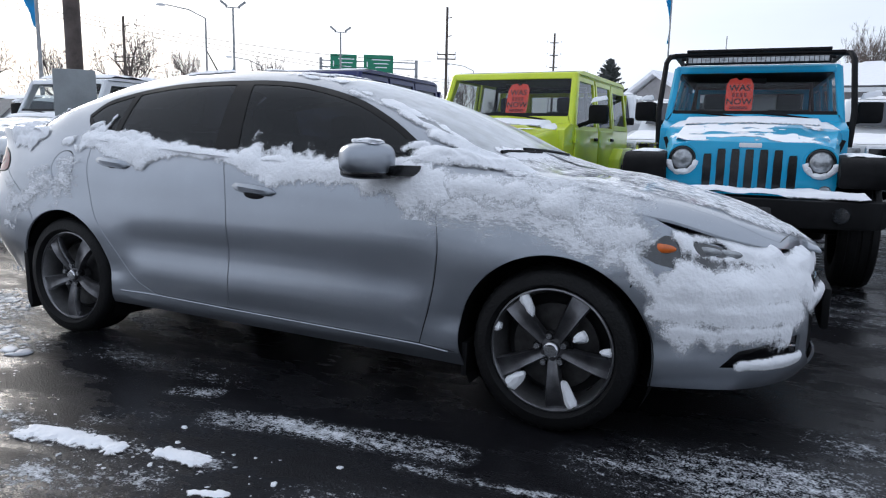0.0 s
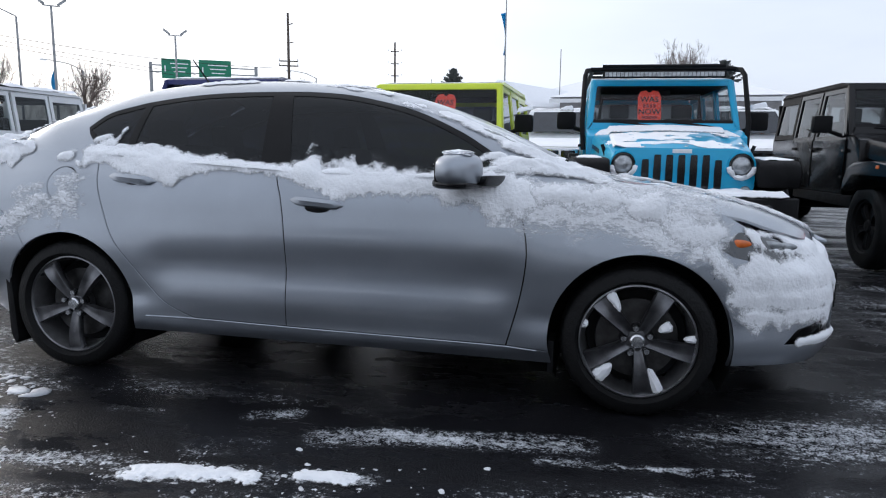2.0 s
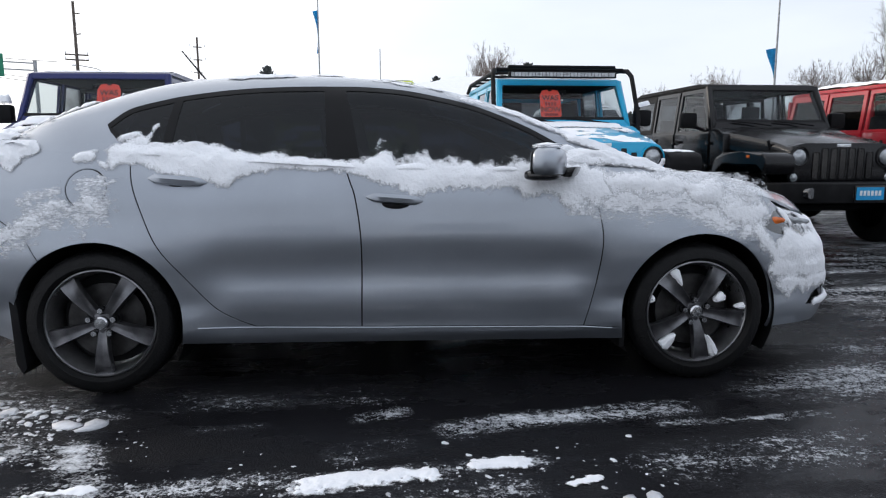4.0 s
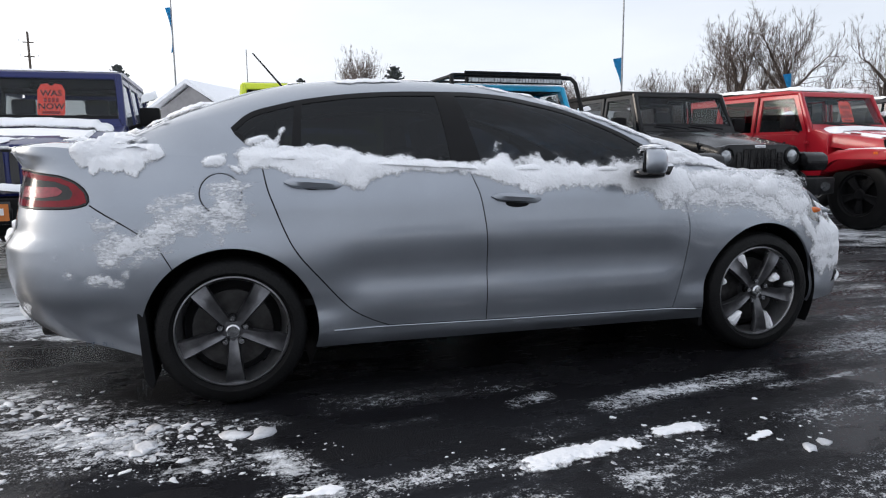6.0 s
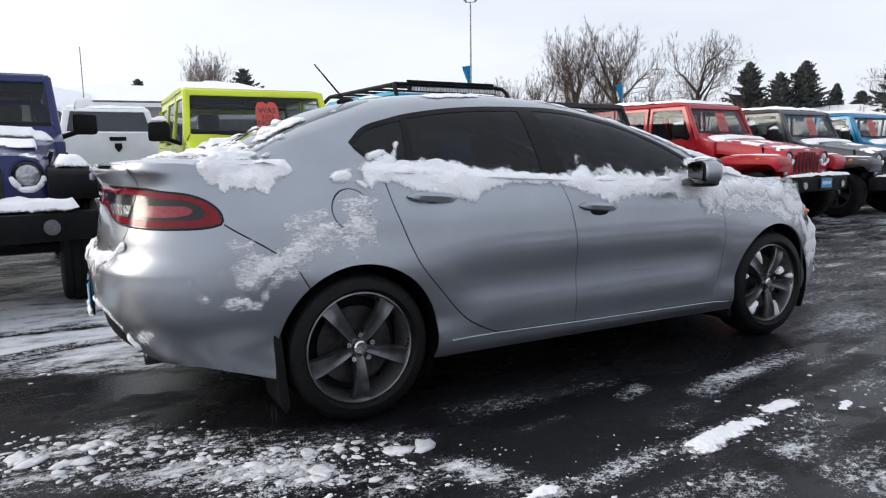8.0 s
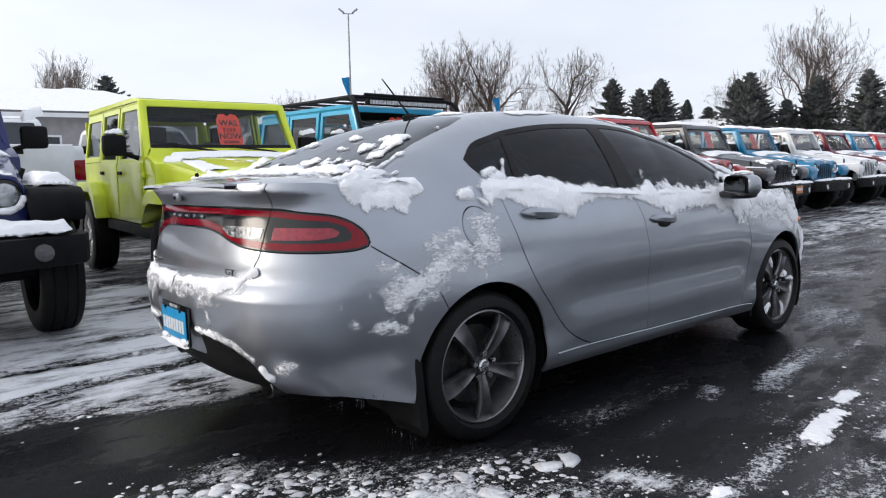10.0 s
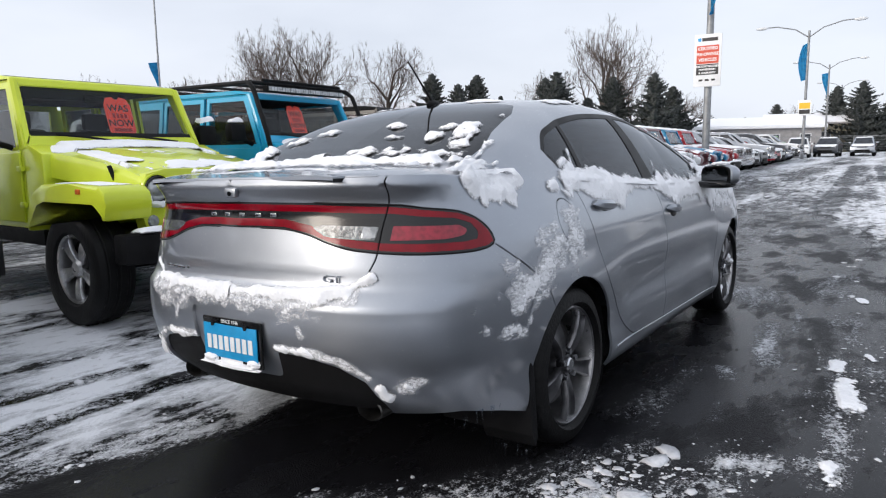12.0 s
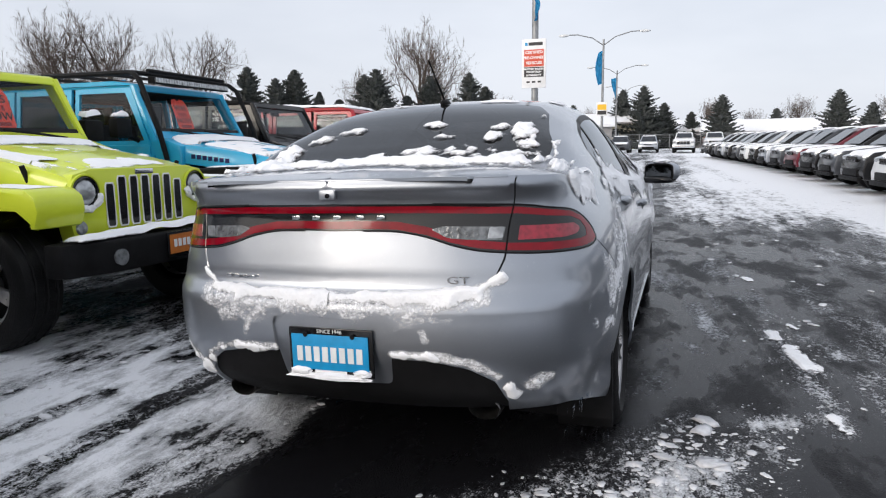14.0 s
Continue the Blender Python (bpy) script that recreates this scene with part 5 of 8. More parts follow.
        handle = part("door_handle", bm, M["silver"], sedan, smooth=True)
        # black bulge whose colour stands for the shade in the handle's hollow
        bm = bmesh.new()
        bmesh.ops.create_uvsphere(bm, u_segments=16, v_segments=8, radius=1)
        bmesh.ops.transform(bm, matrix=Matrix.Translation((hx + .005, side * (yy - .001), hz - .022)) @ Matrix.Diagonal((.070, .009, .026, 1)), verts=bm.verts)
        part("handle_cup_shade", bm, M["seal"], handle, "black bulge painted as the shade behind the handle", smooth=True)

# door mirrors
for side in (-1, 1):
    bm = bmesh.new()
    bmesh.ops.create_uvsphere(bm, u_segments=28, v_segments=18, radius=1)
    for v in bm.verts:
        p = v.co
        for i in range(3):
            p[i] = math.copysign(abs(p[i]) ** .62, p[i])
        if p.x < 0:
            p.x *= .30
        p.z *= 1 - .18 * (p.y * -side < 0) * abs(p.y)
    bmesh.ops.transform(bm, matrix=Matrix.Translation((1.955, side * .985, 1.018)) @ Matrix.Diagonal((.085, .118, .072, 1)) @ pose(0, 0, 0, 0, 0, side * 8), verts=bm.verts)
    mir = part("door_mirror", bm, M["silver"], sedan, smooth=True)
    bm = bmesh.new()
    bmesh.ops.create_uvsphere(bm, u_segments=24, v_segments=12, radius=1)
    for v in bm.verts:
        for i in range(3):
            v.co[i] = math.copysign(abs(v.co[i]) ** .65, v.co[i])
    bmesh.ops.transform(bm, matrix=Matrix.Translation((1.952, side * .965, .965)) @ Matrix.Diagonal((.080, .118, .026, 1)), verts=bm.verts)
    part("mirror_base", bm, M["gloss_black"], mir, "black lower mirror cover", smooth=True)
    bm = bmesh.new()
    prism_bm(bm, [(1.93, .955), (2.06, .955), (2.08, 1.0), (1.97, .99)], side * .80, side * .93, "y", .006)
    part("mirror_foot", bm, M["gloss_black"], mir, smooth=True)
    bm = bmesh.new()
    ring = [(.100 * math.copysign(abs(math.cos(a)) ** .5, math.cos(a)), .055 * math.copysign(abs(math.sin(a)) ** .5, math.sin(a))) for a in np.linspace(0, 2 * math.pi, 32, endpoint=False)]
    prism_bm(bm, [(side * .985 + p[0] * 1.05, 1.016 + p[1] * 1.08) for p in ring], 1.922, 1.950, "x")
    part("mirror_rim", bm, M["seal"], mir)
    bm = bmesh.new()
    prism_bm(bm, [(side * .985 + p[0] * .93, 1.018 + p[1] * .9) for p in ring], 1.915, 1.9225, "x")
    mir.matrix_basis = Matrix.Translation((1.965, side * .96, 0)) @ Matrix.Rotation(radians(26 * side), 4, "Z") @ Matrix.Translation((-1.965, -side * .96, 0))
    part("mirror_glass", bm, material("mirror_silver", (.10, .105, .11), .03, 1.0, .02, 3, rough_vary=.01) if side < 0 else M["chrome"], mir, "silvered mirror glass")

# mast antenna on the roof's rear edge
bm = bmesh.new()
bmesh.ops.create_uvsphere(bm, u_segments=16, v_segments=8, radius=1)
bmesh.ops.transform(bm, matrix=Matrix.Translation((.31, 0, 1.437)) @ Matrix.Diagonal((.055, .022, .022, 1)), verts=bm.verts)
ant = part("antenna", bm, M["plastic"], sedan, "black antenna mast", smooth=True)
tube("mast", (.30, 0, 1.45), (.150, .025, 1.632), .0055, M["plastic"], ant, .0035, 8)

# tail badges: raised bars
bar_z = .994
for k, by in enumerate((.145, .065, -.015, -.10, -.175)):
    xx = float(lower(rear_y2s(abs(by)), np.array(bar_z))[0])
    box("badge_letter", (xx - .005, by, bar_z), (.006, .030, .013), M["chrome"], sedan, "small chrome badge letter shape", bevel=.002)
xx = float(lower(rear_y2s(.37), np.array(.785))[0])
for by, w, bz in ((.43, .022, .789), (.40, .030, .787), (.365, .026, .785), (.335, .024, .784), (.31, .018, .786)):
    box("badge_letter", (xx - .004, by, bz), (.006, w, .011), M["chrome"], sedan, "small chrome script badge shape", bevel=.002)
lettering("trim_badge", "GT", .034, M["chrome"], sedan, pose(float(lower(rear_y2s(.43), np.array(.79))[0]) - .004, -.438, .790, 90, 0, -86) @ Matrix.Diagonal((1.7, 1, 1, 1)), .002)
xx = float(lower(np.array(0.0), np.array(1.075))[0])
cambox = box("camera_badge", (xx - .010, .0, 1.073), (.022, .062, .034), M["silver"], sedan, "silver rear camera housing", bevel=.009)
tube("camera_lens", (xx - .026, -.004, 1.070), (xx - .018, -.004, 1.070), .008, M["gloss_black"], cambox, seg=16)

# rounded rear lip of the boot lid
bm = bmesh.new()
lip = [(y, lower(rear_y2s(abs(y)), np.array(1.120))) for y in np.linspace(-.64, .64, 61)]
pipe_bm(bm, [(float(p[0]) + .005, math.copysign(float(p[1]), y), 1.1185) for y, p in lip], .0075, 10)
part("lid_lip", bm, M["silver"], sedan, "rounded rear lip of the boot lid", smooth=True)

# dealer plate in its frame
plate_m = pose(-.975, -.002, .545, 90, 0, -90)
bm = bmesh.new()
box_bm(bm, 0, 0, 0, .316, .166, .010, bevel=.005)
fr = part("plate_frame", bm, M["gloss_black"], sedan, "black licence plate frame", smooth=True)
fr.matrix_basis = plate_m @ pose(0, 0, .004)
pl = box("plate", (0, 0, .011), (.288, .122, .004), M["plate_blue"], fr, "blue dealer plate with white bars", bevel=.001)
for k in range(8):
    box("plate_bar", (-.112 + .032 * k, -.006, .0145), (.022, .052, .002), M["white_print"], pl)
box("plate_bar", (0, -.068, .0095), (.12, .020, .003), M["white_print"], fr)
lettering("frame_text", "SINCE 1946", .019, M["white_print"], fr, pose(0, .072, .0095), .0006)
for k in (-1, 1):
    tube("plate_screw", (k * .088, .060, .010), (k * .088, .060, .017), .008, M["plastic"], fr, seg=10)

# front plate holder, grille bars, fog lamp blade, headlight insides
box("front_plate_holder", (3.655, 0, .47), (.03, .34, .17), M["plastic"], sedan, "black front plate holder", bevel=.006)
for k in range(3):
    bz = .592 + .024 * k
    bm = bmesh.new()
    pts = [lower(front_y2s(abs(y)), np.array(bz)) for y in np.linspace(-.34, .34, 13)]
    pipe_bm(bm, [(float(p[0]) - .008, y, bz) for p, y in zip(pts, np.linspace(-.34, .34, 13))], .006, 6)
    part("grille_bar", bm, M["chrome"], sedan, smooth=True)
for side in (-1, 1):
    bm = bmesh.new()
    ys = np.linspace(.47, .62, 6)
    pipe_bm(bm, [(float(lower(front_y2s(y), np.array(.375))[0]) - .012, side * float(lower(front_y2s(y), np.array(.375))[1]) * .985, .372 + .005 * i) for i, y in enumerate(ys)], .006, 6)
    part("fog_blade", bm, M["chrome"], sedan, "bright blade across the fog lamp recess", smooth=True)
    for hx, hz, mat in ((3.09, .745, "amber"), (3.29, .735, "lamp_clear"), (3.37, .725, "lamp_clear")):
        p = lower(x2s(hx), np.array(hz))
        bm = bmesh.new()
        bmesh.ops.create_uvsphere(bm, u_segments=16, v_segments=10, radius=1)
        bmesh.ops.transform(bm, matrix=Matrix.Translation((float(p[0]), side * float(p[1]), hz)) @ Matrix.Diagonal((.055, .007, .017, 1)), verts=bm.verts)
        part("side_marker" if mat == "amber" else "lamp_reflector", bm, M[mat], sedan, "amber side marker" if mat == "amber" else "clear headlight reflector", smooth=True)

# wipers under the windscreen
for y0, y1 in ((.38, -.28), (-.12, -.60)):
    bm = bmesh.new()
    pts = []
    for y in np.linspace(y0, y1, 8):
        x = 2.40 - .05 * abs(y - y0)
        v = xy2v([(x, abs(y))])[0, 1]
        p = upper(np.array([x]), np.array([v]))[0]
        pts.append((x, y, float(p[2]) + .014))
    pipe_bm(bm, pts, .008, 6)
    part("wiper", bm, M["plastic"], sedan, smooth=True)

# cabin: seats, dashboard, steering wheel
def seat(parent, x, y, wide=.50):
    st = new("seat")
    st.parent = parent
    bm = bmesh.new()
    box_bm(bm, x + .24, y, .50, .52, wide, .18, bevel=.05)
    part("seat_cushion", bm, M["interior"], st, smooth=True)
    bm = bmesh.new()
    box_bm(bm, x - .06, y, .82, .14, wide * .94, .62, pose(0, 0, 0, 0, -14, 0), bevel=.05)
    part("seat_back", bm, M["interior"], st, smooth=True)
    for k in (-1, 1) if wide > .6 else (0,):
        bm = bmesh.new()
        box_bm(bm, x - .16, y + k * .32, 1.17, .10, .25, .17, pose(0, 0, 0, 0, -10, 0), bevel=.04)
        part("headrest", bm, M["interior"], st, smooth=True)


for sx, sy, sw in ((1.15, -.36, .5), (1.15, .36, .5), (.36, 0, 1.2)):
    seat(sedan, sx, sy, sw)
prism("dashboard", [(1.92, .62), (2.42, .62), (2.42, .96), (2.05, .985), (1.92, .90)], -.68, .68, M["interior"], sedan, "y", .03)
prism("parcel_shelf", [(-.45, .98), (.05, .98), (.05, 1.0), (-.45, 1.01)], -.55, .55, M["interior"], sedan, "y", .004)
box("cabin_floor", (1.0, 0, .40), (2.6, 1.44, .03), M["interior"], sedan)
bm = bmesh.new()
pipe_bm(bm, [(.18 * math.cos(a) * .35, .18 * math.sin(a), .18 * math.cos(a)) for a in np.linspace(0, 2 * math.pi, 25)], .014, 8)
bmesh.ops.transform(bm, matrix=Matrix.Translation((1.78, .36, .90)), verts=bm.verts)
part("steering_wheel", bm, M["interior"], sedan, smooth=True)


# bright lip of the sills, black edge of the tail lamps
for side in (-1, 1):
    bm = bmesh.new()
    rows = [(x, float(np.interp(x, SILL_EDGE[:, 0], SILL_EDGE[:, 1])) - .004) for x in np.linspace(.43, 2.29, 30)]
    q = np.array([lower(x2s(x), np.array(z)) for x, z in rows]).reshape(-1, 3)
    pipe_bm(bm, [(p[0], side * (p[1] + .001), p[2]) for p in q], .0046, 8)
    part("sill_lip", bm, M["silver"], sedan, "raised silver lip along the sill", smooth=True)
    bm = bmesh.new()
    line = spline(np.vstack([LAMP[1:-1]]), 90)
    q = lower(line[:, 0], line[:, 1])
    pipe_bm(bm, [(p[0], side * p[1], p[2]) for p in q], .0036, 6)
    part("lamp_edge", bm, M["seal"], sedan, "black edge of the tail light", smooth=True)
# ---- snow lying on the sedan ----
def car_snow(name, func, dom, step, shapes, label, seed=0, rough=.9, right=True, fine=34.0, cap=1.0, mat=None, holes=()):
    """Snow stuck to one of the sedan's sheets: thick inside the strokes, torn at their edges."""
    (u0, u1), (w0, w1) = dom
    us, ws = np.arange(u0, u1 + step, step), np.arange(w0, w1 + step, step)
    U, W = np.meshgrid(us, ws, indexing="ij")
    p = np.stack([U.ravel(), W.ravel()], 1)
    base = blobs(p, shapes)
    scale = max(s[1] for s in shapes)
    tear = value_noise(p, fine, seed, 4)
    lump = value_noise(p, fine * .28, seed + 3, 3)
    h = base / scale + rough * (.20 * tear + .36 * lump) - .12
    h = np.where(base > -scale * .9, h, -1)
    if holes:
        h = np.minimum(h, -1.1 * blobs(p, [(r, 1.0, *q) for r, *q in holes]) + .35 * tear + .1)
    if func is lower:
        gx_ = np.interp(p[:, 0], OUT_S, OUT[:, 0])
        h = np.where((np.hypot(gx_, p[:, 1] - .322) < ARCH_R + .006) | (np.hypot(gx_ - 2.703, p[:, 1] - .322) < ARCH_F + .006), -1, h)
    keep = (h > -.30).reshape(U.shape)
    cover = np.minimum(h, cap)
    soft = np.clip(h * 1.1 + .05, 0, 1.1)
    h = .0016 + scale * .75 * soft * (1 - .25 * soft) * (1 + .13 * tear + .30 * lump)
    pos, n = func(p[:, 0], p[:, 1]), normals_of(func, p)
    n = np.where((n * (pos - np.array([1.3, 0, .6]))).sum(1, keepdims=True) < 0, -n, n)
    lift = n * .8 + np.array([0, 0, .25])
    pos = pos + lift * h[:, None]
    if right:
        pos = pos * np.array([1, -1, 1.0])
    ix = np.arange(U.size).reshape(U.shape)
    k = keep[:-1, :-1] | keep[1:, :-1] | keep[1:, 1:] | keep[:-1, 1:]
    f = np.stack([ix[:-1, :-1], ix[1:, :-1], ix[1:, 1:], ix[:-1, 1:]], -1)[k]
    if not len(f):
        return
    used, inv = np.unique(f, return_inverse=True)
    q = inv.reshape(-1, 4)
    if right:
        q = q[:, ::-1]
    ob = mesh(name, pos[used], q, mat or CRUST)
    ob.data.attributes.new("cover", "FLOAT", "POINT").data.foreach_set("value", cover[used].astype(np.float32))
    ob.matrix_basis = LEAN
    tagged(ob, label, "snow", kind="stuff")


def sxz(*xz):
    """Side-view coordinates to the lower sheet's."""
    a = np.array(xz, float).reshape(-1, 2)
    return [v for x, z in a for v in (float(x2s(x)), z)]


def uxz(*xz):
    a = np.array(xz, float).reshape(-1, 2)
    return [v for row in xz2v(a) for v in row]


def uxy(*xy):
    a = np.array(xy, float).reshape(-1, 2)
    return [v for row in xy2v(a) for v in row]


# along the belt below the side windows, in both sheets
car_snow("belt_snow", lower, ((x2s(-.30), x2s(2.75)), (.78, 1.105)), .008, [
    (.080, .034, *sxz(.10, 1.065, .25, 1.050)), (.092, .036, *sxz(.25, 1.045, .42, 1.03, .54, 1.02)), (.066, .032, *sxz(.54, 1.02, .80, 1.025)), (.042, .026, *sxz(.80, 1.015, 1.06, 1.01)),
    (.055, .030, *sxz(1.06, 1.0, 1.16, .99)), (.108, .038, *sxz(1.22, .985, 1.35, .965, 1.55, .955)), (.100, .036, *sxz(1.55, .955, 1.80, .95, 2.05, .945)),
    (.115, .032, *sxz(2.05, .93, 2.25, .925)), (.09, .014, *sxz(2.15, .87, 2.40, .88)), (.040, .022, *sxz(-.07, 1.045, 0, 1.05)), (.026, .018, *sxz(.02, 1.03, .05, 1.01)),
], "thick wind-blown snow along the sedan's window line", 1, rough=.75, fine=17)
car_snow("belt_snow", upper, ((-.20, 2.5), (0, .34)), .008, [
    (.055, .034, *uxz(.12, 1.06, .35, 1.05, .50, 1.03)), (.045, .030, *uxz(.5, 1.02, .75, 1.012, 1.0, 1.0)), (.035, .026, *uxz(1.0, .995, 1.5, .985, 2.0, .98)),
    (.050, .020, *uxz(.12, 1.09, .20, 1.11)), (.030, .012, *uxz(.10, 1.12, .17, 1.15)), (.018, .010, *uxz(.22, 1.13, .255, 1.19)), (.040, .018, *uxz(.36, 1.07, .44, 1.075)), (.022, .012, *uxz(.30, 1.09, .36, 1.10)),
    (.030, .008, *uxz(1.21, 1.03, 1.24, 1.12)), (.020, .006, *uxz(1.30, 1.03, 1.31, 1.07)), (.014, .008, *uxz(.80, 1.04, .84, 1.05)), (.012, .008, *uxz(.94, 1.04, .97, 1.055)),
    (.07, .030, *uxz(2.02, 1.0, 2.2, 1.04)), (.05, .024, *uxz(2.02, 1.06, 2.10, 1.08)),
    (.020, .006, *uxz(1.78, 1.02, 1.90, 1.05)),
], "thick wind-blown snow along the sedan's window line", 1, rough=.70, fine=17)
# foot of the windscreen pillar, cowl and bonnet
car_snow("pillar_snow", upper, ((1.55, 2.75), (0, .62)), .010, [
    (.13, .050, *uxy(2.16, .80, 2.32, .78, 2.46, .74)), (.10, .050, *uxy(2.14, .72, 2.30, .735, 2.44, .72)), (.07, .034, *uxy(1.95, .66, 2.12, .70)), (.035, .018, *uxy(1.62, .595, 1.80, .625, 1.95, .66)),
], "deep snow heaped at the foot of the windscreen pillar", 5, rough=.5, fine=16)
car_snow("bonnet_snow", upper, ((2.36, 3.58), (.0, 1.0)), .014, [
    (.16, .016, *uxy(2.48, .10, 2.50, .60)), (.22, .007, *uxy(2.62, .15, 2.66, .60)), (.25, .006, *uxy(2.85, .10, 2.95, .50)), (.22, .007, *uxy(3.1, .1, 3.18, .45)), (.16, .013, *uxy(3.34, .08, 3.34, .42)), (.12, .020, *uxy(3.47, .05, 3.44, .30)),
    (.10, .018, *uxy(2.55, .78, 2.75, .77, 2.95, .73)),
], "thin crusted snow over the sedan's bonnet", 8, rough=.9, fine=14, cap=.42, mat=FROST)
car_snow("bonnet_snow", upper, ((2.36, 3.58), (.0, 1.0)), .02, [
    (.16, .016, *uxy(2.48, .10, 2.50, .60)), (.25, .007, *uxy(2.65, .15, 2.85, .50)), (.25, .007, *uxy(3.0, .1, 3.18, .45)), (.16, .015, *uxy(3.38, .08, 3.34, .42)),
], "thin crusted snow over the sedan's bonnet", 9, right=False, rough=.9, fine=14, cap=.42, mat=FROST)
car_snow("windscreen_snow", upper, ((1.5, 2.46), (.42, 1.0)), .014, [
    (.07, .014, *uxy(2.40, .04, 2.38, .55)), (.05, .008, *uxy(1.62, .56, 1.9, .60, 2.2, .66)),
], "snow gathered at the foot of the windscreen", 10, rough=1.1)
# front wing, headlight and bumper
car_snow("wing_snow", lower, ((x2s(2.15), x2s(3.1)), (.60, .97)), .010, [
    (.18, .006, *sxz(2.20, .93, 2.50, .90, 2.75, .865, 2.95, .80)),
], "thin frosted snow on the front wing", 11, rough=.8, fine=14, cap=.55, mat=FROST)
car_snow("wing_snow", lower, ((x2s(2.2), S_END), (.30, .97)), .009, [
    (.07, .020, *sxz(2.30, .925, 2.55, .915, 2.75, .885)), (.10, .026, *sxz(2.85, .80, 3.0, .77)), (.075, .030, *sxz(2.97, .70, 3.05, .62, 3.10, .54)),
    (.125, .036, x2s(3.12), .60, x2s(3.28), .60, front_y2s(.56), .60, front_y2s(.42), .60), (.11, .032, x2s(3.10), .53, x2s(3.3), .52, front_y2s(.50), .52), (.085, .024, x2s(3.12), .455, x2s(3.25), .445, front_y2s(.58), .45),
    (.06, .034, x2s(3.18), .775, x2s(3.34), .735, front_y2s(.50), .70), (.055, .036, front_y2s(.46), .66, front_y2s(.2), .675, S_END, .68),
    (.04, .024, front_y2s(.36), .54, front_y2s(.1), .545), (.030, .040, x2s(3.36), .330, front_y2s(.58), .332, front_y2s(.48), .336),
], "wet snow plastered over the front wing and headlight", 12, rough=.60, fine=16, holes=((.026, *sxz(3.02, .742, 3.15, .748)), (.016, *sxz(3.08, .70, 3.12, .685)), (.024, *sxz(3.26, .742, 3.37, .735))))
car_snow("wing_snow", lower, ((x2s(2.9), S_END), (.30, .97)), .016, [
    (.10, .03, x2s(3.12), .60, x2s(3.28), .60, front_y2s(.56), .60, front_y2s(.42), .60), (.06, .034, x2s(3.18), .775, x2s(3.34), .735, front_y2s(.50), .70), (.055, .036, front_y2s(.46), .66, front_y2s(.2), .675, S_END, .68),
], "wet snow plastered over the front wing and headlight", 13, right=False)
# hind quarter: crust behind the fuel flap, on the boot and the bumper step
car_snow("quarter_snow", lower, ((x2s(-.78), x2s(.25)), (.45, 1.10)), .007, [
    (.095, .007, *sxz(.02, .93, .0, .88, -.05, .85)), (.07, .006, *sxz(-.05, .86, -.20, .82)), (.085, .008, *sxz(-.16, .82, -.34, .75)), (.075, .009, *sxz(-.34, .745, -.45, .68)),
    (.06, .006, *sxz(-.22, .75, -.36, .67)), (.05, .005, *sxz(-.30, .86, -.14, .90)), (.034, .006, *sxz(-.50, .80, -.44, .80)), (.034, .006, *sxz(-.54, .58, -.45, .565)), (.030, .005, *sxz(-.62, .60)), (.026, .005, *sxz(-.40, .60)), (.024, .005, *sxz(-.56, .70)), (.024, .004, *sxz(-.66, .67)),
], "smeared crusted snow on the hind quarter", 15, rough=1.3, fine=26, cap=.34, mat=FROST)
car_snow("quarter_snow", lower, ((x2s(-.60), x2s(.15)), (.55, 1.0)), .006, [
    (.045, .010, *sxz(.03, .92, -.01, .87)), (.030, .009, *sxz(-.10, .85, -.20, .81)), (.036, .011, *sxz(-.24, .79, -.36, .72, -.44, .67)), (.018, .008, *sxz(-.50, .575, -.46, .57)),
], "small clots of snow on the hind quarter", 17, rough=2.0, fine=44, cap=.62, mat=FROST)
car_snow("quarter_snow", lower, ((x2s(-.80), x2s(-.20)), (.98, 1.118)), .008, [(.075, .03, *sxz(-.56, 1.09, -.40, 1.10, -.30, 1.11)), (.06, .026, *sxz(-.50, 1.05, -.36, 1.05))], "clump of snow beside the boot lid", 16)
car_snow("boot_snow", upper, ((-.86, .05), (0, 1.0)), .010, [
    (.10, .040, *uxy(-.50, .80, -.38, .77)), (.085, .042, *uxy(-.52, .70, -.40, .68)), (.030, .020, *uxy(-.34, .66, -.24, .62)), (.075, .042, *uxy(-.48, .55, -.50, .35, -.51, .0)), (.05, .020, *uxy(-.60, .60, -.62, .2)), (.035, .024, *uxy(-.36, .42, -.33, .30)), (.032, .022, *uxy(-.24, .38, -.22, .22)),
    (.020, .016, *uxy(-.14, .36, -.12, .42)), (.075, .022, *uxy(-.38, .60, -.28, .56)), (.05, .016, *uxy(-.26, .56, -.14, .50)), (.06, .020, *uxy(-.40, .50, -.36, .20)), (.022, .018, *uxy(-.10, .12, -.09, .05)), (.018, .016, *uxy(.06, .55, .02, .53)), (.028, .024, *uxy(-.34, .15, -.36, .08)),
], "lumps of snow on the boot and rear window", 18, rough=1.35)
car_snow("boot_snow", upper, ((-.86, .05), (0, 1.0)), .010, [
    (.10, .045, *uxy(-.50, .78, -.38, .72)), (.085, .045, *uxy(-.50, .60, -.42, .50)), (.075, .042, *uxy(-.48, .55, -.50, .35, -.51, .0)), (.05, .020, *uxy(-.60, .60, -.62, .2)), (.030, .022, *uxy(-.22, .45, -.20, .40)), (.026, .020, *uxy(-.12, .30, -.11, .26)), (.035, .026, *uxy(-.34, .55, -.30, .5)),
], "lumps of snow on the boot and rear window", 19, right=False, rough=1.35)
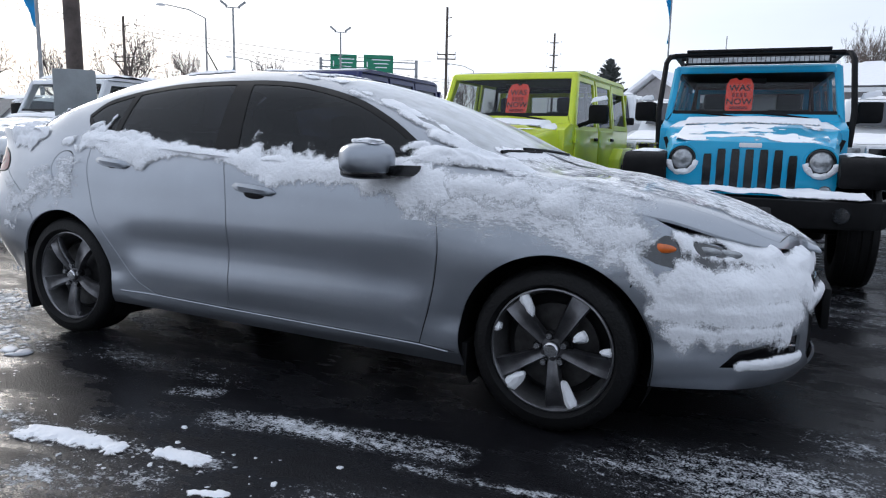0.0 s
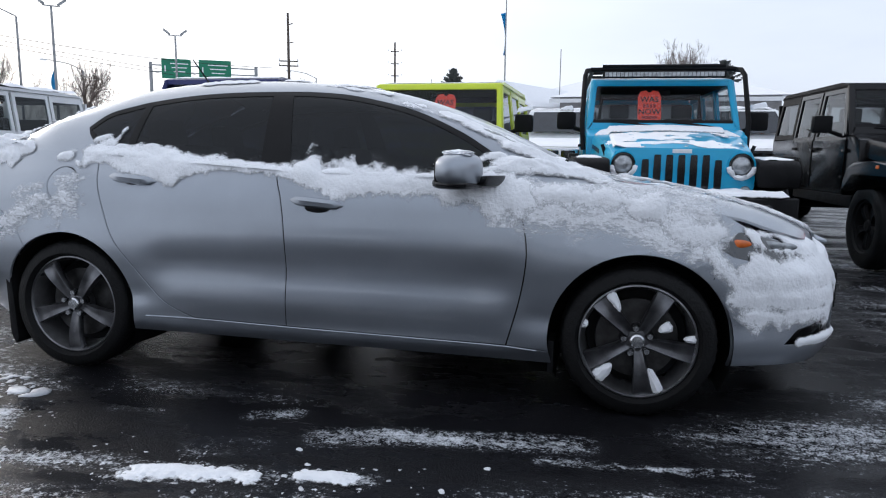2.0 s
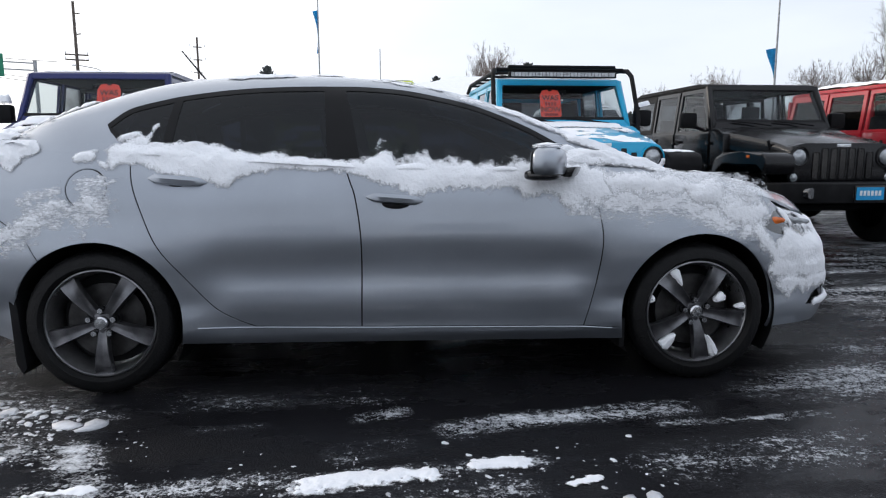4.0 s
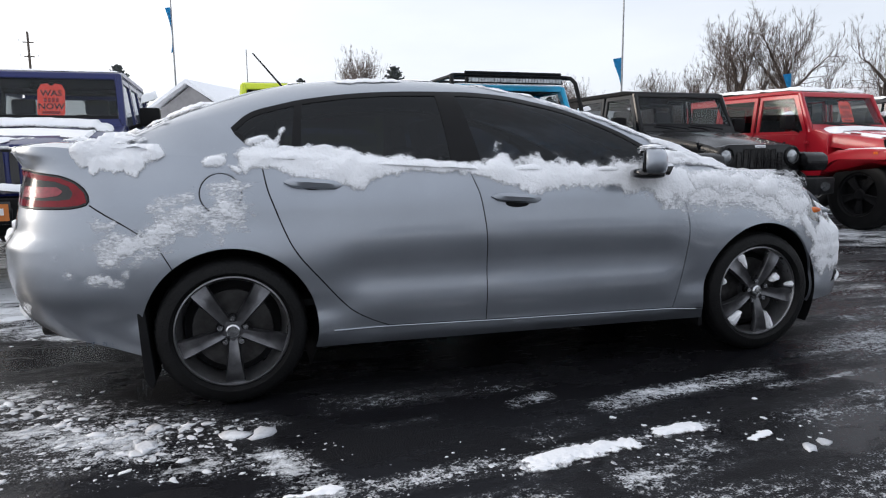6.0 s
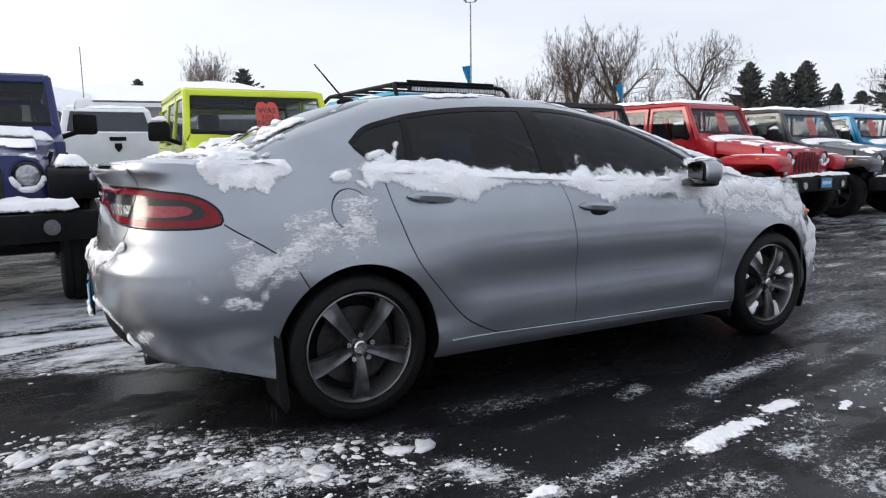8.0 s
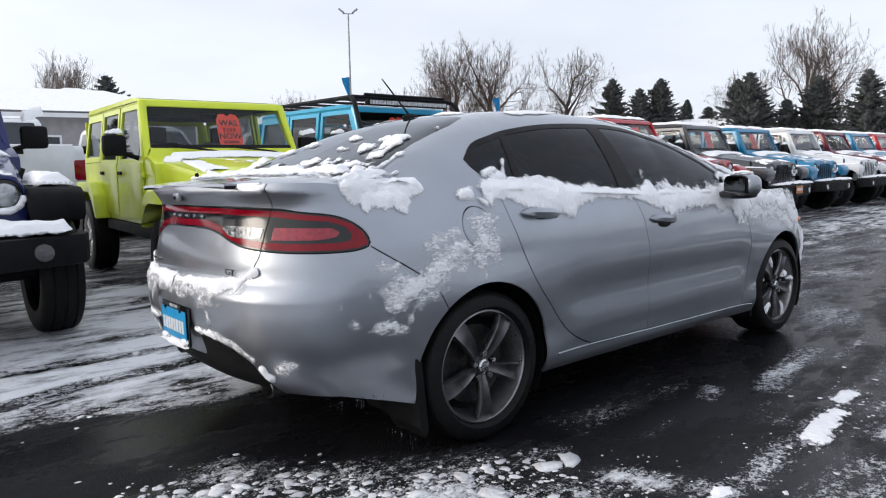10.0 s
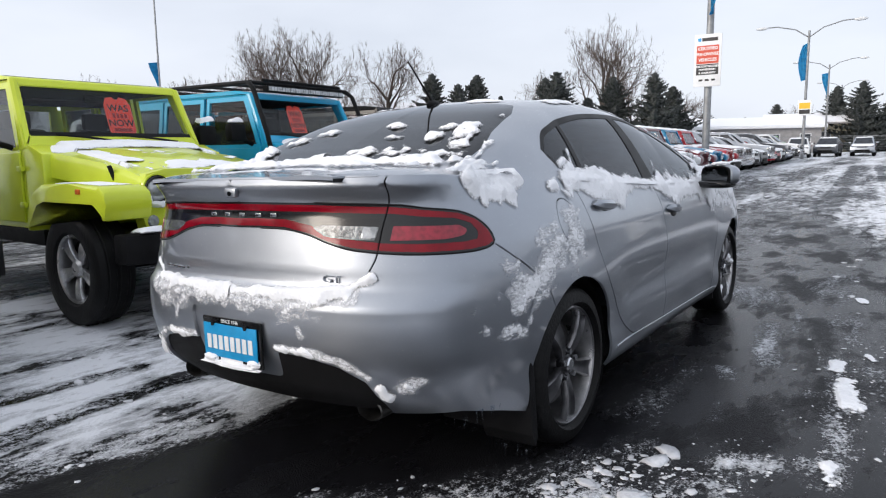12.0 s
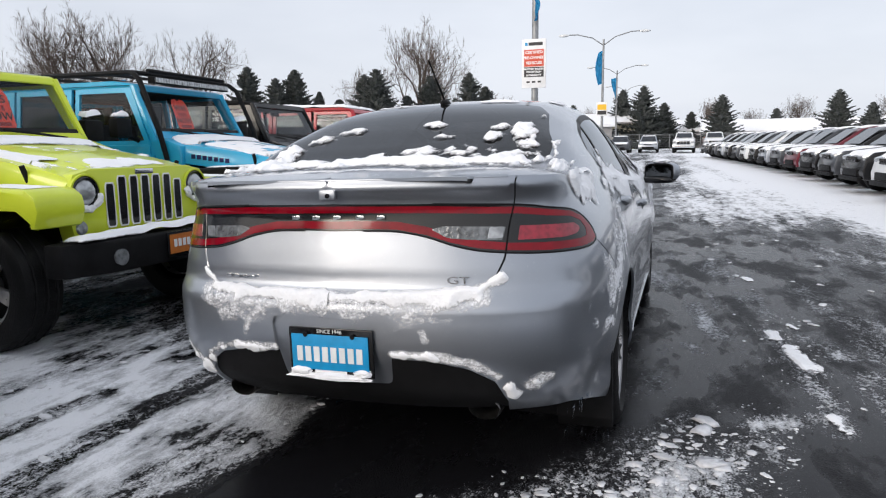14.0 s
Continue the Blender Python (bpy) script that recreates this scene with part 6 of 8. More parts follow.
for right in (True, False):
    car_snow("bumper_snow", lower, ((0, rear_y2s(.72)), (.66, .84)), .007, [
        (.025, .036, 0, .733, rear_y2s(.30), .734, rear_y2s(.50), .746), (.020, .026, rear_y2s(.50), .756, rear_y2s(.575), .80), (.022, .010, 0, .713, rear_y2s(.46), .718),
    ], "ridge of snow on the rear bumper's step", 22 + right, right=right, rough=.95, fine=30)
    car_snow("bumper_snow", lower, ((0, rear_y2s(.76)), (.58, .80)), .008, [
        (.040, .004, 0, .704, rear_y2s(.30), .706, rear_y2s(.52), .728), (.035, .003, rear_y2s(.25), .675, rear_y2s(.42), .675), (.016, .004, rear_y2s(.33), .63, rear_y2s(.34), .60),
    ], "frosty fringe below the bumper step's snow", 40 + right, right=right, rough=1.1, fine=30, cap=.26, mat=FROST)
    car_snow("bumper_snow", lower, ((0, rear_y2s(.78)), (.34, .58)), .007, [
        (.015, .018, rear_y2s(.23), .545, rear_y2s(.36), .541, rear_y2s(.47), .520), (.015, .014, rear_y2s(.50), .50, rear_y2s(.565), .455), (.030, .032, rear_y2s(.60), .43, rear_y2s(.635), .405), (.018, .016, rear_y2s(.68), .45),
    ], "crumbs of snow along the diffuser's edge", 25 + right, right=right, rough=1.3, fine=44)
    car_snow("bumper_snow", lower, ((0, rear_y2s(.80)), (.36, .60)), .008, [
        (.016, .004, rear_y2s(.22), .548, rear_y2s(.36), .552, rear_y2s(.48), .530, rear_y2s(.57), .475), (.034, .004, rear_y2s(.66), .44, rear_y2s(.72), .47),
    ], "frosty fringe along the diffuser's edge", 44 + right, right=right, rough=1.1, fine=30, cap=.40, mat=FROST)
    car_snow("roof_snow", upper, ((.2, 1.62), (.45, 1.0)), .016, [
        (.05, .014, *uxy(.55, .50, .8, .48)), (.07, .016, *uxy(.9, .20, 1.0, .35)), (.04, .012, *uxy(1.35, .52, 1.5, .50)), (.10, .006, *uxy(1.3, .1, 1.3, .4)), (.03, .010, *uxy(.33, .35, .33, .2)),
    ], "thin snow left on the sedan's roof", 30 + right, right=right)


def lump(name, c, s, seed, label, m=LEAN, sub=3, mat="snow"):
    bm = bmesh.new()
    bmesh.ops.create_icosphere(bm, subdivisions=sub, radius=1)
    for v in bm.verts:
        v.co *= 1 + .38 * noise.noise(v.co * 2.4 + Vector((seed * 3.1, seed, 0))) + .14 * noise.noise(v.co * 5 + Vector((seed, 0, 0)))
        v.co.x, v.co.y, v.co.z = v.co.x * s[0] + c[0], v.co.y * s[1] + c[1], v.co.z * s[2] + c[2]
    ob = part(name, bm, M[mat], None, "", smooth=True)
    ob.matrix_basis = m
    return tagged(ob, label, "snow", kind="stuff")


lump("mirror_snow", (1.955, -.985, 1.088), (.066, .055, .013), 2, "snow cap on the door mirror")
lump("plate_snow", (-.990, 0, .462), (.012, .150, .013), 5, "snow along the foot of the plate")
lump("plate_snow", (-.990, .11, .478), (.012, .040, .014), 6, "snow along the foot of the plate")
lump("plate_snow", (-.990, -.12, .480), (.012, .032, .013), 7, "snow along the foot of the plate")

# icicles under the sills, bumpers and arches
rng = random.Random(11)
iv, ifc = [], []


def icicle(x, y, z, length, r):
    o = len(iv)
    for k in range(5):
        a = 2 * math.pi * k / 5
        iv.append((x + r * math.cos(a), y + r * math.sin(a), z))
    iv.append((x + rng.uniform(-.003, .003), y, z - length))
    for k in range(5):
        ifc.append((o + k, o + (k + 1) % 5, o + 5))


for _ in range(46):
    x = rng.choice((rng.uniform(.45, 1.3), rng.uniform(.45, 2.3)))
    icicle(x, -.845, np.interp(x, [.4, 2.3], [.235, .215]), rng.uniform(.015, .07), rng.uniform(.0018, .0035))
for _ in range(14):
    a = radians(rng.uniform(60, 125))
    cx_, rr = rng.choice(((0, ARCH_R), (2.703, ARCH_F)))
    icicle(cx_ + rr * math.cos(a), -.895, .322 + rr * math.sin(a), rng.uniform(.015, .045), .0025)
for _ in range(12):
    icicle(rng.uniform(-.40, -.34), rng.uniform(-.86, -.68), .11, rng.uniform(.03, .09), .003)
for _ in range(16):
    x = rng.uniform(-.75, -.45)
    icicle(x, -float(lower(x2s(x), np.array(.33))[1]) + .01, .305, rng.uniform(.015, .06), .0025)
for _ in range(12):
    x = rng.uniform(3.05, 3.45)
    icicle(x, -float(lower(x2s(x), np.array(.2))[1]) + .02, .245, rng.uniform(.02, .07), .0025)
ob = mesh("icicles", iv, ifc, M["ice"])
ob.matrix_basis = LEAN
tagged(ob, "thin icicles hanging under the sedan", "icicles", kind="stuff")

# ---- off-road wagons: x forward from the grille's face, y to their left, z from the ground ----
def offroad_wheel(parent, x, y, r, width, rim_mat, side, spokes=5, spoke_label="alloy spoke", seg=60):
    wh = new("wheel")
    wh.parent = parent
    wh.matrix_basis = pose(x, y, r, 0, 0, 0 if side < 0 else 180)
    part("tyre", tread_bm(r, width, seg, .012, .60), M["rubber"], wh, "chunky black tyre", smooth=True)
    k = r * .60
    bm = bmesh.new()
    lathe_bm(bm, [(k * 1.02, -width * .36), (k, -width * .42), (k * .94, -width * .40), (k * .88, -width * .1), (k * .86, width * .3)], 40)
    part("rim", bm, rim_mat, wh, smooth=True)
    bm = bmesh.new()
    lathe_bm(bm, [(.0, -width * .06), (k * .87, -width * .04), (k * .87, width * .02), (0, width * .02)], 32)
    part("wheel_well", bm, M["plastic"], wh, smooth=True)
    for i in range(spokes):
        sp = part("spoke", spoke_bm(.03, k * .95, k * .11, k * .22, -width * .36, .03), rim_mat, wh, spoke_label, smooth=True)
        sp.matrix_basis = pose(0, 0, 0, 0, 180 + 360 / spokes * i, 0)
    bm = bmesh.new()
    lathe_bm(bm, [(0, -width * .40), (k * .20, -width * .38), (k * .27, -width * .30), (k * .27, 0)], 20)
    part("hub", bm, rim_mat, wh, smooth=True)


def snow_slab(name, x0, x1, y0, y1, top, label, m, edge=.05, high=.05, seed=0, nx=34, ny=34, holes=0.0):
    """A lumpy blanket of snow lying over a surface z = top(x, y); m places it in the world."""
    xs, ys = np.linspace(x0, x1, nx), np.linspace(y0, y1, ny)
    X, Y = np.meshgrid(xs, ys, indexing="ij")
    p = np.stack([X.ravel(), Y.ravel()], 1)
    n1, n2 = value_noise(p, 3.0, seed), value_noise(p, 11.0, seed + 5)
    border = np.minimum(np.minimum(p[:, 0] - x0, x1 - p[:, 0]) / edge, np.minimum(p[:, 1] - y0, y1 - p[:, 1]) / edge) + .35 * n1
    h = high * np.clip(border, 0, 1) ** .5 * (1 + .35 * n1 + .25 * n2) - holes * high * (.6 + 1.2 * n1 + .6 * n2)
    z = np.array([top(a, b) for a, b in p])
    v = np.stack([p[:, 0], p[:, 1], z + h], 1)
    cov = h / high * 1.1 - .10
    ok = (cov > -.28).reshape(nx, ny)
    ix = np.arange(nx * ny).reshape(nx, ny)
    keep = ok[:-1, :-1] | ok[1:, :-1] | ok[1:, 1:] | ok[:-1, 1:]
    f = np.stack([ix[:-1, :-1], ix[1:, :-1], ix[1:, 1:], ix[:-1, 1:]], -1)[keep]
    v[:, 2] = z + np.maximum(h, .003)
    used, inv = np.unique(f, return_inverse=True)
    if not len(used):
        return None
    ob = mesh(name, v[used], inv.reshape(-1, 4), CRUST)
    ob.data.attributes.new("cover", "FLOAT", "POINT").data.foreach_set("value", cov[used].astype(np.float32))
    ob.matrix_basis = m
    return tagged(ob, label, "snow", kind="stuff")


def price_tag(m, label="red price tag hanging behind a windscreen"):
    tag = thing("price_tag", label, "price tag", m @ Matrix.Diagonal((.87, .87, .87, 1)), "price tags")
    out = [(-.10, -.17), (.10, -.17), (.11, -.15), (.11, .10), (.085, .165), (.03, .18), (.012, .155), (-.012, .155), (-.03, .18), (-.085, .165), (-.11, .10), (-.11, -.15)]
    bm = bmesh.new()
    prism_bm(bm, [(a * 1.25, b * 1.1) for a, b in out], -.002, .002, "z")
    part("card", bm, M["tag_red"], tag)
    lettering("tag_text", "WAS", .10, M["black_print"], tag, pose(0, .075, .0035), .0006, .002)
    for k in range(4):
        box("tag_bar", (-.06 + .04 * k, -.005, .0035), (.028, .05, .001), M["tag_grey"], tag)
    lettering("tag_text", "NOW", .10, M["black_print"], tag, pose(0, -.085, .0035), .0006, .002)
    box("tag_bar", (0, -.155, .0035), (.18, .035, .001), M["tag_grey"], tag)


def off_roader(label, paint, x, y, yaw, lift=0.0, r=.405, top="white", rim="alloy", rack=False, bumper="plain", fenders="body", doors=4, plate=None, snow=1.0, tag=True, group="parked off-road wagons"):
    z0 = lie1(x, y)
    m = pose(x, y, z0, 0, 0, yaw)
    car = thing("off_road_suv", label, "car", m, group)
    P, L = M[paint], lift
    length = 3.95 if doors == 4 else 3.30
    rear_axle = -3.37 if doors == 4 else -2.85
    front_axle = -.42
    body_back = -length
    FP = P if fenders == "body" else M["plastic"]
    # tub and cowl
    bm = bmesh.new()
    out = [(-1.28, .62 + L), (front_axle - .55, .62 + L), (-1.02, .95 + L), (-1.02, 1.19 + L), (-1.25, 1.265 + L), (-1.36, 1.225 + L), (body_back, 1.225 + L), (body_back, .60 + L), (rear_axle - .46, .60 + L), (rear_axle - .40, .86 + L), (rear_axle - .2, .99 + L),
           (rear_axle + .2, .99 + L), (rear_axle + .42, .86 + L), (rear_axle + .50, .60 + L)]
    prism_bm(bm, out, -.775, .775, "y", .018)
    part("body", bm, P, car, smooth=True)
    # bonnet
    bm = bmesh.new()
    rows = []
    for k in range(9):
        f = k / 8
        xx = -.02 - 1.28 * f
        w = .60 + .155 * f
        zt = 1.085 + .165 * f + L - .05 * (1 - f) ** 6
        rows.append([bm.verts.new(p) for p in ((xx, -w, zt - .20), (xx, -w, zt - .06), (xx, -w + .03, zt - .018), (xx, -w * .62, zt + .006), (xx, -w * .55, zt + .022), (xx, 0, zt + .026), (xx, w * .55, zt + .022), (xx, w * .62, zt + .006), (xx, w - .03, zt - .018), (xx, w, zt - .06), (xx, w, zt - .20))])
    for a, b in zip(rows, rows[1:]):
        for i in range(10):
            bm.faces.new((a[i], a[i + 1], b[i + 1], b[i]))
    bm.faces.new(rows[0])
    part("bonnet", bm, P, car, smooth=True)
    for side in (-1, 1):
        tube("bonnet_latch", (-.30, side * .62, 1.00 + L), (-.30, side * .655, 1.10 + L), .016, M["plastic"], car, seg=8)
        box("bonnet_hinge", (-1.25, side * .42, 1.225 + L), (.10, .045, .03), M["plastic"], car, bevel=.006)
    if paint == "sky_blue":
        for side in (-1, 1):
            for k in range(7):
                xx = -.93 + .058 * k
                box("decal_bar", (xx, side * (.60 + .155 * (-.02 - xx) / 1.28 + .0015), 1.085 + .165 * (-.02 - xx) / 1.28 + L - .12), (.042, .004, .042), M["navy"], car, "dark printed bar on the bonnet side", pose(0, 0, 0, 0, 0, side * -6.9))
    # grille panel with seven slots
    gz0, gz1 = .60 + L, 1.075 + L
    bm = bmesh.new()
    prism_bm(bm, [(-.57, gz0), (.57, gz0), (.615, gz0 + .2), (.615, gz1 - .14), (.56, gz1 - .03), (.43, gz1), (-.43, gz1), (-.56, gz1 - .03), (-.615, gz1 - .14), (-.615, gz0 + .2)], -.12, .0, "x", .016)
    gr = part("grille", bm, P, car, smooth=True)
    for k in range(7):
        yy = (k - 3) * .100
        hh = .15 if abs(k - 3) < 3 else .13
        so = [(yy - .034, gz0 + .12), (yy - .026, gz0 + .10), (yy + .026, gz0 + .10), (yy + .034, gz0 + .12), (yy + .034, gz0 + .12 + 2 * hh - .02), (yy + .026, gz0 + .12 + 2 * hh), (yy - .026, gz0 + .12 + 2 * hh), (yy - .034, gz0 + .12 + 2 * hh - .02)]
        prism("grille_slot", so, -.02, .0035, M["gloss_black"], gr, "x", 0, "black grille slot")
        bm = bmesh.new()
        pipe_bm(bm, [(.004, p[0], p[1]) for p in so + so[:1]], .006, 5)
        part("slot_rim", bm, M["white_print"] if paint == "lime" else P, gr)
    for side in (-1, 1):
        lz = .931 + L
        bm = bmesh.new()
        lathe_bm(bm, [(.0, .030), (.045, .027), (.072, .014), (.082, .0)], 28, "x")
        bmesh.ops.transform(bm, matrix=Matrix.Translation((0, side * .486, lz)), verts=bm.verts)
        lamp = part("headlight", bm, M["lamp_clear"], car, "round clear headlight", smooth=True)
        bm = bmesh.new()
        lathe_bm(bm, [(.080, -.01), (.083, .012), (.092, .016), (.102, .006), (.103, -.01)], 28, "x")
        bmesh.ops.transform(bm, matrix=Matrix.Translation((0, side * .486, lz)), verts=bm.verts)
        part("headlight_bezel", bm, M["gloss_black"], lamp, "dark headlight bezel", smooth=True)
        bm = bmesh.new()
        lathe_bm(bm, [(.101, -.01), (.103, .012), (.114, .012), (.121, -.01)], 28, "x")
        bmesh.ops.transform(bm, matrix=Matrix.Translation((0, side * .486, lz)), verts=bm.verts)
        part("headlight_ring", bm, P, lamp, smooth=True)
        bm = bmesh.new()
        lathe_bm(bm, [(0, .014), (.035, .010), (.044, .0)], 18, "x")
        bmesh.ops.transform(bm, matrix=Matrix.Translation((.0, side * .53, lz - .215)), verts=bm.verts)
        part("turn_signal", bm, M["lamp_clear"], car, "round signal lamp", smooth=True)
        # front and rear fenders
        fz = .97 + L
        bm = bmesh.new()
        o = [(.10, fz - .22), (.135, fz - .12), (.12, fz - .04), (.05, fz + .005), (-.35, fz + .016), (-.74, fz + .005), (-.90, fz - .06), (-.97, fz - .16), (-1.02, fz - .34), (-.965, fz - .34), (-.91, fz - .19), (-.84, fz - .12), (-.72, fz - .085), (-.02, fz - .085), (.04, fz - .12), (.06, fz - .22)]
        prism_bm(bm, o, side * .60, side * .93, "y", .030)
        part("fender", bm, FP, car, "" if FP is P else "black plastic fender", smooth=True)
        box("side_marker", (-.20, side * .932, fz - .035), (.06, .012, .035), M["amber"], car, "amber side marker", bevel=.006)
        ra = rear_axle
        bm = bmesh.new()
        o = [(ra + .56, fz - .36), (ra + .50, fz - .10), (ra + .32, fz + .03), (ra - .30, fz + .03), (ra - .46, fz - .08), (ra - .50, fz - .30), (ra - .45, fz - .30), (ra - .42, fz - .11), (ra - .28, fz - .05), (ra + .29, fz - .05), (ra + .43, fz - .15), (ra + .51, fz - .36)]
        prism_bm(bm, o, side * .75, side * .93, "y", .022)
        part("fender", bm, FP, car, "" if FP is P else "black plastic fender", smooth=True)
        # windscreen pillar, doors, side glass
        bm = bmesh.new()
        pipe_bm(bm, [(-1.33, side * .745, 1.22 + L), (-1.58, side * .70, 1.77 + L)], .036, 8)
        part("windscreen_pillar", bm, P, car, smooth=True)
        cuts = ([(-1.36, -2.28), (-2.33, -3.05)] if doors == 4 else [(-1.36, -2.40)])
        for d0, d1 in cuts:
            front = d0 == -1.36
            lean = .25 if front else .0
            bm = bmesh.new()
            door_o = [(d0, .66 + L), (d0, 1.20 + L), (d1, 1.20 + L), (d1, .86 + L if (not front and doors == 4) else .66 + L), (d1 + .2 if (not front and doors == 4) else d1, .66 + L)]
            prism_bm(bm, door_o, side * .776, side * .797, "y", .010)
            dr = part("door", bm, P, car, smooth=True)
            box("door_handle", (d1 + .12, side * .80, 1.10 + L), (.13, .03, .035), M["plastic"], dr, bevel=.008)
            for hz in (1.08, .80):
                box("hinge", (d0 + .01, side * .795, hz + L), (.08, .03, .04), P, dr, bevel=.006)
            fr_o = [(d0, 1.20 + L), (d1, 1.20 + L), (d1, 1.76 + L), (d0 - lean, 1.76 + L)]
            gl_o = [(d0 - .05 - .02 * front, 1.24 + L), (d1 + .05, 1.24 + L), (d1 + .05, 1.71 + L), (d0 - lean - .06, 1.71 + L)]

            def inward(p, side=side, o=0.0):
                return side * (.785 - .13 * (p[1] - 1.2 - L) + o)
            bm = bmesh.new()
            va = [[bm.verts.new((p[0], inward(p, side, w), p[1])) for p in ring] for ring in (fr_o, gl_o) for w in (0.0, -.03)]
            for i in range(4):
                j = (i + 1) % 4
                for a, b in ((0, 2), (1, 3), (0, 1), (2, 3)):
                    bm.faces.new((va[a][i], va[a][j], va[b][j], va[b][i]))
            part("door_frame", bm, P, dr)
            bm = bmesh.new()
            bm.faces.new([bm.verts.new((p[0], inward(p, side, -.014), p[1])) for p in gl_o])
            part("door_glass", bm, M["clear"] if front else M["privacy"], dr, "side window")
        # hardtop side with its glass
        h0, h1 = (-3.08, body_back + .06) if doors == 4 else (-2.44, body_back + .06)
        fr_o = [(h0, 1.22 + L), (h1, 1.22 + L), (h1 + .08, 1.76 + L), (h0, 1.76 + L)]
        gl_o = [(h0 - .06, 1.28 + L), (h1 + .08, 1.28 + L), (h1 + .13, 1.68 + L), (h0 - .06, 1.68 + L)]
        bm = bmesh.new()
        va = [[bm.verts.new((p[0], side * (.785 - .13 * (p[1] - 1.2 - L) + w), p[1])) for p in ring] for ring in (fr_o, gl_o) for w in (0.0, -.03)]
        for i in range(4):
            j = (i + 1) % 4
            for a, b in ((0, 2), (1, 3), (0, 1), (2, 3)):
                bm.faces.new((va[a][i], va[a][j], va[b][j], va[b][i]))
        TP = P if top == "body" else M["plastic"]
        part("hardtop_side", bm, TP, car)
        bm = bmesh.new()
        bm.faces.new([bm.verts.new((p[0], side * (.771 - .13 * (p[1] - 1.2 - L)), p[1])) for p in gl_o])
        part("rear_side_glass", bm, M["privacy"], car, "dark rear side window")
        # mirror
        bm = bmesh.new()
        box_bm(bm, -1.52, side * .98, 1.36 + L, .11, .20, .19, bevel=.035)
        mi = part("door_mirror", bm, M["plastic"], car, "square black door mirror", smooth=True)
        tube("mirror_arm", (-1.50, side * .78, 1.24 + L), (-1.50, side * .94, 1.30 + L), .022, M["plastic"], mi, seg=8)
        for ax in (front_axle, rear_axle):
            offroad_wheel(car, ax, side * .79, r, .26, M[rim], side)
        bm = bmesh.new()
        prism_bm(bm, [(-1.05, .50 + L), (rear_axle + .52, .50 + L), (rear_axle + .52, .60 + L), (-1.05, .62 + L)], side * .66, side * .80, "y", .01)
        part("sill", bm, M["plastic"], car, smooth=True)
    # windscreen frame and glass
    bm = bmesh.new()
    a = [(-1.29, y_, 1.235 + L) for y_ in (-.768, .768)] + [(-1.565, y_, 1.785 + L) for y_ in (.722, -.722)]
    g = [(-1.337, y_, 1.332 + L) for y_ in (-.709, .709)] + [(-1.538, y_, 1.728 + L) for y_ in (.667, -.667)]
    va = [[bm.verts.new((p[0] + w, p[1], p[2])) for p in ring] for ring in (a, g) for w in (0.0, -.045)]
    for i in range(4):
        j = (i + 1) % 4
        for q, b in ((0, 2), (1, 3), (0, 1), (2, 3)):
            bm.faces.new((va[q][i], va[q][j], va[b][j], va[b][i]))
    bmesh.ops.bevel(bm, geom=bm.edges[:], offset=.008, segments=2, affect="EDGES")
    part("windscreen_frame", bm, P, car, smooth=True)
    bm = bmesh.new()
    bm.faces.new([bm.verts.new((p[0] - .02, p[1], p[2])) for p in g])
    part("windscreen", bm, M["screen"], car, "windscreen glass")
    bm = bmesh.new()
    gg = [(g[0][0] - .012, -.705, 1.332 + L), (g[0][0] - .012, .705, 1.332 + L), (g[0][0] - .030, .70, 1.365 + L), (g[0][0] - .030, -.70, 1.365 + L)]
    bm.faces.new([bm.verts.new(p) for p in gg])
    part("windscreen_border", bm, M["seal"], car)
    for y0, y1 in ((.50, .02), (-.05, -.52)):
        bm = bmesh.new()
        pipe_bm(bm, [(-1.25, y0, 1.29 + L), (-1.30, (y0 + y1) / 2, 1.325 + L), (-1.315, y1, 1.345 + L)], .011, 6)
        part("wiper", bm, M["plastic"], car, smooth=True)
    # roof
    bm = bmesh.new()
    prism_bm(bm, [(-1.57, 1.755 + L), (-1.59, 1.80 + L), (-1.80, 1.825 + L), (body_back + .25, 1.825 + L), (body_back + .10, 1.80 + L), (body_back + .08, 1.755 + L)], -.722, .722, "y", .028)
    roof = part("roof", bm, TP, car, smooth=True)
    # back wall with glass, floor, seats
    bm = bmesh.new()
    w = body_back + .05
    for y0, y1, z_0, z_1 in ((-.74, .74, 1.2, 1.30), (-.68, .68, 1.68, 1.78), (-.74, -.60, 1.28, 1.70), (.60, .74, 1.28, 1.70)):
        box_bm(bm, w, (y0 + y1) / 2, (z_0 + z_1) / 2 + L, .04, y1 - y0, z_1 - z_0)
    part("tailgate_frame", bm, TP, car)
    bm = bmesh.new()
    bm.faces.new([bm.verts.new((w, y_, z_ + L)) for y_, z_ in ((-.60, 1.30), (.60, 1.30), (.60, 1.68), (-.60, 1.68))])
    part("back_glass", bm, M["privacy"], car, "dark rear window")
    box("cabin_lining", ((body_back - 1.62) / 2, 0, 1.2335 + L), (-1.62 - body_back - .12, 1.49, .010), M["interior"], car, "charcoal cabin lining")
    box("headliner", ((body_back - 1.60) / 2, 0, 1.744 + L), (-1.60 - body_back - .16, 1.36, .018), M["interior"], car, "charcoal headliner")
    for sy in (-.36, .36):
        bm = bmesh.new()
        box_bm(bm, -2.35, sy, 1.15 + L, .14, .46, .55, pose(0, 0, 0, 0, -12, 0), bevel=.05)
        box_bm(bm, -2.43, sy, 1.50 + L, .09, .24, .17, bevel=.04)
        part("seat", bm, M["interior"], car, smooth=True)
    if doors == 4:
        bm = bmesh.new()
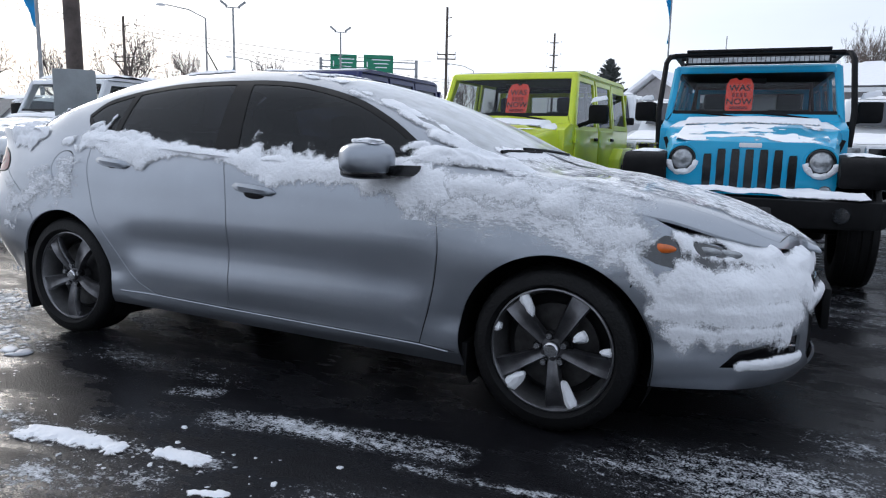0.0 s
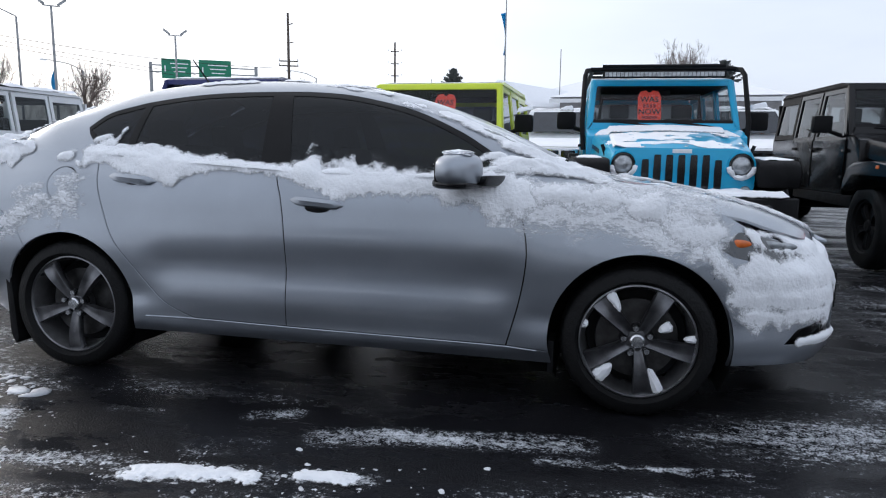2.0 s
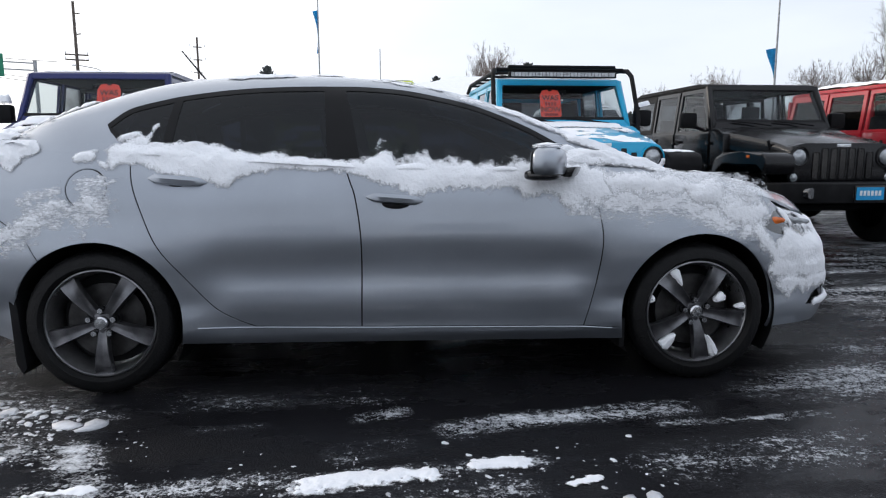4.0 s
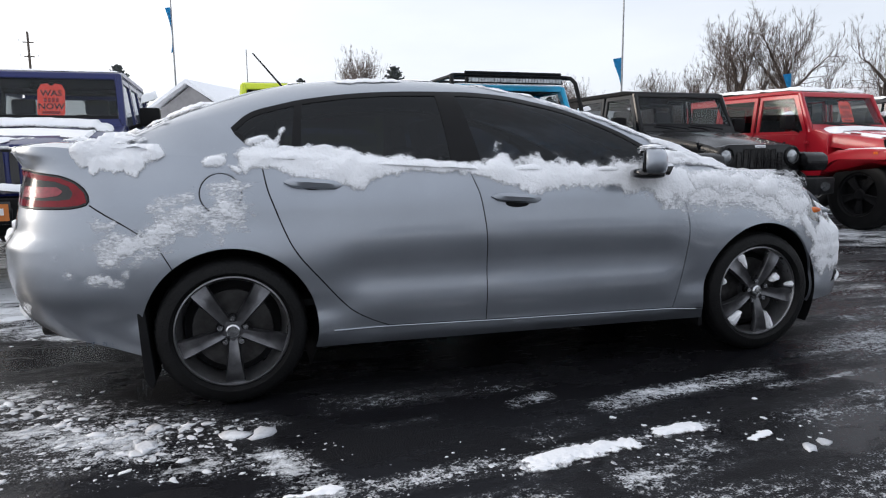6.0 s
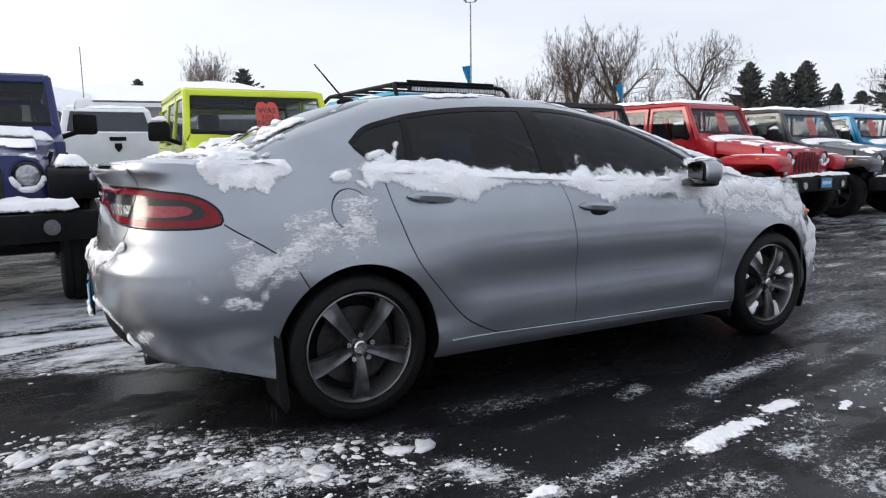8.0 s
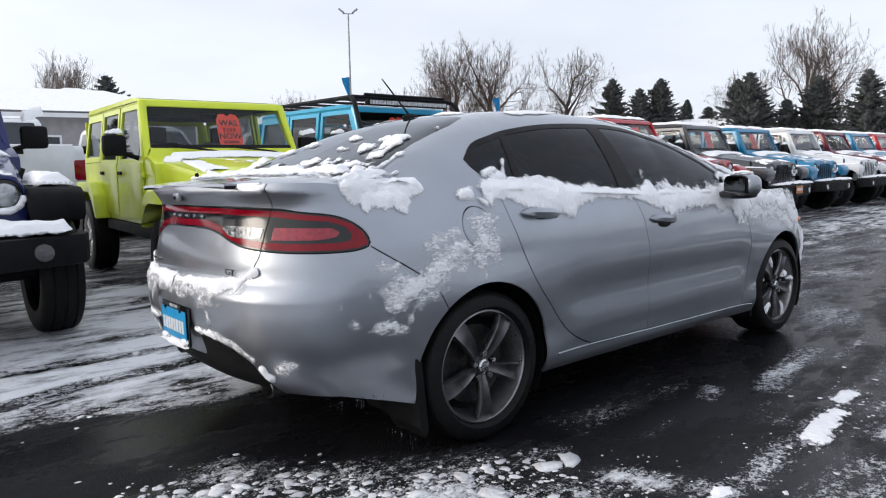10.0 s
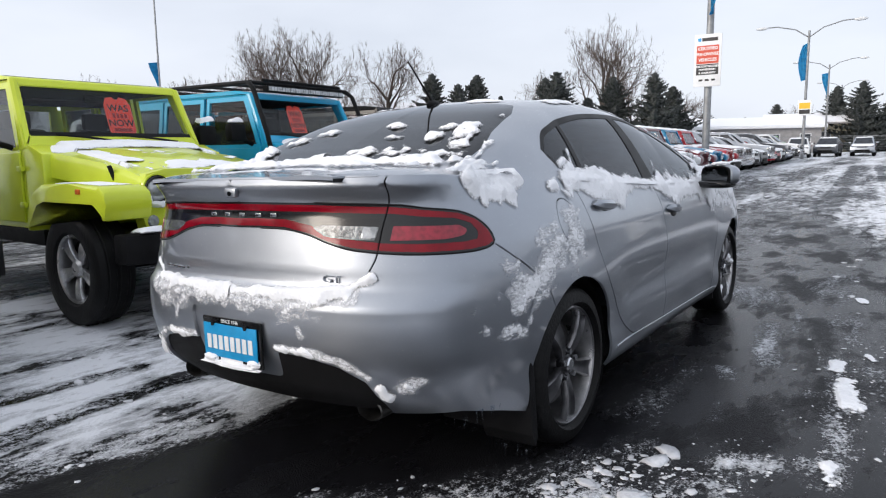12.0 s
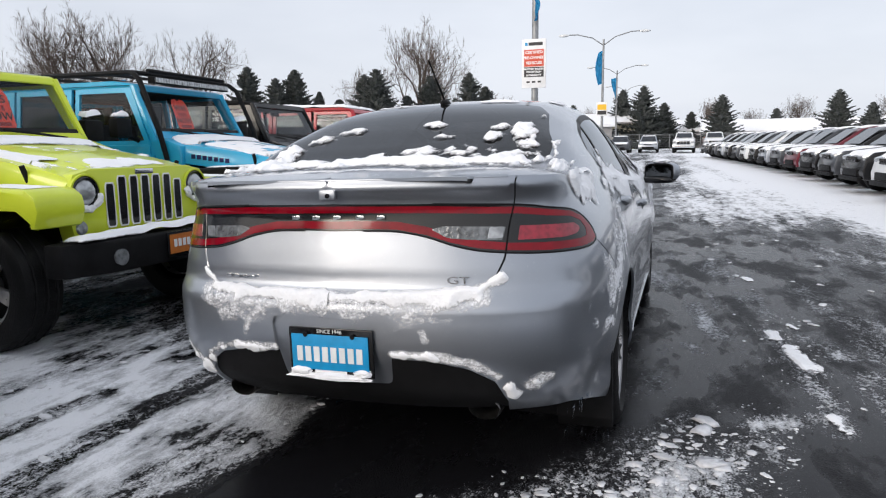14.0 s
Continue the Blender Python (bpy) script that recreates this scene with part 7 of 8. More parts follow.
        box_bm(bm, -3.15, 0, 1.15 + L, .14, 1.2, .55, pose(0, 0, 0, 0, -12, 0), bevel=.05)
        part("rear_seat", bm, M["interior"], car, smooth=True)
    box("dashboard", (-1.62, 0, 1.18 + L), (.30, 1.36, .16), M["interior"], car, bevel=.04)
    bm = bmesh.new()
    pipe_bm(bm, [(-2.5, -.60, 1.25 + L), (-2.5, -.56, 1.68 + L), (-2.5, .56, 1.68 + L), (-2.5, .60, 1.25 + L)], .035, 8)
    part("roll_bar", bm, M["interior"], car, smooth=True)
    box("rear_mirror", (-1.66, 0, 1.66 + L), (.03, .22, .06), M["plastic"], car, bevel=.01)
    # bumper
    bz = .60 + L
    if bumper == "winch":
        bm = bmesh.new()
        prism_bm(bm, [(.12, -.93), (.30, -.86), (.42, -.45), (.42, .45), (.30, .86), (.12, .93), (.08, .5), (.08, -.5)], bz - .12, bz + .075, "z", .02)
        bu = part("bumper", bm, M["plastic"], car, "black steel bumper", smooth=True)
        for sy in (-1, 1):
            tube("fog_light", (.36, sy * .62, bz - .02), (.41, sy * .60, bz - .02), .055, M["lamp_dark"], bu, seg=18, label="round fog lamp")
        bm = bmesh.new()
        box_bm(bm, .40, 0, bz - .03, .05, .34, .10, bevel=.02)
        part("fairlead", bm, M["steel"], bu, smooth=True)
    else:
        bm = bmesh.new()
        prism_bm(bm, [(.06, -.86), (.20, -.85), (.28, -.60), (.30, 0), (.28, .60), (.20, .85), (.06, .86)], bz - .14, bz + .06, "z", .025)
        bu = part("bumper", bm, M["plastic"], car, "black plastic bumper", smooth=True)
        for sy in (-1, 1):
            tube("fog_light", (.24, sy * .52, bz - .05), (.297, sy * .52, bz - .05), .05, M["lamp_clear"], bu, seg=16, label="round fog lamp")
    if plate:
        pf = box("plate_frame", (.43 if bumper == "winch" else .31, 0, bz - .03), (.012, .32, .17), M["gloss_black"], car, "black plate frame", bevel=.004)
        pp = box("plate", (.438 if bumper == "winch" else .318, 0, bz - .025), (.006, .29, .125), M[plate], pf, "coloured dealer plate with bars")
        for k in range(6):
            box("plate_bar", (.4425 if bumper == "winch" else .3225, -.10 + .04 * k, bz - .02), (.003, .026, .05), M["white_print"], pp)
    # axles and chassis
    bm = bmesh.new()
    for ax in (front_axle, rear_axle):
        tube_bm(bm, (ax, -.70, r), (ax, .70, r), .05, seg=10)
    box_bm(bm, (front_axle + rear_axle) / 2, 0, .52 + L * .5, 3.6 if doors == 4 else 3.0, .80, .14)
    part("chassis", bm, M["plastic"], car)
    box("badge", (.0, 0, gz1 - .028), (.012, .16, .035), M["chrome"] if paint != "sky_blue" else M["white_print"], gr, "raised maker's badge shape", bevel=.005)
    if rack:
        bm = bmesh.new()
        for sy in (-1, 1):
            pipe_bm(bm, [(-1.16, sy * .80, 1.05 + L), (-1.22, sy * .82, 1.35 + L), (-1.42, sy * .80, 1.82 + L), (-1.50, sy * .78, 1.885 + L), (-1.60, sy * .72, 1.90 + L), (body_back + .3, sy * .72, 1.90 + L), (body_back + .02, sy * .72, 1.82 + L)], .026, 8)
        pipe_bm(bm, [(-1.55, -.74, 1.90 + L), (-1.55, .74, 1.90 + L)], .024, 8)
        pipe_bm(bm, [(-1.47, -.62, 1.925 + L), (-1.47, .62, 1.925 + L)], .018, 8)
        for k in range(5):
            pipe_bm(bm, [(-1.9 - .45 * k, -.72, 1.90 + L), (-1.9 - .45 * k, .72, 1.90 + L)], .018, 6)
        rk = part("roof_rack", bm, M["plastic"], car, "black tubular roof rack", smooth=True)
        lb = box("light_bar", (-1.44, 0, 1.835 + L), (.07, 1.24, .07), M["plastic"], car, "long roof light bar", bevel=.012)
        for k in range(30):
            box("light_cell", (-1.401, -.58 + .04 * k, 1.835 + L), (.012, .034, .045), M["lamp_clear"], lb)
    # lying snow
    if snow:
        sl = "fresh snow lying on a parked off-road wagon"
        hood = lambda a, b: 1.085 + .165 * min(1, max(0, (-a - .02) / 1.28)) + L + .026 * max(0, 1 - abs(b) / .75) - .05 * max(0, 1 - (-a) / 1.36) ** 6 - (.03 if abs(b) > .55 else 0)
        snow_slab("hood_snow", -1.33, -.95, -.71, .71, hood, sl, m, .10, .060 * snow, 3, 26, 60, .35)
        snow_slab("hood_snow", -.34, -.03, -.60, .60, hood, sl, m, .10, .012 * snow, int(x * 7) % 50, 30, 70, 1.05)
        snow_slab("hood_snow", -.96, -.32, -.62, .62, hood, sl, m, .12, .010 * snow, int(x * 5) % 50 + 3, 44, 70, .55 if paint == "navy" else 1.25)
        for side in (-1, 1):
            bm = bmesh.new()
            arc = [radians(-170 + 160 * k / 16) for k in range(17)]
            pipe_bm(bm, [(.012 + .012 * math.sin(k), side * .486 + .104 * math.cos(a), .931 + L + .104 * math.sin(a)) for k, a in enumerate(arc)], .022, 8)
            for v in bm.verts:
                v.co += Vector((.2, 1, 1)) * .012 * noise.noise(v.co * 28 + Vector((x, side, 0)))
            ob = part("lamp_snow", bm, M["snow"], None, smooth=True)
            ob.matrix_basis = m
            tagged(ob, "snow packed round a headlight's lower rim", "snow", kind="stuff")
        snow_slab("roof_snow", body_back + .15, -1.63, -.685, .685, lambda a, b: 1.826 + L - .025 * max(0, (a + 1.80) / .21), sl, m, .08, .055 * snow * (.12 if paint in ("lime", "sky_blue") else .2 if paint == "navy" else 1), 5)
        for side in (-1, 1):
            lo, hi = sorted((side * .65, side * .895))
            snow_slab("fender_snow", -.70, .02, lo, hi, lambda a, b: .972 + .012 * max(0, 1 - abs(a + .35) / .45) + L, sl, m, .06, .028 * snow * (.6 if paint == "lime" else 2.4 if paint == "navy" else 1), 6 + side, 36, 18, .25 if paint == "navy" else .55)
            lo, hi = sorted((side * .90, side * 1.06))
            snow_slab("mirror_snow", -1.57, -1.47, lo, hi, lambda a, b: 1.453 + L, sl, m, .02, .075 * snow, 8, 10, 12)
        snow_slab("bumper_snow", .10, .27 if bumper == "plain" else .36, -.78, .78, lambda a, b: bz + (.062 if bumper == "plain" else .077), sl, m, .04, .055 * snow, 9, 10, 44, .08)
    if tag:
        off = .10 if int(x * 10) % 2 else -.12
        price_tag(m @ pose(-1.485, off, 1.52 + L, 0, 0, 90) @ pose(0, 0, 0, 70, 0, 0), "red price tag hanging behind a windscreen")
    return car


def nose_at(cx, cy, hd):
    """Place and yaw of a wagon whose grille stands at cx, cy and which faces -y, turned by hd."""
    return dict(x=cx, y=cy, yaw=-90 + hd)


off_roader("lime green four-door off-road wagon with red price tag", "lime", **nose_at(.757, 2.347, -1.5), lift=.013, top="body", rim="machined", plate="plate_orange", snow=.9)
off_roader("bright blue lifted off-road wagon with roof rack and light bar", "sky_blue", **nose_at(3.26, 2.46, 2), lift=.045, r=.45, top="body", rack=True, bumper="winch", fenders="plastic", rim="plastic", snow=1.0)
off_roader("black four-door off-road wagon, little snow on it", "black_paint", **nose_at(5.97, 2.97, 2), lift=.03, top="plastic", rim="plastic", plate="plate_blue", snow=.0, tag=False, fenders="body", bumper="winch")
off_roader("red four-door off-road wagon with snowy roof", "red", **nose_at(8.56, 2.75, 5), lift=.05, r=.455, top="body", rim="plastic", plate="plate_blue")
off_roader("graphite off-road wagon with snowy roof", "graphite", **nose_at(10.9, 2.75, 2), lift=.0, top="body", plate="plate_orange")
off_roader("blue off-road wagon with snowy roof", "deep_blue", **nose_at(13.43, 3.0, -1), top="body", rim="plastic")
off_roader("white off-road wagon with snowy roof", "white_paint", **nose_at(16.0, 3.03, 0), top="body", tag=False)
off_roader("maroon off-road wagon with snowy roof", "maroon", **nose_at(18.5, 3.2, 0), top="body", tag=False)
off_roader("blue off-road wagon with snowy roof", "deep_blue", **nose_at(21.0, 3.4, 0), top="body", tag=False)
off_roader("red off-road wagon with snowy roof", "red", **nose_at(23.6, 3.6, 0), top="body", tag=False)
off_roader("dark navy off-road wagon with a snowy steel bumper", "navy", **nose_at(-1.76, 2.24, 2), lift=.08, r=.44, top="body", bumper="winch", fenders="plastic", rim="plastic", plate="plate_orange", snow=1.6)
off_roader("white off-road wagon behind a steel post", "white_paint", **nose_at(-5.8, 2.0, 5), lift=.03, top="body", tag=False)

# ---- other parked vehicles ----
def loft_prism(bm, outline, low_w, high_w, z_low, z_high, bevel=.03):
    """A side outline (x, z) drawn across the car, narrower towards the top."""
    def half(z):
        return low_w + (high_w - low_w) * max(0, min(1, (z - z_low) / (z_high - z_low)))
    a = [bm.verts.new((x, -half(z), z)) for x, z in outline]
    b = [bm.verts.new((x, half(z), z)) for x, z in outline]
    faces = [bm.faces.new(a), bm.faces.new(b[::-1])]
    for i in range(len(a)):
        j = (i + 1) % len(a)
        faces.append(bm.faces.new((a[i], b[i], b[j], a[j])))
    if bevel:
        bmesh.ops.bevel(bm, geom=list({e for f in faces for e in f.edges}), offset=bevel, segments=2, affect="EDGES", profile=.6)


def quad_part(name, pts, mat, parent, label=""):
    bm = bmesh.new()
    bm.faces.new([bm.verts.new(p) for p in pts])
    return part(name, bm, mat, parent, label)


def road_car(kind, paint, x, y, yaw, label, snow=1.0, group="parked cars", size=1.0):
    """A crossover or a pickup: x forward from its nose."""
    m = pose(x, y, lie1(x, y), 0, 0, yaw) @ Matrix.Diagonal((size, size, size, 1))
    car = thing("pickup_truck" if kind == "pickup" else "crossover", label, "truck" if kind == "pickup" else "car", m, group)
    P = M[paint]
    if kind == "pickup":
        w, r, fa, ra, end = .96, .40, -.95, -4.55, -5.75
        body = [(-.02, .50), (-.02, .95), (-.06, 1.12), (-1.45, 1.30), (-5.72, 1.36), (end, 1.28), (end + .02, .62), (ra - .5, .55), (ra - .42, .80), (ra - .2, .93), (ra + .2, .93), (ra + .42, .80), (ra + .5, .50), (fa - .5, .50), (fa - .42, .80), (fa - .2, .92), (fa + .2, .92), (fa + .42, .80), (fa + .48, .48)]
        cab = [(-1.40, 1.28), (-2.05, 1.84), (-2.35, 1.89), (-3.55, 1.89), (-3.72, 1.84), (-3.85, 1.33)]
        glass_z, front_x, rear_x, hood_end = 1.42, (-1.47, -2.02), (-3.83, -3.73), -1.40
    else:
        w, r, fa, ra, end = .92, .355, -.88, -3.58, -4.55
        body = [(-.03, .35), (-.0, .55), (-.05, .80), (-.22, .95), (-1.30, 1.08), (-4.45, 1.13), (end, .95), (end + .02, .50), (ra - .45, .40), (ra - .37, .62), (ra - .2, .75), (ra + .2, .75), (ra + .37, .62), (ra + .44, .30), (fa - .44, .30), (fa - .37, .62), (fa - .2, .74), (fa + .2, .74), (fa + .37, .62), (fa + .43, .30)]
        cab = [(-1.15, 1.04), (-1.95, 1.58), (-2.35, 1.66), (-3.60, 1.64), (-4.15, 1.56), (-4.48, 1.08)]
        glass_z, front_x, rear_x, hood_end = 1.12, (-1.24, -1.92), (-4.44, -4.20), -1.15
    bm = bmesh.new()
    loft_prism(bm, body, w, w - .05, .4, 1.3, .04)
    part("body", bm, P, car, smooth=True)
    top = max(z for _, z in cab)
    bm = bmesh.new()
    loft_prism(bm, cab, w - .07, w - .26, 1.05, top, .05)
    part("cabin", bm, P, car, smooth=True)

    def half(z, o=.004):
        return (w - .07) + (-.19) * (z - 1.05) / (top - 1.05) + o
    gt = top - .09
    fw = lambda t: front_x[0] + (front_x[1] - front_x[0]) * t
    quad_part("windscreen", [(fw(.02) + .045, -half(glass_z) + .12, glass_z), (fw(.02) + .045, half(glass_z) - .12, glass_z), (fw(.95) + .045, half(gt) - .12, gt + .02), (fw(.95) + .045, -half(gt) + .12, gt + .02)], M["pane"], car, "dark windscreen")
    quad_part("rear_window", [(rear_x[0] - .03, half(glass_z) - .12, glass_z), (rear_x[0] - .03, -half(glass_z) + .12, glass_z), (rear_x[1] - .03, -half(gt) + .12, gt), (rear_x[1] - .03, half(gt) - .12, gt)], M["pane"], car, "dark rear window")
    a0, a1 = fw(.25) - .12, fw(.9) - .16
    mids = [-2.55, -3.35] if kind == "crossover" else [-2.55, -3.50]
    for side in (-1, 1):
        z0 = glass_z + .02
        for pts in ([(a0, z0), (mids[0] + .03, z0), (mids[0] + .03, gt), (a1, gt)], [(mids[0] - .03, z0), (mids[1] + .03, z0), (mids[1] + .03, gt), (mids[0] - .03, gt)]) + (([(mids[1] - .03, z0), (-4.22, z0), (-4.02, gt - .02), (mids[1] - .03, gt)],) if kind == "crossover" else ()):
            quad_part("side_window", [(p, side * half(q, .005), q) for p, q in pts], M["pane"], car, "dark side window")
        bm = bmesh.new()
        box_bm(bm, front_x[0] - .35, side * (w + .10), glass_z + .05, .12, .19, .14, bevel=.03)
        part("door_mirror", bm, P if kind == "crossover" else M["plastic"], car, smooth=True)
        bm = bmesh.new()
        if kind == "crossover":
            box_bm(bm, -.20, side * .66, .86, .30, .36, .09, pose(0, 0, 0, 0, 18, side * -16), bevel=.02)
        else:
            box_bm(bm, -.06, side * .78, .98, .14, .30, .20, bevel=.03)
        part("headlight", bm, M["lamp_clear"], car, "clear headlight", smooth=True)
        bm = bmesh.new()
        box_bm(bm, end + .03, side * (w - .12), 1.0 if kind == "pickup" else .98, .10, .20, .30 if kind == "pickup" else .14, bevel=.02)
        part("tail_light", bm, M["tail_red"], car, "red tail light", smooth=True)
        for ax in (fa, ra):
            offroad_wheel(car, ax, side * (w - .10), r, .22, M["alloy"], side, seg=28)
        for k in (0, 1):
            box("door_handle", (mids[k] + .12, side * (w - .005), 1.02), (.16, .03, .03), P, car, bevel=.008)
    if kind == "pickup":
        box("grille", (.0, 0, .94), (.06, 1.18, .34), M["chrome"], car, "chrome framed grille", bevel=.03)
        for k in range(4):
            box("grille_opening", (.02, -.42 + .28 * k, .94), (.045, .24, .26), M["gloss_black"], car, bevel=.01)
        box("front_bumper", (.02, 0, .60), (.22, 1.86, .24), M["chrome"], car, "chrome bumper", bevel=.05)
        box("rear_bumper", (end - .06, 0, .62), (.20, 1.80, .20), M["chrome"], car, "chrome bumper", bevel=.04)
        tg = box("tailgate", (end - .004, 0, 1.05), (.03, 1.56, .62), P, car, bevel=.01)
        box("tailgate_handle", (end - .022, 0, 1.27), (.02, .24, .06), M["plastic"], tg, "black tailgate handle", bevel=.008)
        bm = bmesh.new()
        prism_bm(bm, [(-.05, .07), (.05, .07), (.055, 0), (0, -.075), (-.055, 0)], end - .026, end - .018, "x")
        bmesh.ops.transform(bm, matrix=Matrix.Translation((0, 0, 1.13)), verts=bm.verts)
        part("badge", bm, M["plastic"], tg, "dark shield badge shape")
        box("bed_floor", (-4.8, 0, 1.375), (1.75, 1.55, .02), M["snow"], car)
    else:
        for k in range(7):
            box("grille_slot", (.012 - .02, -.33 + .11 * k, .80), (.05, .07, .12), M["gloss_black"], car, bevel=.01)
        box("air_intake", (.0, 0, .50), (.06, 1.1, .16), M["plastic"], car, "black air intake", bevel=.02)
        box("cladding", (.01, 0, .36), (.10, 1.5, .10), M["plastic"], car, "black lower cladding", bevel=.02)
    bm = bmesh.new()
    box_bm(bm, (fa + ra) / 2, 0, .38, abs(fa - ra) - .7, w * 1.8, .2)
    part("underbody", bm, M["plastic"], car)
    if snow:
        sl = "snow lying on a parked " + ("truck" if kind == "pickup" else "car")
        body_line = sorted(body[2:5])
        hood = lambda a, b: float(np.interp(a, [p[0] for p in body_line], [p[1] for p in body_line])) - .012 * (abs(b) > w - .15)
        snow_slab("hood_snow", hood_end, -.10, -w + .10, w - .10, hood, sl, m, .12, .03 * snow, int(abs(x) * 3) % 40, 18, 22, .25)
        roof_x = [p[0] for p in cab]
        snow_slab("roof_snow", min(roof_x) + (.45 if kind == "crossover" else .2), max(roof_x) - .85, -w + .30, w - .30, lambda a, b: float(np.interp(a, [p[0] for p in cab[::-1]], [p[1] for p in cab[::-1]])) - .004, sl, m, .10, .04 * snow, int(abs(x) * 5) % 40, 16, 18)
    return car


road_car("pickup", "white_paint", -.16, 16.3, 90, "tall white pickup truck seen from its tailgate", size=1.12)
road_car("pickup", "white_paint", 2.0, 8.3, -90, "white pickup truck with chrome grille")
road_car("pickup", "white_paint", 5.2, 8.0, -90, "white pickup truck parked behind the row")
road_car("pickup", "maroon", 26.6, 3.9, -90, "maroon pickup truck with snow on it")
rng = random.Random(21)
COLOURS = ("silver", "white_paint", "graphite", "silver", "red", "white_paint", "graphite", "silver", "black_paint", "white_paint")
for k in range(10):
    road_car("crossover" if k % 3 else "pickup", COLOURS[k], 29.4 + 2.75 * k, 4.1 + .12 * k, -90 + rng.uniform(-2, 2), f"{ {'silver': 'silver', 'white_paint': 'white', 'graphite': 'dark grey', 'red': 'red', 'black_paint': 'black'}[COLOURS[k]] } parked vehicle with snow on it")
RIGHT = ("white_paint", "black_paint", "graphite", "black_paint", "maroon", "graphite", "silver", "black_paint", "white_paint", "graphite", "black_paint", "silver", "graphite", "black_paint", "graphite",
         "graphite", "white_paint", "black_paint", "silver", "graphite")
# k < 0: five unseen cars, added to darken the reflections in the sedan's side
for k in range(-5, 15):
    px = 12.6 + 2.62 * k
    road_car("crossover", RIGHT[k], px, float(np.interp(px, [0, 12, 22, 36, 50], [-5.35, -4.9, -4.65, -3.7, -2.4])), 90 + 4 + rng.uniform(-1.5, 1.5), f"{ {'silver': 'silver', 'white_paint': 'white', 'graphite': 'dark grey', 'maroon': 'maroon', 'black_paint': 'black'}[RIGHT[k]] } crossover in the facing row, snow on its bonnet", snow=1.2)
for k, (cx, cy, kd, col) in enumerate(((62, 9.5, "pickup", "green_paint"), (60, 6.2, "crossover", "white_paint"), (64, 4.6, "crossover", "graphite"), (66, 2.0, "crossover", "silver"), (63, -1.2, "pickup", "white_paint"), (66, -4.0, "pickup", "white_paint"))):
    road_car(kd, col, cx, cy, 180 + rng.uniform(-6, 6), f"{ {'green_paint': 'bright green', 'white_paint': 'white', 'graphite': 'dark grey', 'silver': 'silver'}[col] } vehicle at the far end of the lot")
road_car("crossover", "white_paint", -8.6, 2.4, -85, "white car under snow beyond the parked row")

# ---- poles, signs, trees and houses round the lot ----
def bearing(cx, cy, az, dist):
    return cx + dist * math.cos(radians(az)), cy + dist * math.sin(radians(az))


def pole_thing(name, label, category, x, y, height, r, mat, r_top=None):
    t = thing(name, label, category, pose(x, y, lie1(x, y) - .02))
    tube("pole", (0, 0, 0), (0, 0, height), r, M[mat], t, r_top or r * .8, 14)
    return t


def banner(parent, z0, z1, width, yaw, seed):
    """A limp feather banner tied to a pole."""
    bm = bmesh.new()
    rows = []
    for k in range(10):
        f = k / 9
        z = z0 + (z1 - z0) * f
        w = width * (.55 + .45 * math.sin(f * 2.6 + seed)) * (1 - .3 * f)
        rows.append([bm.verts.new((.03 + w * u, .10 * math.sin(3 * u * 2 + f * 4 + seed) * u, z - .12 * u)) for u in (0, .33, .66, 1)])
    for a, b in zip(rows, rows[1:]):
        for i in range(3):
            bm.faces.new((a[i], a[i + 1], b[i + 1], b[i]))
    geo = bm.faces[:]
    ret = bmesh.ops.solidify(bm, geom=geo, thickness=.006)
    ob = part("banner", bm, M["banner"], parent, "limp blue cloth banner", smooth=True)
    ob.matrix_basis = pose(0, 0, 0, 0, 0, yaw)


def head_pair(parent, z, yaw):
    """Two flood lamps on a short cross arm."""
    c, s = math.cos(radians(yaw)), math.sin(radians(yaw))
    tube("cross_arm", (-.5 * c, -.5 * s, z), (.5 * c, .5 * s, z), .04, M["galvanised"], parent, seg=8)
    for k in (-1, 1):
        bm = bmesh.new()
        box_bm(bm, 0, 0, 0, .62, .30, .14, bevel=.03)
        fl = part("flood_lamp", bm, M["galvanised"], parent, "grey flood lamp head", smooth=True)
        fl.matrix_basis = pose(k * .62 * c, k * .62 * s, z + .25, 0, -k * 38, yaw)


# brown post with a grey cabinet between the parked wagons
post = pole_thing("steel_post", "brown steel post with a grey cabinet on it", "post", -4.05, 2.28, 7.5, .095, "brown_pole", .085)
box("cabinet", (.14, -.12, 1.47), (.44, .16, .66), M["grey_steel"], post, "flat grey steel cabinet", pose(0, 0, 0, 0, 0, 52), .012)

# sign pole with its boards
sx, sy = 21.6, 3.95
sp = pole_thing("sign_pole", "grey steel pole with a white dealer board", "sign", sx, sy, 9.5, .125, "galvanised", .11)
board = box("board", (-.17, 0, 4.05), (.05, .86, 1.68), M["sign_white"], sp, "white board with red and black panels", bevel=.01)
box("sign_panel", (-.198, 0, 4.24), (.006, .70, .58), M["sign_red"], board)
box("sign_panel", (-.198, 0, 3.76), (.006, .70, .34), M["black_print"], board)
for k, w in ((0, .50),):
    box("sign_bar", (-.198, -.06, 4.72), (.006, w, .11), M["black_print"], board)
box("sign_bar", (-.198, .27, 4.72), (.006, .10, .11), M["plate_blue"], board)
for k in range(3):
    box("sign_bar", (-.198, .2 - .2 * k, 3.42), (.006, .12, .06), M["black_print"], board)
face = lambda z: pose(-.203, 0, z, 90, 0, -90)
for z, word, size in ((4.43, "CERTIFIED", .135), (4.25, "PRE-OWNED", .135), (4.07, "VEHICLES", .135)):
    lettering("sign_text", word, size, M["sign_white"], board, face(z), .001, .004)
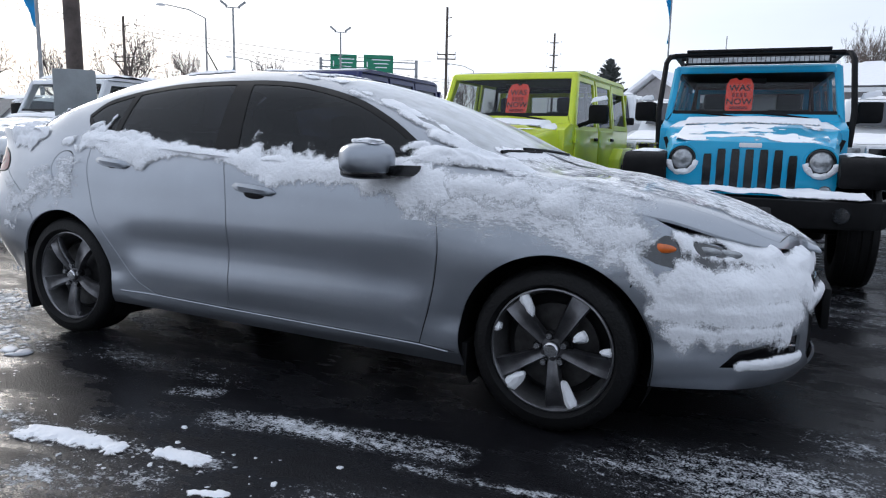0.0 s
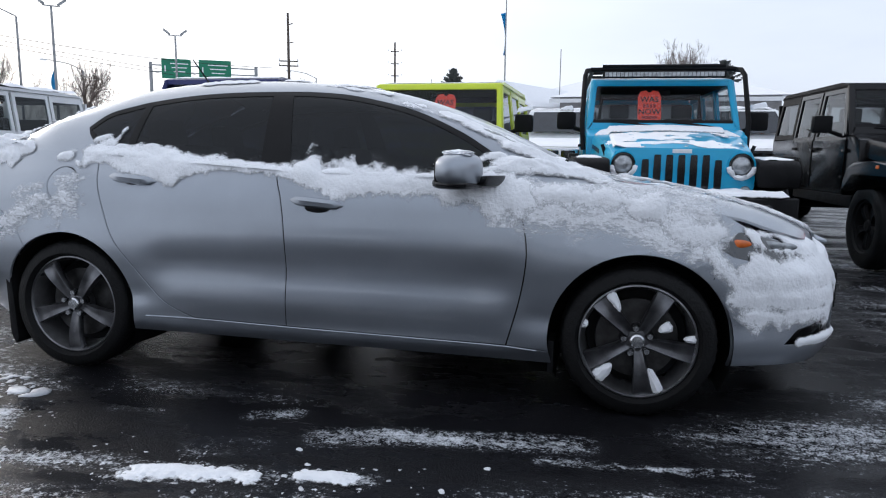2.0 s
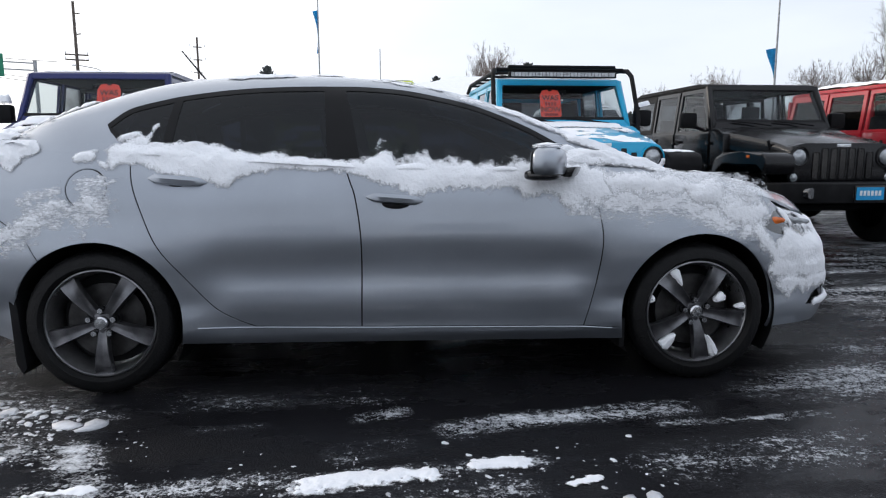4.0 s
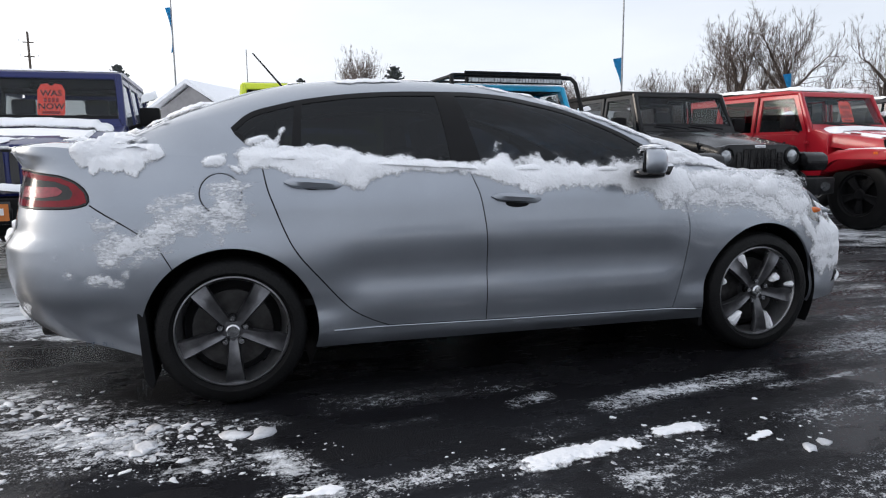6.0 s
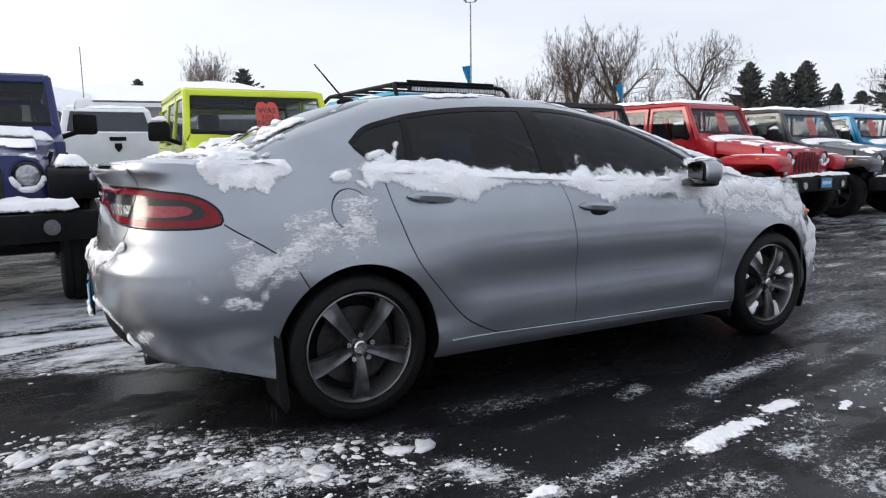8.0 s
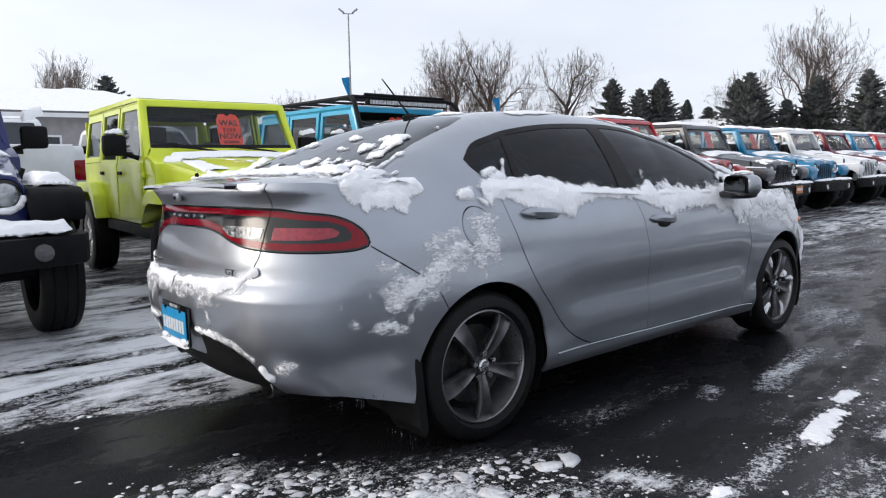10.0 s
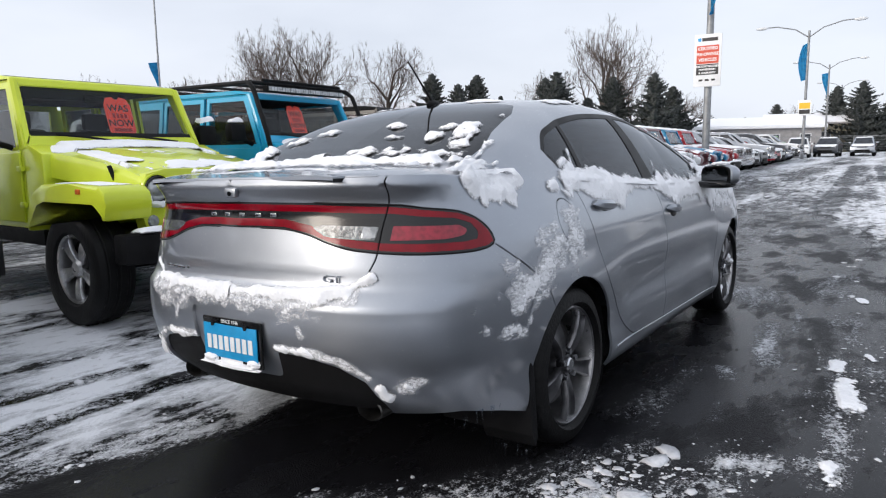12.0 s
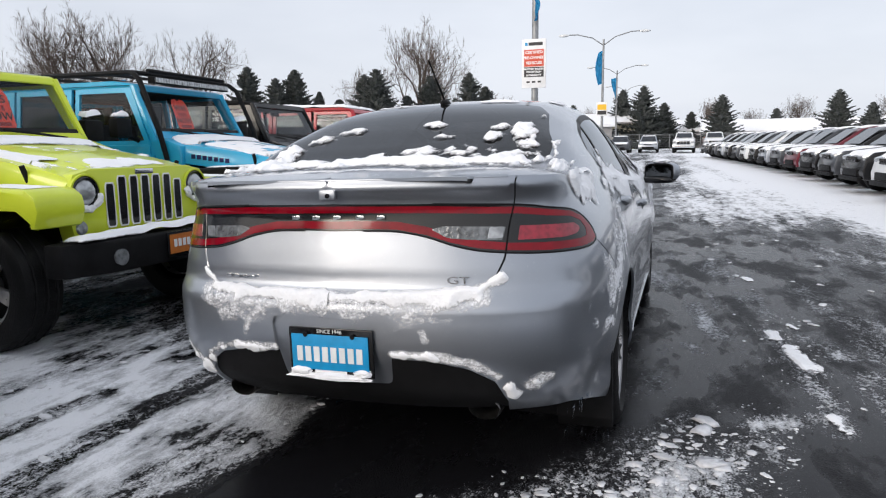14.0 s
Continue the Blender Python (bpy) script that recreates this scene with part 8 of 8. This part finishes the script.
for z, word, size in ((3.86, "FACTORY BACKED", .082), (3.76, "POWERTRAIN", .082), (3.65, "& WARRANTY", .082)):
    lettering("sign_text", word, size, M["sign_white"], board, face(z), .001, .004)
banner(sp, 6.4, 5.6, .5, 200, .4)

# street lamps down the aisle
for k, (az, dist, h, arm) in enumerate(((6.2, 60, 10.1, 3.1), (5.1, 92, 10.6, 3.2), (4.4, 128, 11, 3.0))):
    lx, ly = bearing(-2.95, -1.09, az, dist)
    sl = pole_thing("street_lamp", "double-armed grey street lamp", "street lamp", lx, ly, h - .5, .12, "galvanised", .08)
    for side in (-1, 1):
        bm = bmesh.new()
        pipe_bm(bm, [(0, 0, h - 1.0), (0, side * arm * .3, h - .35), (0, side * arm * .7, h - .02), (0, side * arm * .95, h)], .045, 8)
        part("lamp_arm", bm, M["galvanised"], sl, smooth=True)
        bm = bmesh.new()
        bmesh.ops.create_uvsphere(bm, u_segments=14, v_segments=8, radius=1)
        bmesh.ops.transform(bm, matrix=Matrix.Translation((0, side * arm * 1.06, h - .03)) @ Matrix.Diagonal((.18, .46, .13, 1)), verts=bm.verts)
        part("lamp_head", bm, M["lamp_glass"], sl, "pale cobra lamp head", smooth=True)
    if k < 3:
        banner(sl, h - 1.4, h - 4.1, .75, 70, k * 1.3)
    if k == 0:
        bd = box("board", (-.2, .0, 3.9), (.05, .9, 1.15), M["sign_white"], sl, "small board with a yellow panel", bevel=.01)
        box("sign_panel", (-.23, 0, 4.05), (.006, .74, .45), M["sign_yellow"], bd)
        box("sign_panel", (-.23, 0, 3.6), (.006, .74, .32), M["black_print"], bd)

# flood light poles and flag poles
for az, dist, ox, oy, h, fl in ((58.3, 66.5, -1.3, -3.36, 14.8, True), (131.5, 52, 2.92, -3.5, 9.6, True), (123.3, 60, 2.92, -3.5, 9.4, True)):
    lx, ly = bearing(ox, oy, az, dist)
    t = pole_thing("flood_light_pole", "tall grey pole with two flood lamps", "light pole", lx, ly, h, .10, "galvanised", .07)
    head_pair(t, h, az + 90)
    if fl:
        banner(t, h * .61, h * .45, .8, 150, az)
for az, dist, ox, oy, h in ((97.3, 69, 2.92, -3.5, 18.0), (145.3, 26, 3.38, -3.29, 8.0), (46.1, 62, -1.3, -3.36, 8.5), (24.5, 75, -2.62, -1.75, 9.0)):
    lx, ly = bearing(ox, oy, az, dist)
    t = pole_thing("flag_pole", "thin pole with a limp blue banner", "flag pole", lx, ly, h, .05 + h * .003, "galvanised", .045)
    banner(t, h * .77, h * .55, .85, 170, az)
for az, dist, h in ((92.7, 48, 7.6), (106.1, 62, 6.5), (103.1, 66, 7.2)):
    lx, ly = bearing(2.69, -3.6, az, dist)
    pole_thing("thin_mast", "thin bare metal mast", "mast", lx, ly, h, .045, "galvanised", .03)
# curved road lamps by the highway
for az, dist, h in ((133.6, 58, 10.4), (112.6, 85, 9.5), (129.6, 75, 8.4)):
    lx, ly = bearing(2.92, -3.5, az, dist)
    t = pole_thing("street_lamp", "single-armed grey street lamp", "street lamp", lx, ly, h - .8, .10, "galvanised", .07)
    bm = bmesh.new()
    d = Vector((-math.sin(radians(az)), math.cos(radians(az)), 0))
    pipe_bm(bm, [(0, 0, h - .8), tuple(d * 1.2 + Vector((0, 0, h - .25))), tuple(d * 2.8 + Vector((0, 0, h)))], .045, 8)
    part("lamp_arm", bm, M["galvanised"], t, smooth=True)
    bm = bmesh.new()
    bmesh.ops.create_uvsphere(bm, u_segments=12, v_segments=6, radius=1)
    bmesh.ops.transform(bm, matrix=Matrix.Translation(d * 3.2 + Vector((0, 0, h - .02))) @ Matrix.Diagonal((.4, .4, .10, 1)), verts=bm.verts)
    part("lamp_head", bm, M["lamp_glass"], t, smooth=True)
# timber power poles and their wires
for az, dist, h, arms in ((114.8, 72, 13.8, 2), (106.2, 95, 14.6, 3), (139.5, 78, 12.0, 2)):
    lx, ly = bearing(2.92, -3.5, az, dist)
    t = pole_thing("power_pole", "tall weathered timber power pole", "power pole", lx, ly, h, .17, "timber", .12)
    for k in range(arms):
        z = (h - 1.2 - 1.6 * k) if arms == 3 else (h * .63 + .45 * k)
        box("cross_arm", (0, 0, z), (.12, 1.9 if arms == 2 else 1.1, .12), M["timber"], t, "", pose(0, 0, 0, 0, 0, az))
        for q in (-1, 1):
            tube("insulator", (-.9 * q * math.sin(radians(az)), .9 * q * math.cos(radians(az)), z + .05), (-.9 * q * math.sin(radians(az)), .9 * q * math.cos(radians(az)), z + .28), .05, M["lamp_glass"], t, seg=8)
    if arms == 2:
        for f in (.79, .92):
            tube("side_insulator", (0, 0, h * f), (.5 * math.sin(radians(az)), -.5 * math.cos(radians(az)), h * f + .12), .05, M["timber"], t, seg=8)
for k, (z0, z1, az0, az1, d0, d1) in enumerate(((10.6, 8.2, 150, 108, 60, 95), (10.2, 7.9, 150, 108, 60, 95), (11.4, 8.8, 150, 116, 62, 72))):
    a, b = bearing(2.9, -3.5, az0, d0), bearing(2.9, -3.5, az1, d1)
    bm = bmesh.new()
    pipe_bm(bm, [(a[0] + (b[0] - a[0]) * f, a[1] + (b[1] - a[1]) * f, z0 + (z1 - z0) * f - 1.2 * 4 * f * (1 - f)) for f in np.linspace(0, 1, 18)], .022, 5)
    ob = part("power_line", bm, M["seal"], None)
    tagged(ob, "dark overhead power line", "cable")

# highway direction signs on a gantry
ga, gb = bearing(2.92, -3.5, 125, 82), bearing(2.92, -3.5, 117.3, 82)
gan = thing("sign_gantry", "highway gantry with two green direction signs", "road sign", pose((ga[0] + gb[0]) / 2, (ga[1] + gb[1]) / 2, 0, 0, 0, math.degrees(math.atan2(gb[1] - ga[1], gb[0] - ga[0]))))
gl = math.hypot(ga[0] - gb[0], ga[1] - gb[1])
for k in (-1, 1):
    tube("gantry_post", (k * gl / 2, 0, 0), (k * gl / 2, 0, 9.9), .18, M["galvanised"], gan)
for z in (8.9, 9.6):
    tube("gantry_beam", (-gl / 2, 0, z), (gl / 2, 0, z), .07, M["galvanised"], gan, seg=8)
for k, (c, w, h) in enumerate(((-gl / 2 + 2.6, 3.0, 2.1), (gl / 2 - 4.4, 3.4, 2.2))):
    sgn = box("direction_sign", (c, -.22, 9.25), (w, .06, h), M["sign_green"], gan, "green direction sign with white bars")
    for j in range(3):
        box("sign_bar", (c + .3, -.256, 9.25 + .55 - .42 * j), (w * (.62, .5, .4)[j], .006, .10), M["sign_white"], sgn)
    box("sign_bar", (c - w * .38, -.256, 9.25), (.12, .006, .6), M["sign_white"], sgn)


# trees
def bare_tree(seed, height, width, name="bare_tree", label="tall leafless tree with fine twigs", fork=.26, limbs=11, lean=.95, twigs=16, curl=.04):
    """Trunk, rising limbs, branches and a haze of fine twigs, fitted to the height and crown width."""
    rg = random.Random(seed)
    tv, tf, wv, wf = [], [], [], []

    def limb(vs, fs, pts, r1, r2, seg):
        o = len(vs)
        for i, c in enumerate(pts):
            d = (pts[min(i + 1, len(pts) - 1)] - pts[max(i - 1, 0)]).normalized()
            q = d.to_track_quat("Z", "Y")
            r = r1 + (r2 - r1) * i / (len(pts) - 1)
            if seg == 2:
                side = q @ Vector((r * 1.3, 0, 0))
                vs.extend((tuple(c - side), tuple(c + side)))
            else:
                vs.extend(tuple(c + q @ Vector((r * math.cos(6.2832 * k / seg), r * math.sin(6.2832 * k / seg), 0))) for k in range(seg))
        for i in range(len(pts) - 1):
            for k in range(1 if seg == 2 else seg):
                e, g = o + i * seg, o + (i + 1) * seg
                fs.append((e + k, e + (k + 1) % seg, g + (k + 1) % seg, g + k))

    def path(p, d, length, n, wander, up):
        pts = [p]
        for _ in range(n):
            d = (d + Vector((rg.gauss(0, wander), rg.gauss(0, wander), rg.gauss(up, wander)))).normalized()
            p = p + d * (length / n)
            pts.append(p)
        return pts, d

    def off(d, angle):
        q = d.to_track_quat("Z", "Y")
        a = rg.uniform(0, 6.2832)
        return (q @ Vector((math.sin(angle) * math.cos(a), math.sin(angle) * math.sin(a), math.cos(angle)))).normalized()

    h = 10.0
    lead, d0 = path(Vector((0, 0, -.15)), Vector((0, 0, 1)), h * (fork + .38), 8, .06, .03)
    if fork > .05:
        limb(tv, tf, lead, .27, .07, 8)
    turn = rg.uniform(0, 6.28)
    for i in range(limbs):
        g = i / (limbs - 1)
        a = turn + 2.4 * i + rg.uniform(-.3, .3)
        tilt = lean * (1.25 - .85 * g) * rg.uniform(.8, 1.15)
        d = Vector((math.sin(tilt) * math.cos(a), math.sin(tilt) * math.sin(a), math.cos(tilt)))
        k = 8 * (fork / (fork + .38) + (1 - fork / (fork + .38)) * g) if fork > .05 else 0
        start = lead[int(k)] + (lead[min(8, int(k) + 1)] - lead[int(k)]) * (k - int(k))
        main, _ = path(start, d, h * rg.uniform(.42, .56) * (1.15 - .35 * g), 8, .16, .03 + .14 * curl)
        limb(tv, tf, main, .19 * rg.uniform(.75, 1.1), .03, 6)
        for j in range(2, 9):
            for _ in range(1 if j < 4 else 2):
                dj = (main[j] - main[j - 1]).normalized()
                b, _ = path(main[j], (off(dj, rg.uniform(.5, 1.15)) + Vector((0, 0, curl * .6))).normalized(), h * rg.uniform(.15, .32), 4, .12, .05)
                limb(wv, wf, b, .036, .011, 3)
                for m in range(1, 5):
                    for _ in range(2 if m > 1 else 1):
                        dm = (b[m] - b[m - 1]).normalized()
                        c, _ = path(b[m], (off(dm, rg.uniform(.4, .95)) + Vector((0, 0, curl * .5))).normalized(), h * rg.uniform(.06, .12), 2, .12, .05)
                        limb(wv, wf, c, .014, .008, 2)
                        for _ in range(twigs // 2):
                            f = rg.random()
                            base = c[1] + (c[2] - c[1]) * f
                            w, _ = path(base, (off((c[2] - c[1]).normalized(), rg.uniform(.3, 1.0)) + Vector((0, 0, curl * .3))).normalized(), h * rg.uniform(.03, .065), 1, .1, 0)
                            limb(wv, wf, w, .008, .005, 2)
    kz = height / max(v[2] for v in wv)
    kx = kz * min(1.35, max(.85, width / (2 * kz * np.quantile([math.hypot(v[0], v[1]) for v in wv], .985))))
    tv[:] = [(x * kx, y * kx, z * kz) for x, y, z in tv]
    wv[:] = [(x * kx, y * kx, z * kz) for x, y, z in wv]
    t = thing(name, label, "tree")
    mesh("trunk", tv, tf, M["bark"], t)
    mesh("crown", wv, wf, M["twig"], t)
    return t


def conifer(seed, height, width, name="conifer", label="dark green conifer dusted with snow"):
    rg = random.Random(seed)
    t = thing(name, label, "tree")
    tube("trunk", (0, 0, 0), (0, 0, height * .97), height * .022, M["bark"], t, height * .004, 8)
    cv_, cf_ = [], []
    for i in range(300):
        f = (i + rg.random()) / 300
        z = height * (.08 + .90 * f)
        reach = width * 1.5 * (1 - f) ** .62 * (.82 + .42 * noise.noise(Vector((f * 4.5, 1.7 * math.cos(i * 2.4), seed)))) * rg.uniform(.45, 1.2) + .10
        a = i * 2.4 + rg.uniform(-.6, .6)
        c, s = math.cos(a), math.sin(a)
        for j in range(7):
            g = (j + .6) / 7
            px, pz = reach * g, z - reach * .18 * g + .30 * reach * g * g
            w = reach * .26 * (1.1 - g) + .16
            o = len(cv_)
            for u in range(2):
                for dx, dw, dz in ((-.12, -w, -.06), (.22, 0, .05), (-.12, w, -.06), (.0, 0, -w * .8)):
                    cv_.append(((px + dx * reach * .5) * c - (dw + rg.uniform(-.06, .06)) * s, (px + dx * reach * .5) * s + (dw + rg.uniform(-.06, .06)) * c, pz + dz + rg.uniform(-.08, .08)))
            cf_ += [(o, o + 1, o + 2), (o + 1, o + 3, o), (o + 4, o + 5, o + 6), (o + 5, o + 7, o + 6)]
    mesh("crown", cv_, cf_, M["needles"], t, smooth=False)
    return t


TREES = [bare_tree(3, 15.0, 14.5), bare_tree(8, 15.0, 12.0, lean=.70), bare_tree(15, 13.0, 13.5, limbs=9, lean=.95)]
POPLAR = bare_tree(23, 9.5, 4.2, label="slender leafless poplar with upright twigs", lean=.35, curl=.7, fork=.12)
CONIF = [conifer(2, 9.5, 3.0), conifer(5, 8.0, 2.7), conifer(9, 7.0, 1.3)]
SHRUB = bare_tree(31, 5.5, 7.0, "bare_shrub", "brown leafless thicket of twigs", .03, 13, 1.0, 10, .25)
for c in SHRUB.children:
    c.data.materials[0] = M["scrub"]
first = set()


def plant(proto, ox, oy, az, dist, scale, turn, group):
    px, py = bearing(ox, oy, az, dist)
    m = pose(px, py, lie1(px, py) - .05, 0, 0, turn) @ Matrix.Diagonal((scale, scale, scale, 1))
    if proto not in first:
        first.add(proto)
        proto.matrix_basis = m
        proto["group"] = group
    else:
        c = copy_thing(proto, pose(px, py, lie1(px, py) - .05, 0, 0, turn))
        c.scale = (scale,) * 3


rng = random.Random(77)
for az, dist, sc, k in ((50.2, 75, .95, 1), (46.0, 76, .98, 0), (40.6, 78, 1.05, 2), (53.0, 80, .7, 0), (48.2, 90, .9, 2), (23.0, 84, 1.08, 1), (27.0, 84, .84, 2), (20.4, 90, .85, 2), (66.8, 85, .62, 2), (71.5, 90, .55, 2), (62.6, 80, .62, 1), (55.0, 80, .75, 2), (15.6, 110, .62, 1), (17.5, 118, .55, 2)):
    plant(TREES[k], -1.5, -3.2, az, dist, sc, rng.uniform(0, 360), "bare trees")
for az, dist, sc, k in ((134.5, 60, .62, 2), (139.0, 55, .60, 0), (129.0, 66, .56, 1), (144.0, 58, .60, 2), (113.3, 85, .60, 1), (149, 60, .6, 0), (110.5, 95, .5, 2), (125, 90, .45, 0), (80.5, 80, .5, 2)):
    plant(TREES[k], 2.9, -3.5, az, dist, sc, rng.uniform(0, 360), "bare trees")
plant(POPLAR, -.8, -3.6, 80.1, 57, 1.0, 0, "poplars")
plant(POPLAR, -2.9, -1.1, -2.0, 130, .95, 40, "poplars")
for k in range(32):
    az = 36.5 + 20.5 * k / 31 + rng.uniform(-.4, .4)
    plant(SHRUB, -1.5, -3.2, az, rng.uniform(66, 84), rng.uniform(.85, 1.25), rng.uniform(0, 360), "winter scrub")
for k in range(10):
    plant(SHRUB, -1.5, -3.2, rng.uniform(23.5, 35), rng.uniform(70, 76), rng.uniform(.6, 1.0), rng.uniform(0, 360), "winter scrub")
for k in range(12):
    plant(SHRUB, -2.6, -1.7, rng.uniform(12, 34), rng.uniform(75, 95), rng.uniform(.55, .8), rng.uniform(0, 360), "winter scrub")
for az, dist, sc, k in ((36.7, 76, 1.0, 0), (34.6, 74, .86, 0), (33.0, 78, 1.0, 0), (31.0, 82, 1.05, 2), (29.4, 80, .80, 1), (27.4, 78, .95, 0), (25.9, 84, 1.05, 1), (22.0, 76, .92, 0), (18.9, 72, .90, 0), (17.4, 78, .95, 1), (26.6, 72, .95, 0), (28.4, 74, .62, 2), (24.0, 74, .8, 1), (63.8, 70, .75, 1), (60.2, 75, .62, 2), (68.5, 72, .62, 2)):
    plant(CONIF[k], -1.5, -3.2, az, dist, sc, rng.uniform(0, 360), "conifers")
for az, dist, sc, k in ((4.6, 112, .98, 0), (3.0, 108, 1.0, 0), (1.4, 116, .92, 1), (-2.8, 104, .80, 0), (-10.6, 100, .78, 0), (-12.7, 96, .68, 1), (-.6, 120, .75, 1), (8.5, 120, .8, 0), (10.6, 118, .7, 1), (13.4, 116, .72, 0), (-6.6, 125, .8, 1), (-15.5, 100, .8, 0), (-19, 100, .7, 1)):
    plant(CONIF[k], -2.95, -1.09, az, dist, sc, rng.uniform(0, 360), "conifers")
for az, dist, sc, k in ((-8.2, 130, .6, 1), (-5.2, 132, .55, 2), (6.8, 132, .55, 0), (-9.6, 125, .5, 2), (-13.8, 120, .55, 1)):
    plant(TREES[k], -2.95, -1.09, az, dist, sc, rng.uniform(0, 360), "bare trees")
for az, dist, sc, k in ((99.5, 62, .84, 0), (78.5, 62, .88, 0), (90.2, 64, .72, 1), (86, 70, .84, 0)):
    plant(CONIF[k], .7, -3.9, az, dist, sc, rng.uniform(0, 360), "conifers")


# houses
def house(x, y, yaw, w, d, eaves, ridge, wall, label, windows=3, hip=False):
    h = thing("house", label, "house", pose(x, y, lie1(x, y) - .05, 0, 0, yaw))
    bm = bmesh.new()
    prism_bm(bm, [(-d / 2, 0), (d / 2, 0), (d / 2, eaves), (0, ridge - .15), (-d / 2, eaves)] if not hip else [(-d / 2, 0), (d / 2, 0), (d / 2, eaves), (-d / 2, eaves)], -w / 2, w / 2, "x")
    part("wall", bm, M[wall], h)
    o, t = .55, .22
    bm = bmesh.new()
    if hip:
        v = [bm.verts.new(p) for p in ((-w / 2 - o, -d / 2 - o, eaves), (w / 2 + o, -d / 2 - o, eaves), (w / 2 + o, d / 2 + o, eaves), (-w / 2 - o, d / 2 + o, eaves), (-w / 2 + d * .45, 0, ridge), (w / 2 - d * .45, 0, ridge))]
        for f in ((0, 1, 5, 4), (1, 2, 5), (2, 3, 4, 5), (3, 0, 4), (3, 2, 1, 0)):
            bm.faces.new([v[i] for i in f])
    else:
        prism_bm(bm, [(-d / 2 - o, eaves - .15), (0, ridge), (d / 2 + o, eaves - .15), (d / 2 + o, eaves - .15 + t), (0, ridge + t), (-d / 2 - o, eaves - .15 + t)], -w / 2 - o, w / 2 + o, "x", .03)
    part("roof", bm, M["snow"], h, "roof under smooth snow")
    box("fascia", (0, -d / 2 - o, eaves - .22), (w + 2 * o, .06, .22), M["wall_grey"] if wall != "wall_grey" else M["sign_white"], h)
    for k in range(windows):
        wx = -w / 2 + w * (k + .5) / windows
        wd = new("window")
        wd.parent = h
        box("frame", (wx, -d / 2 - .02, eaves * .55), (1.35, .08, 1.15), M["sign_white"], wd)
        box("pane", (wx, -d / 2 - .05, eaves * .55), (1.15, .05, .95), M["pane"], wd)
    return h


def far_house(ox, oy, az, dist, w, d, eaves, ridge, wall, label, windows=3, turn=0, hip=False):
    hx, hy = bearing(ox, oy, az, dist)
    return house(hx, hy, az - 90 + turn, w, d, eaves, ridge, wall, label, windows, hip)


far_house(-.8, -3.6, 85.5, 56, 15, 12, 4.1, 6.1, "wall_grey", "long low building under a snowy roof", 7, 4, True)
far_house(-.8, -3.6, 79.5, 54, 9, 9, 4.3, 6.4, "wall_grey", "low building under a snowy hipped roof", 3, 0, True)
far_house(2.69, -3.6, 94.6, 47, 9, 3.9, 3.4, 4.9, "wall_grey", "small gabled building with snowy roof", 2, 62)
far_house(2.0, -3.7, 83.5, 46, 12, 9, 4.0, 5.6, "wall_grey", "low building under a snowy roof", 4, 0, True)
far_house(-1.5, -3.2, 40.0, 84, 9, 8, 4.6, 6.6, "wall_grey", "house with a snow-covered roof", 3, 8)
far_house(-1.5, -3.2, 30.6, 78, 8, 8, 3.7, 4.7, "wall_brick", "brick house with a snow-covered roof", 3, -6)
far_house(-1.5, -3.2, 25.2, 80, 11, 8, 3.6, 4.5, "wall_brick", "brick house with a snow-covered roof", 3, 10)
far_house(-1.5, -3.2, 18.5, 96, 8, 7, 4.2, 5.2, "wall_blue", "pale blue house with snowy roof", 3, 0)
far_house(-2.4, -2.2, 12.5, 104, 22, 9, 3.6, 4.7, "wall_grey", "long grey house with snowy roof", 6, 5)
far_house(-2.4, -2.2, 6.6, 112, 12, 9, 4.2, 5.4, "wall_cream", "cream flat house with snowy roof", 4, 0)
far_house(-2.95, -1.09, -.2, 124, 16, 10, 3.0, 4.5, "wall_grey", "low house with wide snowy roof", 4, 0)
far_house(-2.95, -1.09, -6.6, 118, 20, 10, 2.6, 4.2, "wall_brick", "low house with wide snowy roof", 4, 0)
far_house(-2.95, -1.09, -14.5, 118, 14, 10, 2.8, 4.2, "wall_cream", "low house with wide snowy roof", 4, 0)

# wire fence at the far end of the lot
fence = thing("chain_link_fence", "grey chain-link fence along the far edge", "fence")
fp = [bearing(-2.95, -1.09, 9 - 1.15 * k, 84) for k in range(26)]
for (a, b), (c, d) in zip(fp, fp[1:]):
    tube("fence_post", (a, b, lie1(a, b) - .05), (a, b, lie1(a, b) + 1.9), .035, M["galvanised"], fence, seg=8)
    tube("fence_rail", (a, b, lie1(a, b) + 1.85), (c, d, lie1(c, d) + 1.85), .025, M["galvanised"], fence, seg=6)
bm = bmesh.new()
for (a, b), (c, d) in zip(fp, fp[1:]):
    for k in range(7):
        z = .2 + .25 * k
        tube_bm(bm, (a, b, lie1(a, b) + z), (c, d, lie1(c, d) + z), .010, seg=3, caps=False)
part("fence_wire", bm, M["galvanised"], fence)
